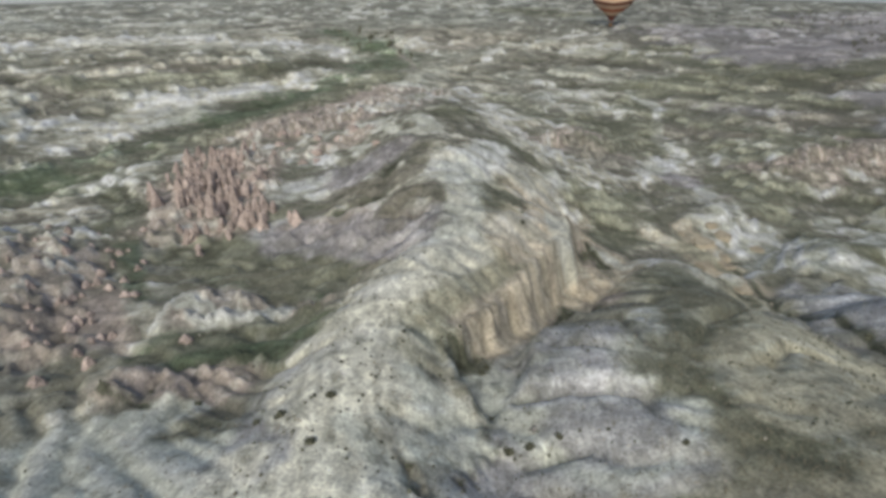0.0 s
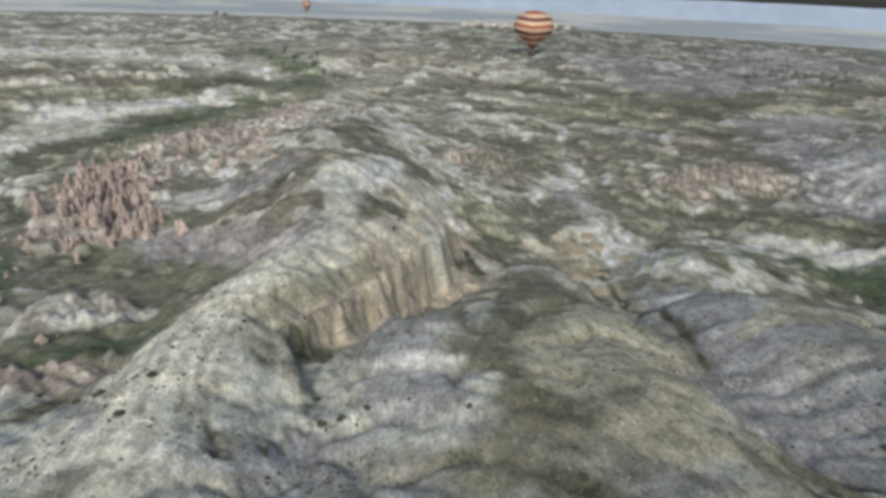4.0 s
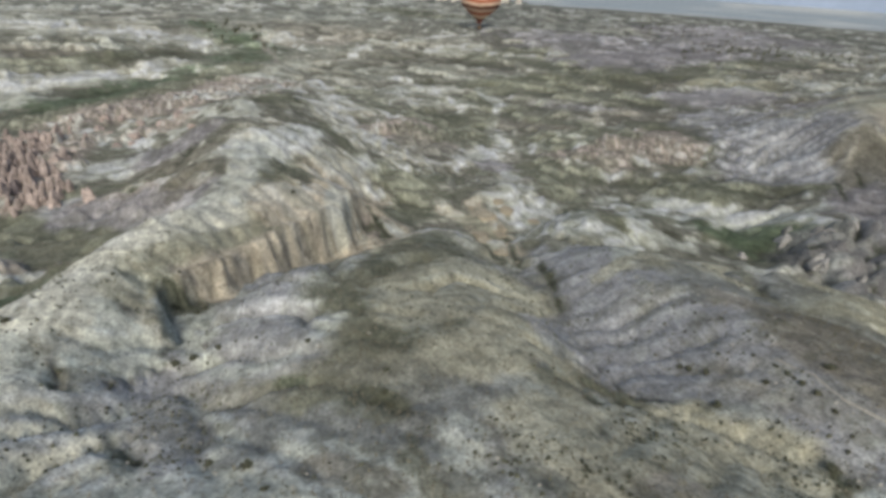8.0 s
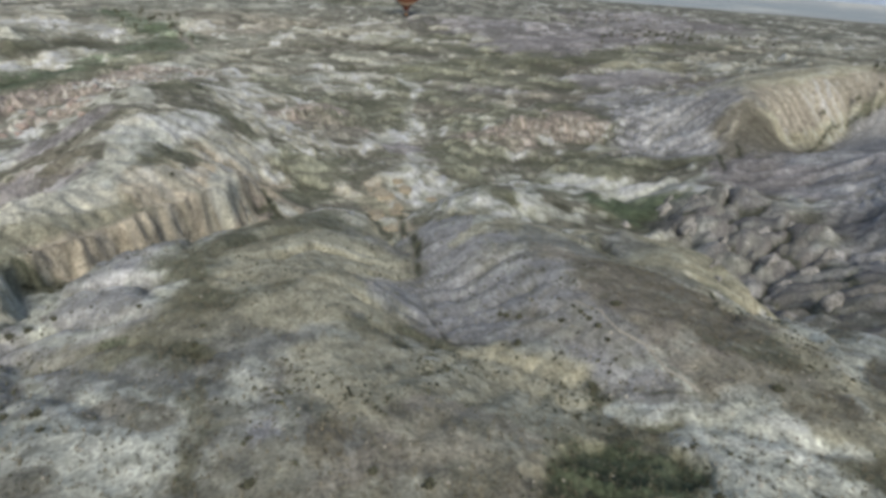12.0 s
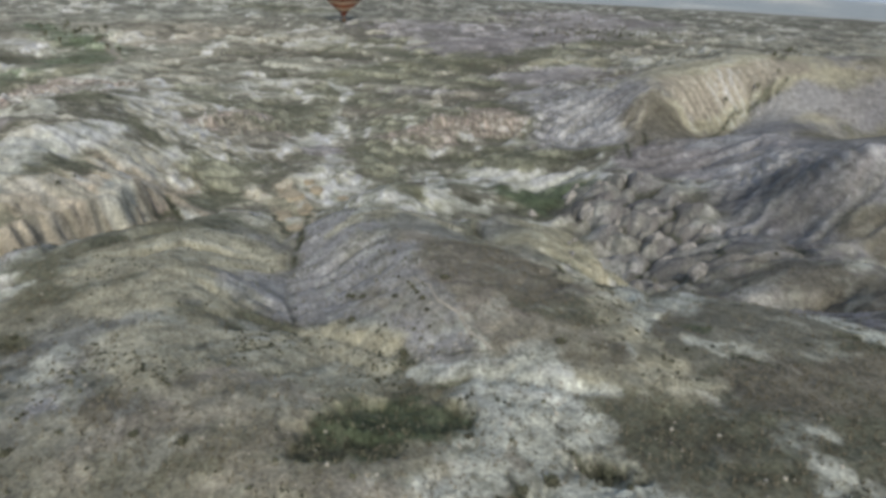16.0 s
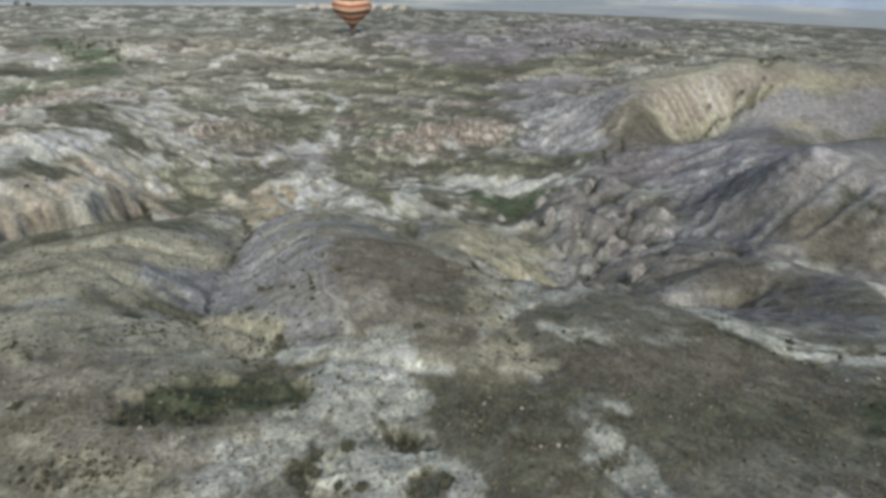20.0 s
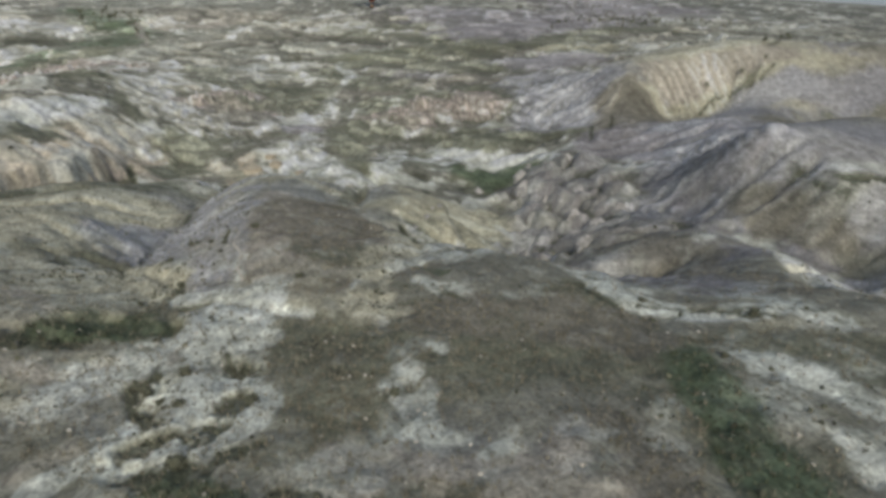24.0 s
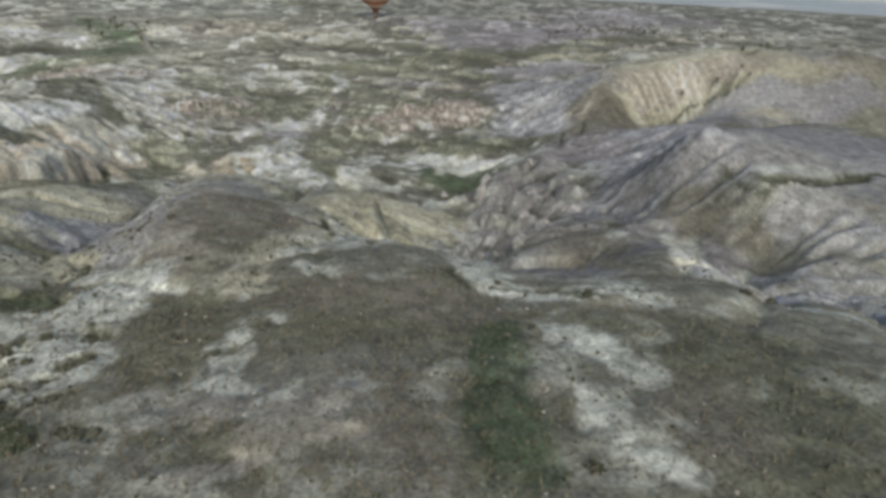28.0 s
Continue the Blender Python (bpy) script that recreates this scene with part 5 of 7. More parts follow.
MARKS_FLANK_F = [
    ('lilac', 2.56, [(5, 39.9), (10.9, 23.2)]),
    ('chalk', 2.03, [(15.3, 14.2), (19.3, 12.6)]),
    ('olive', 2.32, [(22.2, 30), (27.4, 23.8)]),
    ('sand', 1.39, [(51, 24), (56.4, 25.5)]),
    ('sand', 1.07, [(54.1, 20), (58.5, 15.6)]),
    ('straw', 3.02, [(45.9, 9.8), (49.1, 5.5)]),
    ('lilac', 2.37, [(64.7, 28.2), (65.7, 17.7)]),
    ('brown', 6.16, [(76.6, 34.3), (76.6, 22.5)]),
    ('chalk', 1.15, [(126.4, 65.4), (117.9, 43.5)]),
    ('yellow', 1.39, [(95.9, 47.6), (95.3, 37.3)]),
]
MARKS_FLANK_G = [
    ('chalk', 0.91, [(61.3, 10.2), (65.6, 7.8)]),
]
MARKS_FOOT_B = [
    ('chalk', 4.39, [(-43.3, 48.3), (-29.4, 39.6)]),
    ('pale', 2.12, [(-16.9, 37.2), (-17.5, 33.7)]),
    ('chalk', 2.51, [(-38.3, 52.3), (-29.9, 55.3)]),
    ('scrub', 0.69, [(-45.5, 61.1), (-34.9, 56.1)]),
]
ALL_MARKS = [MARKS_RIDGE_A, MARKS_RIDGE_B, MARKS_RIDGE_C, MARKS_WEST_A, MARKS_VALLEY_A, MARKS_FLANK_A, MARKS_FLANK_B, MARKS_FLANK_C, MARKS_VALLEY_B, MARKS_VALLEY_C, MARKS_FIELD_A, MARKS_NEAR_A, MARKS_NEAR_B, MARKS_NEAR_C, MARKS_NEAR_D, MARKS_NEAR_E, MARKS_NEAR_F, MARKS_NEAR_G, MARKS_NEAR_H, MARKS_BLUFF_A, MARKS_BLUFF_B, MARKS_CREST_A, MARKS_CREST_B, MARKS_CREST_C, MARKS_GREEN_A, MARKS_FLANK_D, MARKS_FLANK_E, MARKS_FOOT_A, MARKS_GROUND_A, MARKS_GROUND_B, MARKS_WEST_B, MARKS_TERRACE_A, MARKS_EDGE_A, MARKS_SPUR_A, MARKS_FLANK_F, MARKS_FLANK_G, MARKS_FOOT_B]

# ---- landforms: crest, slope and gully lines (x, y, z in metres) that shape the ground ----
NEAR_RIDGE_A = [  # the pale ridge that runs away from the flight line, and its flanks
    [(-30, 5, 17), (-16, 22, 15.5), (-13, 33, 14), (-10.3, 45, 12.9), (-8.6, 54, 12.3), (-6, 66.7, 11.3), (-3.8, 76.6, 10.4), (1, 88, 8.4), (4, 99, 7.6)],
    [(4, 99, 7.6), (4.5, 112, 6.6), (2, 128, 6.3), (1.5, 146, 5.6), (0, 172, 3), (5, 190, 1.8), (2, 221, 0.6), (-16, 245, -6), (-38, 273, -12)],
    [(-1.2, 103, 7), (-4.4, 116, 5.5), (-5, 148, 5.2), (-13, 167, 3.6), (-12, 192, 2.4), (-14, 215, -1)],
    [(-5.5, 105, 3.4), (-17.6, 117, -1.2), (-17.6, 139, -1.6), (-20.6, 154, -3.4), (-30, 193, -6), (-42, 220, -8.5)],
]
NEAR_RIDGE_B = [
    [(8.5, 166, 2), (11, 195, -0.6), (15, 228, -4.2)],
    [(-1, 80, 9.2), (5, 90, 7.6), (9, 99, 7), (13, 112, 4.4), (8, 134, 2.7), (22, 148, -2.8), (25, 153, -5), (33, 168, -7), (43, 190, -10), (30, 230, -11.4), (35, 255, -12)],
    [(-2.5, 27.6, 14.2), (-1, 33, 13), (-2, 42, 11), (-1, 52, 10.4), (-1.5, 60, 9.6), (3, 70, 8.2)],
]
RIDGE_FOOT_A = [  # gully and cliff foot on the ridge's near side
    [(1, 31, 11), (3, 38.3, 8.6), (4.6, 48, 6.7), (4.2, 56, 4.6), (4.6, 64, 2.4), (9.5, 74, -0.4), (16, 84, -3.8), (21.6, 91.2, -7), (25, 98, -8.6), (32.5, 112, -10.6), (37.5, 121, -12), (37, 144, -12.8)],
    [(10, 50, 9.4), (13.7, 56, 10.2), (17, 64, 8.8), (22, 74, 4.6), (26, 86, 0), (30, 98, -4.2), (36, 108, -8.6)],
    [(0.8, 64, 8.4), (5.5, 73, 6.2), (11.5, 81, 3.6), (15, 90, 2.8), (19, 100, 0.6), (22.5, 110, -0.6), (26, 122, -3), (31.5, 144, -10.2)],
]
RIDGE_FOOT_B = [
    [(-25, 50, 5.6), (-19, 60, 5), (-18, 74, 3.2), (-14, 92, -0.6), (-24, 110, -4), (-31, 140, -6.5), (-45, 170, -7.5), (-55, 220, -10)],
    [(-60, 40, 3), (-45, 60, 0.7), (-41.5, 80, -2.4), (-43, 92, -3.2), (-46, 107, -7.5), (-46, 126, -9.4), (-68, 155, -8.5), (-74, 240, -14.7)],
    [(-120, 60, 2), (-85, 90, -1), (-58, 81, -4.6), (-68, 111, -7.2), (-86, 125, -7), (-105, 167, -17), (-140, 210, -20)],
]
FLANK_A = [  # the grey flank below the flight line with its rounded spurs
    [(14, 21, 15), (18.5, 34, 12.6), (15.5, 43, 12), (20, 52, 11), (29, 64, 9.6), (35, 75, 6.5), (38, 92, -1), (44, 112, -7)],
    [(21, 13.5, 18.3), (27, 25, 15.8), (30, 34, 15.2), (33, 50, 12), (38, 56, 10.5), (41, 60, 9.2), (49, 67, 5.4), (52, 80, 1)],
    [(33, 16, 18.6), (41, 22, 17.4), (43, 32, 15), (45, 41, 13.4), (43, 46, 12.4)],
    [(43, 6, 20), (43, 10, 19.5), (45, 17, 17.5), (49, 5, 20.2), (54, -2, 20.6)],
]
FLANK_B = [
    [(50, 22, 13.9), (51.2, 29.6, 11.2), (53.8, 36, 8.9), (53.6, 43, 7.3), (56, 56, 4.2), (57, 67, 2.6), (59, 88, -5.4), (59.5, 107, -10.4), (60, 117, -12.4), (63.5, 127, -13.6)],
    [(50, 22, 14.8), (56, 17, 14.4), (60, 12.4, 15.2), (64, 9, 17)],
]
SPUR_A = [  # the second spur with the footpath, and the yellow bluff at its end
    [(68, 9.3, 18.5), (67, 20, 17.7), (68.5, 33, 16.2), (65, 47, 12.4), (60, 60, 7.5), (59, 77, 3.3), (65, 78, 3.8), (72, 90, -2)],
    [(76, 13.7, 18), (74, 34, 16), (78, 41.4, 12.6), (84, 46, 10), (92, 63, 6), (88, 70, 2), (83, 78, 0), (82, 91, -4.5), (75, 112, -10), (75, 134, -16)],
    [(88, 10, 17.6), (97.7, 10, 17.5), (96.8, 22.2, 12.6), (90, 30, 11.4), (91, 39, 11.3), (91.9, 45.2, 11.9), (93, 54, 9), (92, 64, 6)],
]
SPUR_B = [
    [(100, 28, 8.5), (101, 36, 6), (101, 46, 5.5), (100, 56, 1), (95, 75, -5)],
]
UPLAND_A = [  # the grassy slope under the flight line
    [(40, -45, 26), (62, -16, 21.5), (67, -17.5, 22.6), (79, -19.6, 23.4), (87, -20.7, 24), (101, -27, 24.6), (107, -24, 24.5), (120, -40, 27)],
    [(55, -8, 20.5), (61, -7, 20), (67, -7, 20.3), (80, -10, 21.6), (97, -10, 21), (114, -14, 22.8), (116, -22, 23.6)],
    [(68, -4, 19.8), (75, 2.5, 19.7), (79, -2, 19.9), (90, 0.7, 20.2), (103, -7, 20), (112, -5, 20), (125, -10, 20.5)],
]
UPLAND_B = [
    [(104, 8, 15.8), (114, 13, 11.6), (121, 17, 8.4), (126.5, 20, 7.6), (132, 12, 14.2), (134.8, 3.6, 13.6), (140.3, 2, 11.4), (152, 6, 8), (158, -2, 12)],
    [(132, 12, 14.2), (132, 24.5, 10.4), (135.3, 27.8, 8.4), (139.6, 45, 2.6)],
    [(-40, -40, 24), (0, -30, 24), (20, -5, 20), (0, 12, 17)],
    [(85, -28, 25), (98, -33, 25.3), (100, -70, 30), (60, -80, 30), (160, -60, 27)],
]
CANYON_A = [  # the dissected ravine beyond the slope and the brown scarp over it
    [(110, 32, 3), (115, 45, -3), (124, 60, -8.5), (128, 80, -11), (130, 100, -13), (135, 107, -14.8), (138, 133, -18.5), (130, 160, -19)],
    [(124, 28, 7.2), (136, 58, -4), (141, 76, -5.6), (137, 85, -8.4), (139, 102.5, -9.6), (148, 102, -7.5), (158, 128, -10.5)],
    [(152.7, 9, 7), (155.4, 17.8, 3.9), (151, 27, 4.2), (153, 38, 5), (153, 50, 1), (154, 62, -0.6), (160, 77, -2), (163, 90, -4.6), (168, 118, -9)],
]
CANYON_B = [
    [(161, 6, 11.5), (162.5, 22, 13.4), (161.5, 38, 13.6), (163, 47, 14.8), (161.2, 53, 15.2), (163, 57, 13.4), (165, 64, 9.5), (172, 72, 7), (184, 84, 5.6), (190, 100, 1.5), (178, 121, -7.6), (188, 148, -5.5)],
    [(185, 12, 13.5), (175, 31, 15), (190, 55, 14), (217, 74, 12.2), (207, 92, 5.1), (243, 128, 1)],
    [(195, 105, 3), (200, 130, -3.5), (211, 145, -7.6), (222.8, 152, -7.5), (245, 156, -3), (275, 150, 4)],
    [(143, 54, 0.5), (150, 80, -4)],
]
VALLEY_A = [  # the broad valley and the country behind it
    [(70, 111, -10), (62, 127, -12.5), (82, 148, -16), (72, 171, -17), (90, 180, -17.5), (104, 186, -19.4), (92, 232, -22.6), (94, 274, -25), (114, 338, -25)],
    [(83, 120, -8.3), (91, 106, -9.3), (101, 82, -3.2)],
    [(100.5, 106, -12.6), (100, 122, -10), (98.5, 138, -14), (107, 135, -13), (133, 133, -15.6), (137, 156, -15.8), (166, 178, -15), (151, 190, -17.3), (148, 209, -13), (190, 260, -15)],
    [(111, 199, -17), (135, 280, -20.5), (170, 330, -20)],
]
VALLEY_B = [
    [(56, 233, -15), (60, 300, -20), (20, 400, -26), (-30, 518, -29), (-120, 380, -24), (-200, 300, -22)],
    [(188.5, 175, -4.3), (183, 209, -7.8), (240, 240, -4)],
    [(205, 163, 4.8), (209.5, 168, 6.4), (222, 171, 6.8), (250, 176, 10), (285, 180, 14.4), (330, 168, 15), (330, 230, 6)],
    [(-60, 420, -22), (-250, 480, -14), (-350, 320, -8), (-200, 160, -8), (-150, 60, 2)],
    [(0, 700, -28), (200, 640, -24), (400, 480, -14), (520, 250, -2), (450, 60, 8), (300, 0, 12), (240, -80, 18)],
]
VALLEY_C = [
    [(-400, 800, -24), (0, 1000, -26), (400, 900, -24), (800, 500, -20), (850, 0, -5), (-700, 300, -18)],
]


def hashed(ix, iy, seed):
    h = (ix.astype(np.int64) * 374761393 + iy.astype(np.int64) * 668265263 + seed * 974634777) & 0x7FFFFFFF
    h = ((h ^ (h >> 13)) * 1274126177) & 0x7FFFFFFF
    return ((h ^ (h >> 16)) & 0xFFFFF) / 0xFFFFF


def value_noise(x, y, seed):
    """Smooth noise from -1 to 1 with a period of one metre."""
    ix, iy = np.floor(x), np.floor(y)
    fx, fy = x - ix, y - iy
    ux, uy = fx * fx * fx * (fx * (fx * 6 - 15) + 10), fy * fy * fy * (fy * (fy * 6 - 15) + 10)
    a, b = hashed(ix, iy, seed), hashed(ix + 1, iy, seed)
    c, d = hashed(ix, iy + 1, seed), hashed(ix + 1, iy + 1, seed)
    return 2 * ((a + (b - a) * ux) * (1 - uy) + (c + (d - c) * ux) * uy) - 1


def fbm(x, y, size, octaves, seed, gain=0.5):
    total, amp, norm = 0.0, 1.0, 0.0
    for o in range(octaves):
        k = 2.0 ** o / size
        total = total + amp * value_noise(x * k * 0.96 + y * k * 0.28 + 17.3 * o, y * k * 0.96 - x * k * 0.28 - 9.1 * o, seed + o)
        norm, amp = norm + amp, amp * gain
    return total / norm


def ridged(x, y, size, octaves, seed):
    total, amp, norm = 0.0, 1.0, 0.0
    for o in range(octaves):
        k = 2.0 ** o / size
        total = total + amp * (1 - 2 * np.abs(value_noise(x * k * 0.8 + y * k * 0.6 + 5.1 * o, y * k * 0.8 - x * k * 0.6 + 3.3 * o, seed + o)))
        norm, amp = norm + amp, amp * 0.5
    return total / norm


def smooth(a, b, v):
    t = np.clip((v - a) / (b - a), 0, 1)
    return t * t * (3 - 2 * t)


def along(line, step):
    """Points every so many metres along a line of the plan."""
    out = []
    for p, q in zip(line, line[1:]):
        n = max(1, int(math.dist(p[:2], q[:2]) / step))
        out += [tuple(p[i] + (q[i] - p[i]) * k / n for i in range(3)) for k in range(n)]
    return out + [tuple(line[-1])]


def spline_through(lines):
    """A thin-plate surface stretched over the lines; returns its height function."""
    nodes = np.array(sorted({tuple(round(c, 2) for c in p) for line in lines for p in along(line, 4 + math.hypot(line[0][0] - 60, line[0][1]) * 0.09)}))
    keep = []
    for p in nodes:
        if all((p[0] - q[0]) ** 2 + (p[1] - q[1]) ** 2 > 4 for q in keep):
            keep.append(p)
    nodes = np.array(keep)
    xy, n = nodes[:, :2] / 100, len(nodes)

    def kernel(d2):
        return 0.5 * d2 * np.log(d2 + 1e-9)

    a = np.zeros((n + 3, n + 3))
    a[:n, :n] = kernel(((xy[:, None] - xy[None]) ** 2).sum(2)) + np.eye(n) * 0.002
    a[:n, n], a[:n, n + 1:] = 1, xy
    a[n, :n], a[n + 1:, :n] = 1, xy.T
    w = np.linalg.solve(a, np.append(nodes[:, 2], [0, 0, 0]))

    def height(x, y):
        out = np.empty(len(x))
        for s in range(0, len(x), 20000):
            px, py = x[s:s + 20000] / 100, y[s:s + 20000] / 100
            d2 = (px[:, None] - xy[:, 0]) ** 2 + (py[:, None] - xy[:, 1]) ** 2
            out[s:s + 20000] = kernel(d2) @ w[:n] + w[n] + px * w[n + 1] + py * w[n + 2]
        return out

    return height


BASE = spline_through(NEAR_RIDGE_A + NEAR_RIDGE_B + RIDGE_FOOT_A + RIDGE_FOOT_B + FLANK_A + FLANK_B + SPUR_A + SPUR_B + UPLAND_A + UPLAND_B + CANYON_A + CANYON_B + VALLEY_A + VALLEY_B + VALLEY_C)


def plain_height(x, y):
    """The ground with no small relief: the landforms, the plateau round them and its edge."""
    r = np.hypot(x - 40, y + 40)
    out = np.full(len(x), -24.0)
    near = r < 1150
    z = np.clip(BASE(x[near], y[near]), -34, 34)
    k = smooth(650, 1100, r[near])
    out[near] = z * (1 - k) - 24 * k
    return out - 46 * smooth(1420, 1650, r) - 20 * smooth(2000, 3200, r)

# ---- soils ----
SOILS = {
    "pale": (0.66, 0.63, 0.51), "chalk": (0.54, 0.545, 0.465), "cream": (0.51, 0.44, 0.335), "sand": (0.45, 0.42, 0.31), "straw": (0.325, 0.295, 0.243), "pink": (0.325, 0.277, 0.24),
    "lilac": (0.345, 0.34, 0.338), "grey": (0.26, 0.26, 0.235), "olive": (0.145, 0.146, 0.103), "green": (0.08, 0.103, 0.062),
    # scrub: dark plants, and the colour that painted shade is laid on with
    "brown": (0.182, 0.168, 0.134), "yellow": (0.32, 0.30, 0.215), "scrub": (0.065, 0.07, 0.045), "slate": (0.262, 0.257, 0.262), "mauve": (0.24, 0.226, 0.226),
}


def stroke_reach(x, y, half, line):
    """Distance to a line in units of its half-width."""
    best = np.full(len(x), 1e9)
    pts = line if len(line) > 1 else line * 2
    for (ax, ay), (bx, by) in zip(pts, pts[1:]):
        dx, dy = bx - ax, by - ay
        t = np.clip(((x - ax) * dx + (y - ay) * dy) / (dx * dx + dy * dy + 1e-9), 0, 1)
        best = np.minimum(best, np.hypot(x - ax - t * dx, y - ay - t * dy))
    return best / half


KEPT = {}


def kept(what, work, x, y):
    """Keeps the answer for the last large set of places, which is asked for twice."""
    key = (what, len(x), float(x[0]), float(y[-1]))
    if key not in KEPT:
        KEPT[key] = work(x, y)
    return KEPT[key]


def strokes_at(x, y):
    return kept("strokes", lambda a, b: list(touching_strokes(a, b)), x, y)


def touching_strokes(x, y):
    """For each stroke of ground cover: its kind, its half-width, the places it touches and how fully it covers them."""
    close, mid, broad = fbm(x, y, 1.4, 4, 101, 0.65), fbm(x, y, 5, 5, 103, 0.68), fbm(x, y, 20, 5, 141, 0.66)
    patchy = fbm(x, y, 2.6, 4, 107, 0.7)
    for strokes in ALL_COVER + ALL_MARKS:
        sharp = any(strokes is group for group in ALL_MARKS)
        for kind, half, line in strokes:
            px, py = [p[0] for p in line], [p[1] for p in line]
            pad = half * 2.2 + 1
            near = np.flatnonzero((x > min(px) - pad) & (x < max(px) + pad) & (y > min(py) - pad) & (y < max(py) + pad))
            if len(near):
                lo, hi = np.clip(half / 2.5, 0, 1), np.clip(half / 10, 0, 1)
                wander = (close[near] * (1 - lo) + mid[near] * lo) * (1 - hi) + broad[near] * hi
                reach = stroke_reach(x[near], y[near], half, line)
                if sharp:
                    low = -0.25 if kind == "scrub" and half < 4 else -0.85
                    yield kind, half, near, smooth(1.25, 0.8, reach + 0.95 * wander) * smooth(low, low + 0.75, patchy[near] + 0.5 - 0.35 * reach)
                    continue
                if kind in ("pale", "green") and half > 8:
                    reach = reach + 0.9 * smooth(0.1, -0.3, broad[near] + 0.6 * mid[near])
                yield kind, half, near, smooth(1.35, 0.6, reach + (1.9 - 0.7 * lo) * wander) * smooth(-0.85 if kind in ("chalk", "pale", "sand", "cream") else -0.6, 0.0, patchy[near] + 0.42 + 0.1 * lo - 0.45 * reach)


RIDGE_AXIS = [(2, 98), (-12, 149), (-30, 217), (-38, 273)]
CLIFF_LINE = [(6, 66), (12, 76), (18, 94), (27, 112), (33, 128)]
SCARP_RIBS = [[(165, 50), (146, 38)], [(163, 30), (150, 21)], [(166, 68), (152, 60)], [(162, 14), (149, 6)]]
RAVINE_LINE = [(124, 52), (137, 76), (144, 106)]


def erosion(x, y):
    return kept("erosion", worn, x, y)


def worn(x, y):
    """Rills and crests of the badlands, about -1 to 1, and how strongly they show."""
    r = np.hypot(x - 40, y + 40)
    wx, wy = x + 5 * fbm(x, y, 25, 2, 301), y + 5 * fbm(x, y, 25, 2, 311)
    e = 0.6 * ridged(wx, wy, 21, 4, 31) + 0.55 * ridged(wx, wy, 8.5, 3, 37)
    ribs = ridged(wx * 0.55 + 0.12 * wy, wy + 0.15 * wx, 5.5, 3, 321)
    side = smooth(2.2, 0.6, stroke_reach(x, y, 45, RIDGE_AXIS))
    e = e * (1 - 0.35 * side) + 0.35 * ribs * side
    far = 0.75 * ridged(wx, wy, 40, 4, 331) + 0.5 * ridged(wx, wy, 14, 3, 337)
    k = smooth(260, 420, r)
    e = e * (1 - k) + far * k
    show = smooth(118, 165, r) * smooth(1430, 1250, r)
    quiet = smooth(1.3, 0.6, stroke_reach(x, y, 60, [(235, 170), (330, 215)]))
    return e, show * (1 - 0.8 * np.maximum(quiet, plateau(x, y)))


def plateau(x, y):
    """The flat lilac fields above the brown scarp."""
    return np.maximum(smooth(1.25, 0.85, stroke_reach(x, y, 19, [(188, -10), (187, 45), (212, 82)])), smooth(1.3, 0.8, stroke_reach(x, y, 48, [(255, 95), (340, 170)])))


def gentle_ground(x, y):
    return kept("gentle", calm, x, y)


def calm(x, y):
    """Where rills stay shallow: the smooth slopes, the pale ridge and the cliff under it."""
    slope = smooth(1.25, 0.7, stroke_reach(x, y, 30, [(30, 10), (80, 5), (105, -25)]))
    crest = smooth(1.4, 0.6, stroke_reach(x, y, 11, [(-14, 30), (-8, 60), (3, 78)]))
    wall = smooth(1.5, 0.6, stroke_reach(x, y, 11, CLIFF_LINE))
    west = 0.9 * smooth(1.3, 0.7, stroke_reach(x, y, 18, [(-45, 15), (-40, 42)]))
    spur = smooth(1.3, 0.7, stroke_reach(x, y, 17, [(62, 62), (70, 36), (76, 14)]))
    slope = np.maximum(slope, spur)
    slope = np.maximum(slope, west)
    hump = 0.8 * smooth(1.4, 0.7, stroke_reach(x, y, 30, [(3, 100), (2, 170), (0, 210)]))
    return np.maximum(np.maximum(slope, 1.3 * plateau(x, y)), np.maximum(np.maximum(0.9 * crest, hump), 1.3 * wall))


# ---- running water: rills and gullies cut into the landforms, on a one-metre grid ----
GRID_X, GRID_Y, GRID_W, GRID_H = -140, -66, 440, 400


def swept(z, step, length, seed):
    """Noise drawn out along the fall of a height grid: wash streaks, about -1 to 1."""
    g = z.copy()
    for _ in range(2):
        p = np.pad(g, 1, mode="edge")
        g = (p[1:-1, 1:-1] * 2 + p[:-2, 1:-1] + p[2:, 1:-1] + p[1:-1, :-2] + p[1:-1, 2:]) / 6
    dy, dx = np.gradient(g, step)
    steep = np.hypot(dx, dy) + 1e-6
    dx, dy = dx / steep, dy / steep
    rows, cols = z.shape
    start = np.random.default_rng(seed).standard_normal(z.shape)
    p = np.pad(start, 1, mode="wrap")
    start = start + 0.5 * (p[:-2, 1:-1] + p[2:, 1:-1] + p[1:-1, :-2] + p[1:-1, 2:])
    total = start.copy()
    for way in (-1, 1):
        px, py = np.meshgrid(np.arange(cols, dtype=float), np.arange(rows, dtype=float))
        for k in range(length):
            ix, iy = np.clip(px.round().astype(int), 0, cols - 1), np.clip(py.round().astype(int), 0, rows - 1)
            px, py = np.clip(px + way * dx[iy, ix], 0, cols - 1), np.clip(py + way * dy[iy, ix], 0, rows - 1)
            total += start[np.clip(py.round().astype(int), 0, rows - 1), np.clip(px.round().astype(int), 0, cols - 1)] * (1 - k / length)
    return np.clip(total / (2.2 * total.std()), -1.2, 1.2), steep


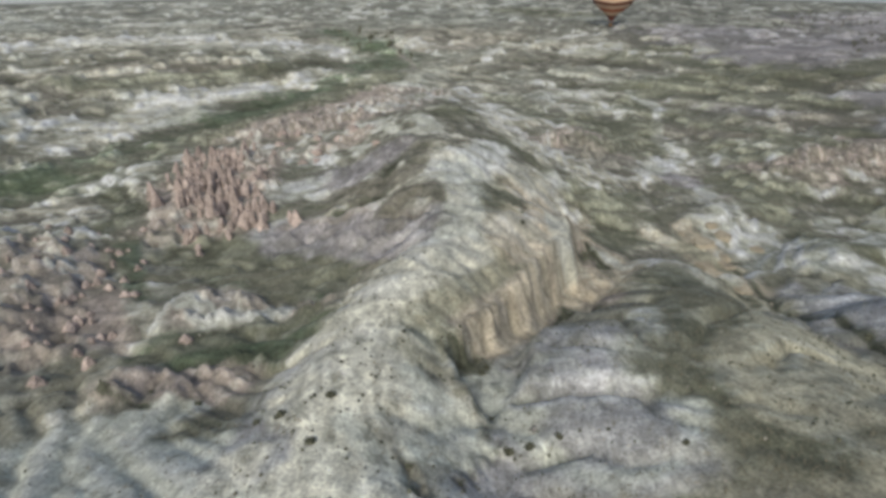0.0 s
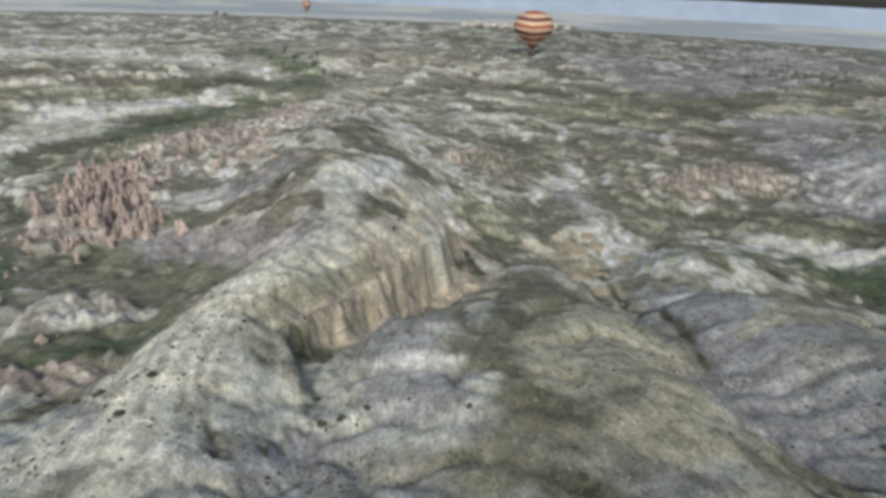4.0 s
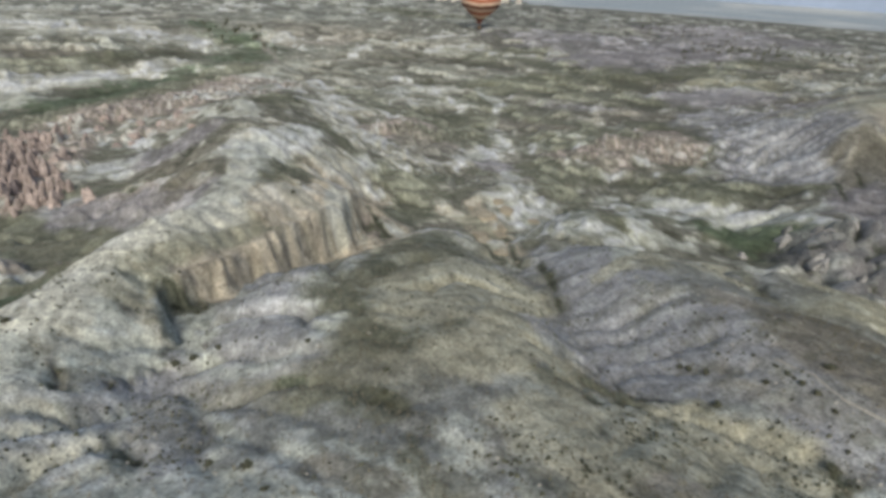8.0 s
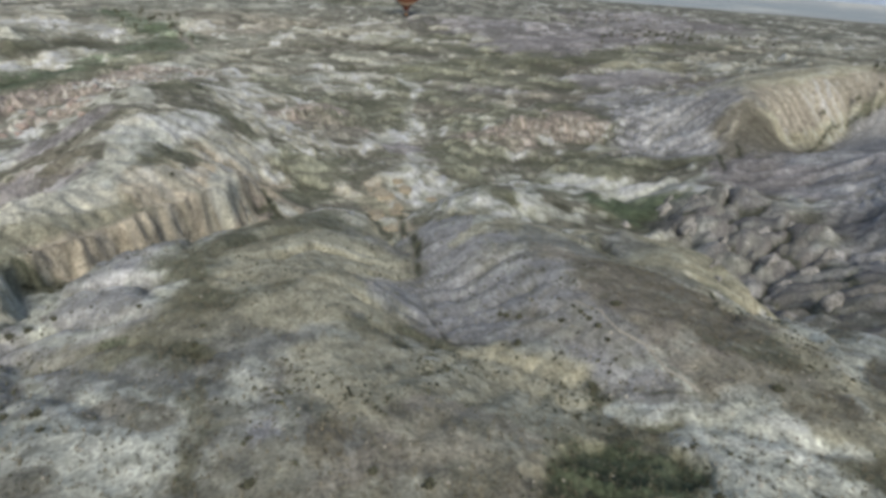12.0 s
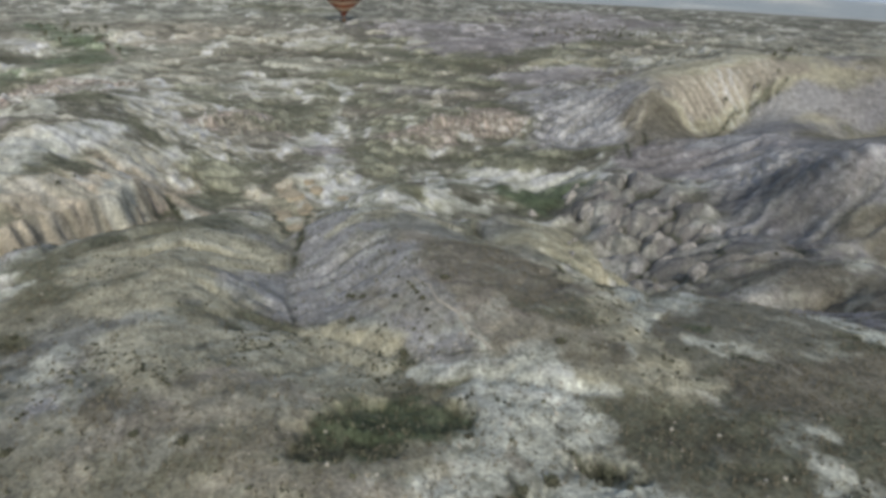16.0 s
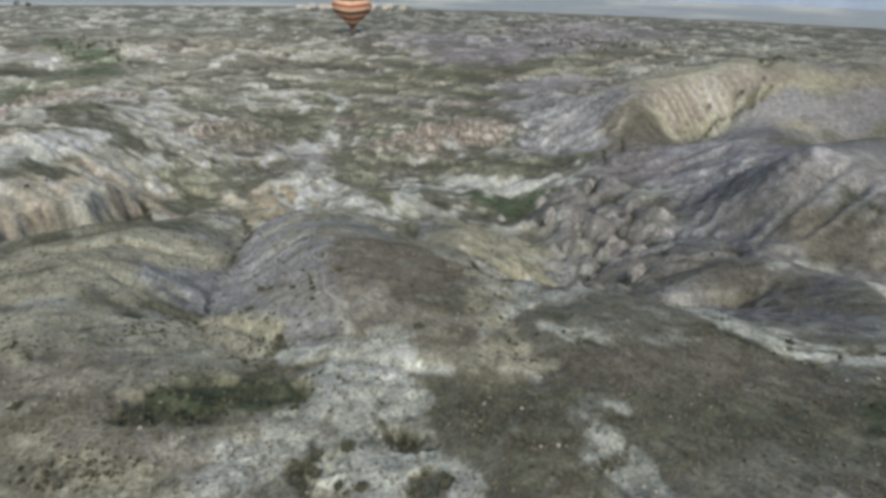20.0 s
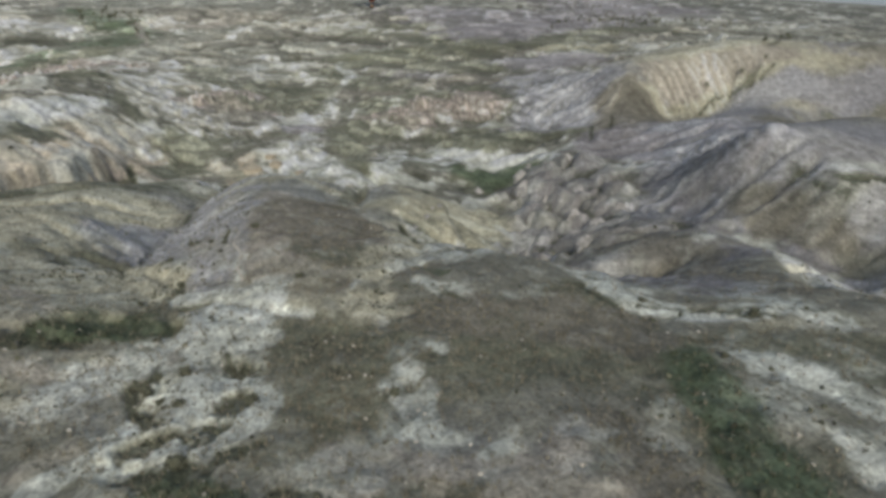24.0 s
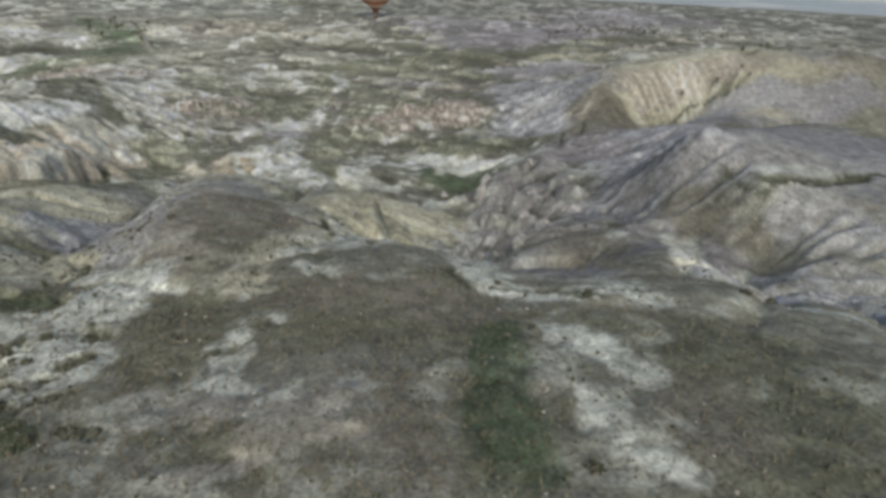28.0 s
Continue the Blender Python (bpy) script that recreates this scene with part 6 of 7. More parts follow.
def carve_rills():
    """Lets water run over the landforms and cut them. Returns the cut, the flow (log of the drained area) and the bulge."""
    gx, gy = np.meshgrid(GRID_X + np.arange(GRID_W), GRID_Y + np.arange(GRID_H))
    x, y = gx.ravel().astype(float), gy.ravel().astype(float)
    r = np.hypot(x - 40, y + 40)
    e, show = erosion(x, y)
    start = plain_height(x, y) + 0.8 * fbm(x, y, 11, 4, 501, 0.6) + show * e * 2.1
    for kind, half, near, k in strokes_at(x, y):
        if kind == "scrub":
            start[near] -= 0.6 * k
    z = start.copy()
    w, n = GRID_W, GRID_W * GRID_H
    steps = [(-1, -1), (0, -1), (1, -1), (-1, 0), (1, 0), (-1, 1), (0, 1), (1, 1)]
    area = None
    for _ in range(5):
        grid = z.reshape(GRID_H, w)
        padded = np.pad(grid, 1, constant_values=1e6)
        drops = np.stack([(grid - padded[1 + dy:1 + dy + GRID_H, 1 + dx:1 + dx + w]) / math.hypot(dx, dy) for dx, dy in steps])
        best = drops.argmax(0).ravel()
        down = np.array([dy * w + dx for dx, dy in steps])[best] + np.arange(n)
        down[drops.max(0).ravel() <= 0] = -1
        order = np.argsort(-z).tolist()
        to, drained = down.tolist(), [1.0] * n
        for i in order:
            if to[i] >= 0:
                drained[to[i]] += drained[i]
        area = np.array(drained)
        cut = (0.2 * np.maximum(np.minimum(area, 1500) - 14, 0) ** 0.42).tolist()
        h = z.tolist()
        for i in reversed(order):
            t = to[i]
            if t >= 0:
                h[i] = (h[i] + cut[i] * h[t]) / (1 + cut[i])
        z = np.maximum(np.array(h), start - 3.2)
        g = np.pad(z.reshape(GRID_H, w), 1, mode="edge")
        z = (z.reshape(GRID_H, w) * 0.7 + 0.075 * (g[:-2, 1:-1] + g[2:, 1:-1] + g[1:-1, :-2] + g[1:-1, 2:])).ravel()
    change = (z - start).reshape(GRID_H, w)
    g = np.pad(z.reshape(GRID_H, w), 2, mode="edge")
    bulge = z.reshape(GRID_H, w) - (g[:-4, 2:-2] + g[4:, 2:-2] + g[2:-2, :-4] + g[2:-2, 4:]) / 4
    edge = np.minimum(np.minimum(gx - GRID_X, GRID_X + GRID_W - 1 - gx), np.minimum(gy - GRID_Y, GRID_Y + GRID_H - 1 - gy))
    fade = smooth(4, 40, edge)
    fine, steep = swept(z.reshape(GRID_H, w), 1.0, 7, 881)
    broad, steep = swept(z.reshape(GRID_H, w)[::3, ::3], 3.0, 5, 883)
    broad = np.kron(broad, np.ones((3, 3)))[:GRID_H, :w]
    for _ in range(2):
        p = np.pad(broad, 1, mode="edge")
        broad = (p[1:-1, 1:-1] + p[:-2, 1:-1] + p[2:, 1:-1] + p[1:-1, :-2] + p[1:-1, 2:]) / 5
    pitch = np.kron(np.clip(steep / 0.45, 0, 1), np.ones((3, 3)))[:GRID_H, :w]
    return change * fade, np.log(area).reshape(GRID_H, w) * fade, bulge * fade, fine * fade, broad * fade, pitch * fade


def far_streaks():
    """Wash streaks over the country behind the valley, on a five-metre grid."""
    gx, gy = np.meshgrid(FAR_X + 5.0 * np.arange(FAR_W), FAR_Y + 5.0 * np.arange(FAR_H))
    x, y = gx.ravel(), gy.ravel()
    e, show = worn(x, y)
    return swept((plain_height(x, y) + 3.5 * e).reshape(FAR_H, FAR_W), 5.0, 6, 885)[0]


FAR_X, FAR_Y, FAR_W, FAR_H = -700, -40, 320, 260


def on_far_grid(field, x, y):
    fx, fy = np.clip((x - FAR_X) / 5, 0, FAR_W - 1.001), np.clip((y - FAR_Y) / 5, 0, FAR_H - 1.001)
    ix, iy = fx.astype(int), fy.astype(int)
    u, v = fx - ix, fy - iy
    return (field[iy, ix] * (1 - u) + field[iy, ix + 1] * u) * (1 - v) + (field[iy + 1, ix] * (1 - u) + field[iy + 1, ix + 1] * u) * v


def on_grid(field, x, y):
    fx, fy = np.clip(x - GRID_X, 0, GRID_W - 1.001), np.clip(y - GRID_Y, 0, GRID_H - 1.001)
    ix, iy = fx.astype(int), fy.astype(int)
    u, v = fx - ix, fy - iy
    return (field[iy, ix] * (1 - u) + field[iy, ix + 1] * u) * (1 - v) + (field[iy + 1, ix] * (1 - u) + field[iy + 1, ix + 1] * u) * v


RILL_CUT, RILL_FLOW, RILL_BULGE, WASH_FINE, WASH_BROAD, PITCH = carve_rills()
FAR_WASH = far_streaks()


# steep faces: half-width, and along each one x, y, the height of its foot and of its brow
FACES = [
    (8, [(2, 58, 4.2, 9.4), (8, 74, 0, 6.6), (17, 90, -6, 4.6), (24, 101, -8.6, 3.6), (30, 114, -10.4, 1)]),
    (5, [(94, 56, 3, 9), (99, 45, 5, 10.5), (101, 36, 6, 10.4)]),
]


def on_face(x, y):
    """How far a place belongs to a steep face."""
    out = np.zeros(len(x))
    for half, line in FACES:
        out = np.maximum(out, smooth(1.5, 0.8, stroke_reach(x, y, half, [p[:2] for p in line])))
    return out


def wash(x, y):
    return kept("wash", streaks, x, y)


def streaks(x, y):
    """Streaks down the slopes (-1 to 1) and how steep the ground is (0 to 1)."""
    r = np.hypot(x - 40, y + 40)
    k = smooth(240, 330, r)
    near = 0.65 * on_grid(WASH_FINE, x, y) + 0.6 * on_grid(WASH_BROAD, x, y)
    return (near * (1 - k) + k * on_far_grid(FAR_WASH, x, y)) * (1 - 0.65 * on_face(x, y)), on_grid(PITCH, x, y) * (1 - k) + 0.8 * k


def cells(x, y, size, seed):
    """Distances to the nearest and the second nearest of strewn points, in units of their spacing."""
    x, y = x / size, y / size
    ix, iy = np.floor(x), np.floor(y)
    one, two = np.full(len(x), 9.0), np.full(len(x), 9.0)
    for ox in (-1, 0, 1):
        for oy in (-1, 0, 1):
            cx, cy = ix + ox, iy + oy
            d = np.hypot(cx + 0.1 + 0.8 * hashed(cx, cy, seed) - x, cy + 0.1 + 0.8 * hashed(cx, cy, seed + 7) - y)
            two = np.minimum(two, np.maximum(one, d))
            one = np.minimum(one, d)
    return one, two


def blocks(x, y):
    return kept("blocks", block_field, x, y)


def block_field(x, y):
    """The ravine's rounded blocks: where they stand (0 to 1), their height and how far a place lies from a joint."""
    near, rise, joint = np.zeros(len(x)), np.zeros(len(x)), np.ones(len(x))
    here = np.flatnonzero((np.abs(x - 134) < 36) & (np.abs(y - 79) < 52))
    if len(here):
        x, y = x[here], y[here]
        wx, wy = x + 2.6 * fbm(x, y, 9, 3, 901), y + 2.6 * fbm(x, y, 9, 3, 905)
        near[here] = smooth(1.3, 0.7, stroke_reach(x, y, 13, RAVINE_LINE) + 0.5 * fbm(x, y, 16, 3, 909))
        one, two = cells(wx * 0.95 + wy * 0.2, wy * 0.7 - wx * 0.2, 8.5, 911)
        third, fourth = cells(wx * 0.6 - wy * 0.5, wy * 0.9 + wx * 0.4, 4.2, 917)
        joint[here] = two - one
        tall = 0.5 + 0.9 * smooth(-0.3, 0.4, fbm(x, y, 12, 2, 921))
        rise[here] = tall * (4.6 * np.sqrt(np.clip(two - one, 0, 0.6)) + 1.7 * np.sqrt(np.clip(fourth - third, 0, 0.5)) - 2.5)
    return near, rise, joint


def relief(x, y):
    """Small relief over the landforms: hummocks, rills, cliff flutes and cut gullies."""
    r = np.hypot(x - 40, y + 40)
    z = 0.42 * fbm(x, y, 8, 4, 11) + 0.12 * fbm(x, y, 1.6, 2, 15) + 0.8 * smooth(60, 200, r) * fbm(x, y, 24, 3, 21)
    e, show = erosion(x, y)
    z = z + show * e * (2.1 + 1.4 * smooth(230, 450, r)) * (1 - 0.55 * smooth(2.2, 0.6, stroke_reach(x, y, 45, RIDGE_AXIS)))
    z = z + on_grid(RILL_CUT, x, y) * (1 - 0.65 * gentle_ground(x, y))
    hump = smooth(1.4, 0.7, stroke_reach(x, y, 30, [(3, 105), (2, 170), (0, 220)]))
    z = z + hump * (0.9 * ridged(x, y, 8, 3, 91) + 0.5 * ridged(x, y, 3.2, 2, 93))
    near, rise, joint = blocks(x, y)
    z = z + near * rise
    streak, pitch = wash(x, y)
    z = z + streak * pitch * (0.1 + 0.32 * smooth(110, 170, r) + 0.7 * smooth(240, 340, r)) * (1 - 0.6 * near) * (1 - 0.6 * np.clip(gentle_ground(x, y), 0, 1))
    scarp = smooth(1.2, 0.3, stroke_reach(x, y, 9, [(158, 8), (157, 40), (160, 62), (166, 90)]))
    z = z + scarp * (0.9 * ridged(x * 0.5 + y * 0.9, y * 0.4 - x * 0.3, 12, 3, 77) - 0.7 * on_grid(RILL_CUT, x, y))
    broken = smooth(1.3, 0.6, stroke_reach(x, y, 15, [(148, 12), (150, 60), (164, 95)])) * (1 - plateau(x, y))
    z = z + broken * 0.7 * ridged(x + 0.4 * y, y * 0.7 - x * 0.4, 13, 4, 79)
    for rib in SCARP_RIBS:
        z = z + 1.2 * np.clip(1.2 - stroke_reach(x, y, 5.0, rib) - 0.25 * fbm(x, y, 4, 3, 83), 0, 1)
    flutes = smooth(1.2, 0.4, stroke_reach(x, y, 8, [(183, 122), (197, 146), (208, 164)]))
    z = z + flutes * 0.9 * ridged(x * 0.5 - 0.1 * y, y * 0.9, 7, 3, 87)
    cliff = smooth(1.3, 0.3, stroke_reach(x, y, 9, CLIFF_LINE))
    z = z + cliff * (1.2 * ridged(x * 0.3 + 0.15 * y, y - 0.3 * x, 8, 3, 81) + 0.35 * ridged(x, y, 3, 2, 85))
    for kind, half, near, k in strokes_at(x, y):
        if kind == "scrub":
            z[near] -= k * min(0.8, 0.4 * half)
        elif kind == "pink" and half > 4:
            z[near] += k * np.where(x[near] < 0, 1.0, 0.5) * (1.7 * ridged(x[near], y[near], 7, 3, 51) + 0.9 * ridged(x[near], y[near], 3, 2, 61))
    return z


def ground_height(x, y):
    x, y = np.atleast_1d(np.asarray(x, float)), np.atleast_1d(np.asarray(y, float))
    return kept("height", stepped_height, x, y)


def ledges(x, y, z):
    """Beds of harder tuff: how far up its ledge a place lies (0 to 1), the ledges' height and how well they show."""
    r = np.hypot(x - 40, y + 40)
    step = 2.1 + 2.0 * smooth(260, 600, r)
    q = (z + 1.5 * fbm(x, y, 34, 4, 601, 0.6) + 0.9 * fbm(x, y, 9, 3, 605, 0.6)) / step
    e, show = erosion(x, y)
    patch = smooth(-0.35, 0.1, fbm(x, y, 45, 3, 611))
    return q - np.floor(q), step, 0.95 * show * patch * (1 - np.clip(gentle_ground(x, y), 0, 1))


def steepened(x, y, z):
    """Gathers the fall of the steep faces between their foot and their brow."""
    for half, line in FACES:
        px, py = [p[0] for p in line], [p[1] for p in line]
        here = np.flatnonzero((x > min(px) - 2 * half) & (x < max(px) + 2 * half) & (y > min(py) - 2 * half) & (y < max(py) + 2 * half))
        if not len(here):
            continue
        a, b, h = x[here], y[here], z[here]
        best, low, high = np.full(len(here), 1e9), np.zeros(len(here)), np.zeros(len(here))
        for (ax, ay, al, ah), (bx, by, bl, bh) in zip(line, line[1:]):
            t = np.clip(((a - ax) * (bx - ax) + (b - ay) * (by - ay)) / ((bx - ax) ** 2 + (by - ay) ** 2), 0, 1)
            d = np.hypot(a - ax - t * (bx - ax), b - ay - t * (by - ay))
            close = d < best
            best, low, high = np.where(close, d, best), np.where(close, al + (bl - al) * t, low), np.where(close, ah + (bh - ah) * t, high)
        f = np.clip((h - low) / (high - low) + 0.12 * fbm(a, b, 5, 3, 931), 0, 1)
        k = smooth(1.35, 0.85, best / half) * 4 * np.clip(f * (1 - f), 0, 0.25)
        z = z.copy()
        z[here] = h + k * (high - low) * (smooth(0.3, 0.72, f) - f)
    return z


def stepped_height(x, y):
    z = kept("rough", lambda a, b: steepened(a, b, plain_height(a, b) + relief(a, b)), x, y)
    f, step, k = kept("ledges", lambda a, b: ledges(a, b, z), x, y)
    return z + k * step * (smooth(0.55, 0.95, f) - f)


def mixed(a, b, k):
    return a + (np.asarray(b) - a) * k[:, None]


def ground_tint(x, y):
    """Soil colour at each place, with distance haze and some shade painted in."""
    r = np.hypot(x - 40, y + 40)
    wide = fbm(x, y, 60, 4, 111, 0.6)
    col = np.tile(np.array([0.215, 0.208, 0.165]), (len(x), 1))
    col = mixed(col, SOILS["brown"], 0.7 * smooth(0.05, 0.35, wide))
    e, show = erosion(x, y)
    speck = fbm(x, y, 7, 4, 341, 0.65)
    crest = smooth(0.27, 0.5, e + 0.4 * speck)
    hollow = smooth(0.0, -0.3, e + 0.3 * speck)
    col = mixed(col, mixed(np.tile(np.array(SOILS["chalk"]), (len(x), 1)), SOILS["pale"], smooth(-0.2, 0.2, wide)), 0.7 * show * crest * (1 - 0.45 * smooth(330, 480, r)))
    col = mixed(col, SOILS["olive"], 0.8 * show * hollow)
    # haze painted in: ground beyond 600 m turns grey-green
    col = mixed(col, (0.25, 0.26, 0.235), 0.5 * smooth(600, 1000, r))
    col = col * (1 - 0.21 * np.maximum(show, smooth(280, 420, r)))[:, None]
    streak, pitch = wash(x, y)
    broken = 1 - 0.6 * smooth(120, 170, r) * smooth(0.35, -0.35, streak + 0.5 * speck)
    for kind, half, near, k in strokes_at(x, y):
        if kind in ("chalk", "pale"):
            k = k * broken[near]
        col[near] = mixed(col[near], SOILS[kind], (0.9 if half > 2.5 or kind == "scrub" else 0.8) * k)
    lush = smooth(0.15, 0.11, col[:, 1])
    bare = smooth(0.33, 0.45, col[:, 1])
    # crests made paler; hollows darkened, shading put into the colour
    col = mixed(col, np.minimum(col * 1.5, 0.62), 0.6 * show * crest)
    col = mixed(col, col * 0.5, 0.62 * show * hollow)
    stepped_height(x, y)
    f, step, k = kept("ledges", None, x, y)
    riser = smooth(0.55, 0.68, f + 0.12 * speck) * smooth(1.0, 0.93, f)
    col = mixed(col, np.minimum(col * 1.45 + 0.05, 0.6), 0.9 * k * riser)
    # shade under each riser painted as a darker band
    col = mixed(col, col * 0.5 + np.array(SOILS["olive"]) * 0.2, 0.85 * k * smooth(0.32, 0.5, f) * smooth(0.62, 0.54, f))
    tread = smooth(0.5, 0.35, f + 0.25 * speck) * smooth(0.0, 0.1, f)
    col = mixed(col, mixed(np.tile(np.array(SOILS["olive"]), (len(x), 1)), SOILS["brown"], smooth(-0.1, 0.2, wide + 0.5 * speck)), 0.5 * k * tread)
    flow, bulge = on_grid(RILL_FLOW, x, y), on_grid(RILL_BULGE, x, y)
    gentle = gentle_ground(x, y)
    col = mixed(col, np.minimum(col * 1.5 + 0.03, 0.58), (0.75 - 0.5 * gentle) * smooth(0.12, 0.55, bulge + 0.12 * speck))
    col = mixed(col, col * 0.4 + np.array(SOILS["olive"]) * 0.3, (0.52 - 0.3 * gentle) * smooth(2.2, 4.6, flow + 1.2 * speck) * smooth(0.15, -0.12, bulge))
    amount = (0.25 + 0.75 * pitch) * (0.25 + 0.75 * np.maximum(show, smooth(100, 160, r))) * (1 - 0.6 * plateau(x, y))
    col = mixed(col, np.minimum(col * 1.55 + 0.03, 0.62), 0.75 * amount * smooth(0.1, 0.75, streak + 0.15 * speck))
    col = mixed(col, col * 0.5 + np.array(SOILS["olive"]) * 0.2, 0.75 * amount * smooth(-0.1, -0.7, streak + 0.15 * speck))
    near, rise, joint = blocks(x, y)
    col = mixed(col, mixed(np.tile(np.array(SOILS["mauve"]), (len(x), 1)), SOILS["chalk"], 0.3 * smooth(-0.1, 0.35, speck + 0.3 * wide)), 0.75 * near)
    # crevice shade painted into the joints with the scrub colour
    col = mixed(col, SOILS["scrub"], 0.85 * near * smooth(0.16, 0.03, joint + 0.12 * speck))
    blot = fbm(x, y, 3.2, 4, 151, 0.65)
    close = smooth(230, 60, r)
    col = mixed(col, SOILS["olive"], 0.5 * smooth(0.12, 0.42, blot) * close * (1 - 0.75 * bare))
    col = mixed(col, SOILS["scrub"], 0.45 * bare * close * smooth(0.22, 0.42, fbm(x, y, 1.7, 3, 155, 0.6)))
    col = mixed(col, SOILS["chalk"], 0.34 * smooth(0.12, 0.4, fbm(x, y, 4.5, 4, 171, 0.65)) * close * (1 - bare) * (1 - 0.8 * lush))
    col = mixed(col, SOILS["yellow"], 0.4 * smooth(0.0, 0.4, fbm(x, y, 14, 4, 175, 0.6)) * close * (1 - bare) * (1 - 0.8 * lush))
    lines = ridged(x + 0.12 * y, 0.1 * y, 1.1, 2, 185) * smooth(1.3, 0.5, stroke_reach(x, y, 8, [(-12, 26), (-9, 45), (-6, 66)]))
    col = col * (1 + 0.36 * lines + close * 0.16 * on_grid(WASH_FINE, x, y) + 0.16 * fbm(x, y, 1.2, 3, 161, 0.7))[:, None]
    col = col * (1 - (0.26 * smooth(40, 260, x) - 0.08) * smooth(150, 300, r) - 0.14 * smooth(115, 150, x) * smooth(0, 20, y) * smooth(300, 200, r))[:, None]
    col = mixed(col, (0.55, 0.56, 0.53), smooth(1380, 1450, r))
    # outermost plain tinted bluish, haze put into its colour
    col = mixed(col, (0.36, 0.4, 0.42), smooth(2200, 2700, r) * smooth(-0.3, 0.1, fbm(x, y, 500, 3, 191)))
    return np.clip(col * np.array([0.95, 1.0, 1.022]), 0.012, 0.9)


def build_ground():
    fine = np.radians(np.arange(-54, 90.01, 0.15))
    rest = np.radians(np.arange(92, 305, 3.0))
    angles = np.concatenate([fine, rest])
    radii = np.concatenate([np.arange(0.6, 24, 0.6), 24 * 1.0064 ** np.arange(0, 773)])
    radii = np.append(radii, [3600, 4100, 4700])
    a, r = np.meshgrid(angles, radii)
    x, y = (40 + r * np.sin(a)).ravel(), (-40 + r * np.cos(a)).ravel()
    x, y = np.append(x, 40.0), np.append(y, -40.0)
    z = ground_height(x, y)
    na, nr = len(angles), len(radii)
    i, j = np.meshgrid(np.arange(nr - 1), np.arange(na), indexing="ij")
    j2 = (j + 1) % na
    quads = np.stack([i * na + j, i * na + j2, (i + 1) * na + j2, (i + 1) * na + j], -1).reshape(-1, 4)[:, ::-1]
    k = np.arange(na)
    tris = np.stack([np.full(na, nr * na), (k + 1) % na, k], -1)[:, ::-1]
    me = bpy.data.meshes.new("ground")
    me.vertices.add(len(x))
    me.vertices.foreach_set("co", np.stack([x, y, z], -1).ravel())
    loops = np.concatenate([quads.ravel(), tris.ravel()])
    starts = np.concatenate([np.arange(len(quads)) * 4, len(quads) * 4 + np.arange(len(tris)) * 3])
    me.loops.add(len(loops))
    me.loops.foreach_set("vertex_index", loops)
    me.polygons.add(len(starts))
    me.polygons.foreach_set("loop_start", starts)
    me.update(calc_edges=True)
    me.shade_smooth()
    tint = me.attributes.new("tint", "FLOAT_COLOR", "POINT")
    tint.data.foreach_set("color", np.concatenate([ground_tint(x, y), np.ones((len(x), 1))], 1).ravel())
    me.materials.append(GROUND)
    ob = new("ground", me)
    return tagged(ob, "pale eroded tuff badlands with dry grass and gullies", "ground", kind="structure")


ground = build_ground()

# ---- helpers for things ----


def mesh_of(bm, name, material):
    me = bpy.data.meshes.new(name)
    bm.to_mesh(me)
    bm.free()
    me.materials.append(material)
    return me


def part(name, bm, material, parent, label=""):
    ob = new(name, mesh_of(bm, name, material))
    ob.parent = parent
    return tagged(ob, label)


def height_at(points):
    p = np.asarray(points, float)
    return ground_height(p[:, 0], p[:, 1])


def lumpy(seed, rings, sides, profile, wobble, lean=0.0, flutes=0, smooth_faces=True):
    """A closed rocky form about the z axis: profile(k) gives (radius, height) from foot (0) to top (1)."""
    bm, rng = bmesh.new(), random.Random(seed)
    off = Vector((rng.uniform(0, 50), rng.uniform(0, 50), rng.uniform(0, 50)))
    rows = []
    for i in range(rings):
        rad, h = profile(i / (rings - 1))
        row = []
        for j in range(sides):
            a = 2 * math.pi * (j + 0.5 * (i % 2)) / sides
            d = Vector((math.cos(a), math.sin(a), 0))
            k = 1 + wobble * noise.noise(d * 1.3 + Vector((0, 0, h * 0.7)) + off) + 0.4 * wobble * noise.noise(d * 3.1 + Vector((0, 0, h * 1.9)) + off)
            k -= 0.3 * wobble * (1 - abs(2 * noise.noise(d * 2.2 + Vector((0, 0, h * 0.5)) + off * 2)))
            if flutes:
                k += 0.13 * math.sin(flutes * a + 3 * noise.noise(Vector((0, 0, h)) + off))
            row.append(bm.verts.new((d.x * rad * k + lean * h, d.y * rad * k, h + 0.12 * rad * noise.noise(d * 2 + off))))
        rows.append(row)
    for lo, hi in zip(rows, rows[1:]):
        for j in range(sides):
            bm.faces.new((lo[j], lo[(j + 1) % sides], hi[(j + 1) % sides], hi[j]))
    bm.faces.new(rows[-1])
    bm.faces.new(rows[0][::-1])
    for f in bm.faces:
        f.smooth = smooth_faces
    return bm


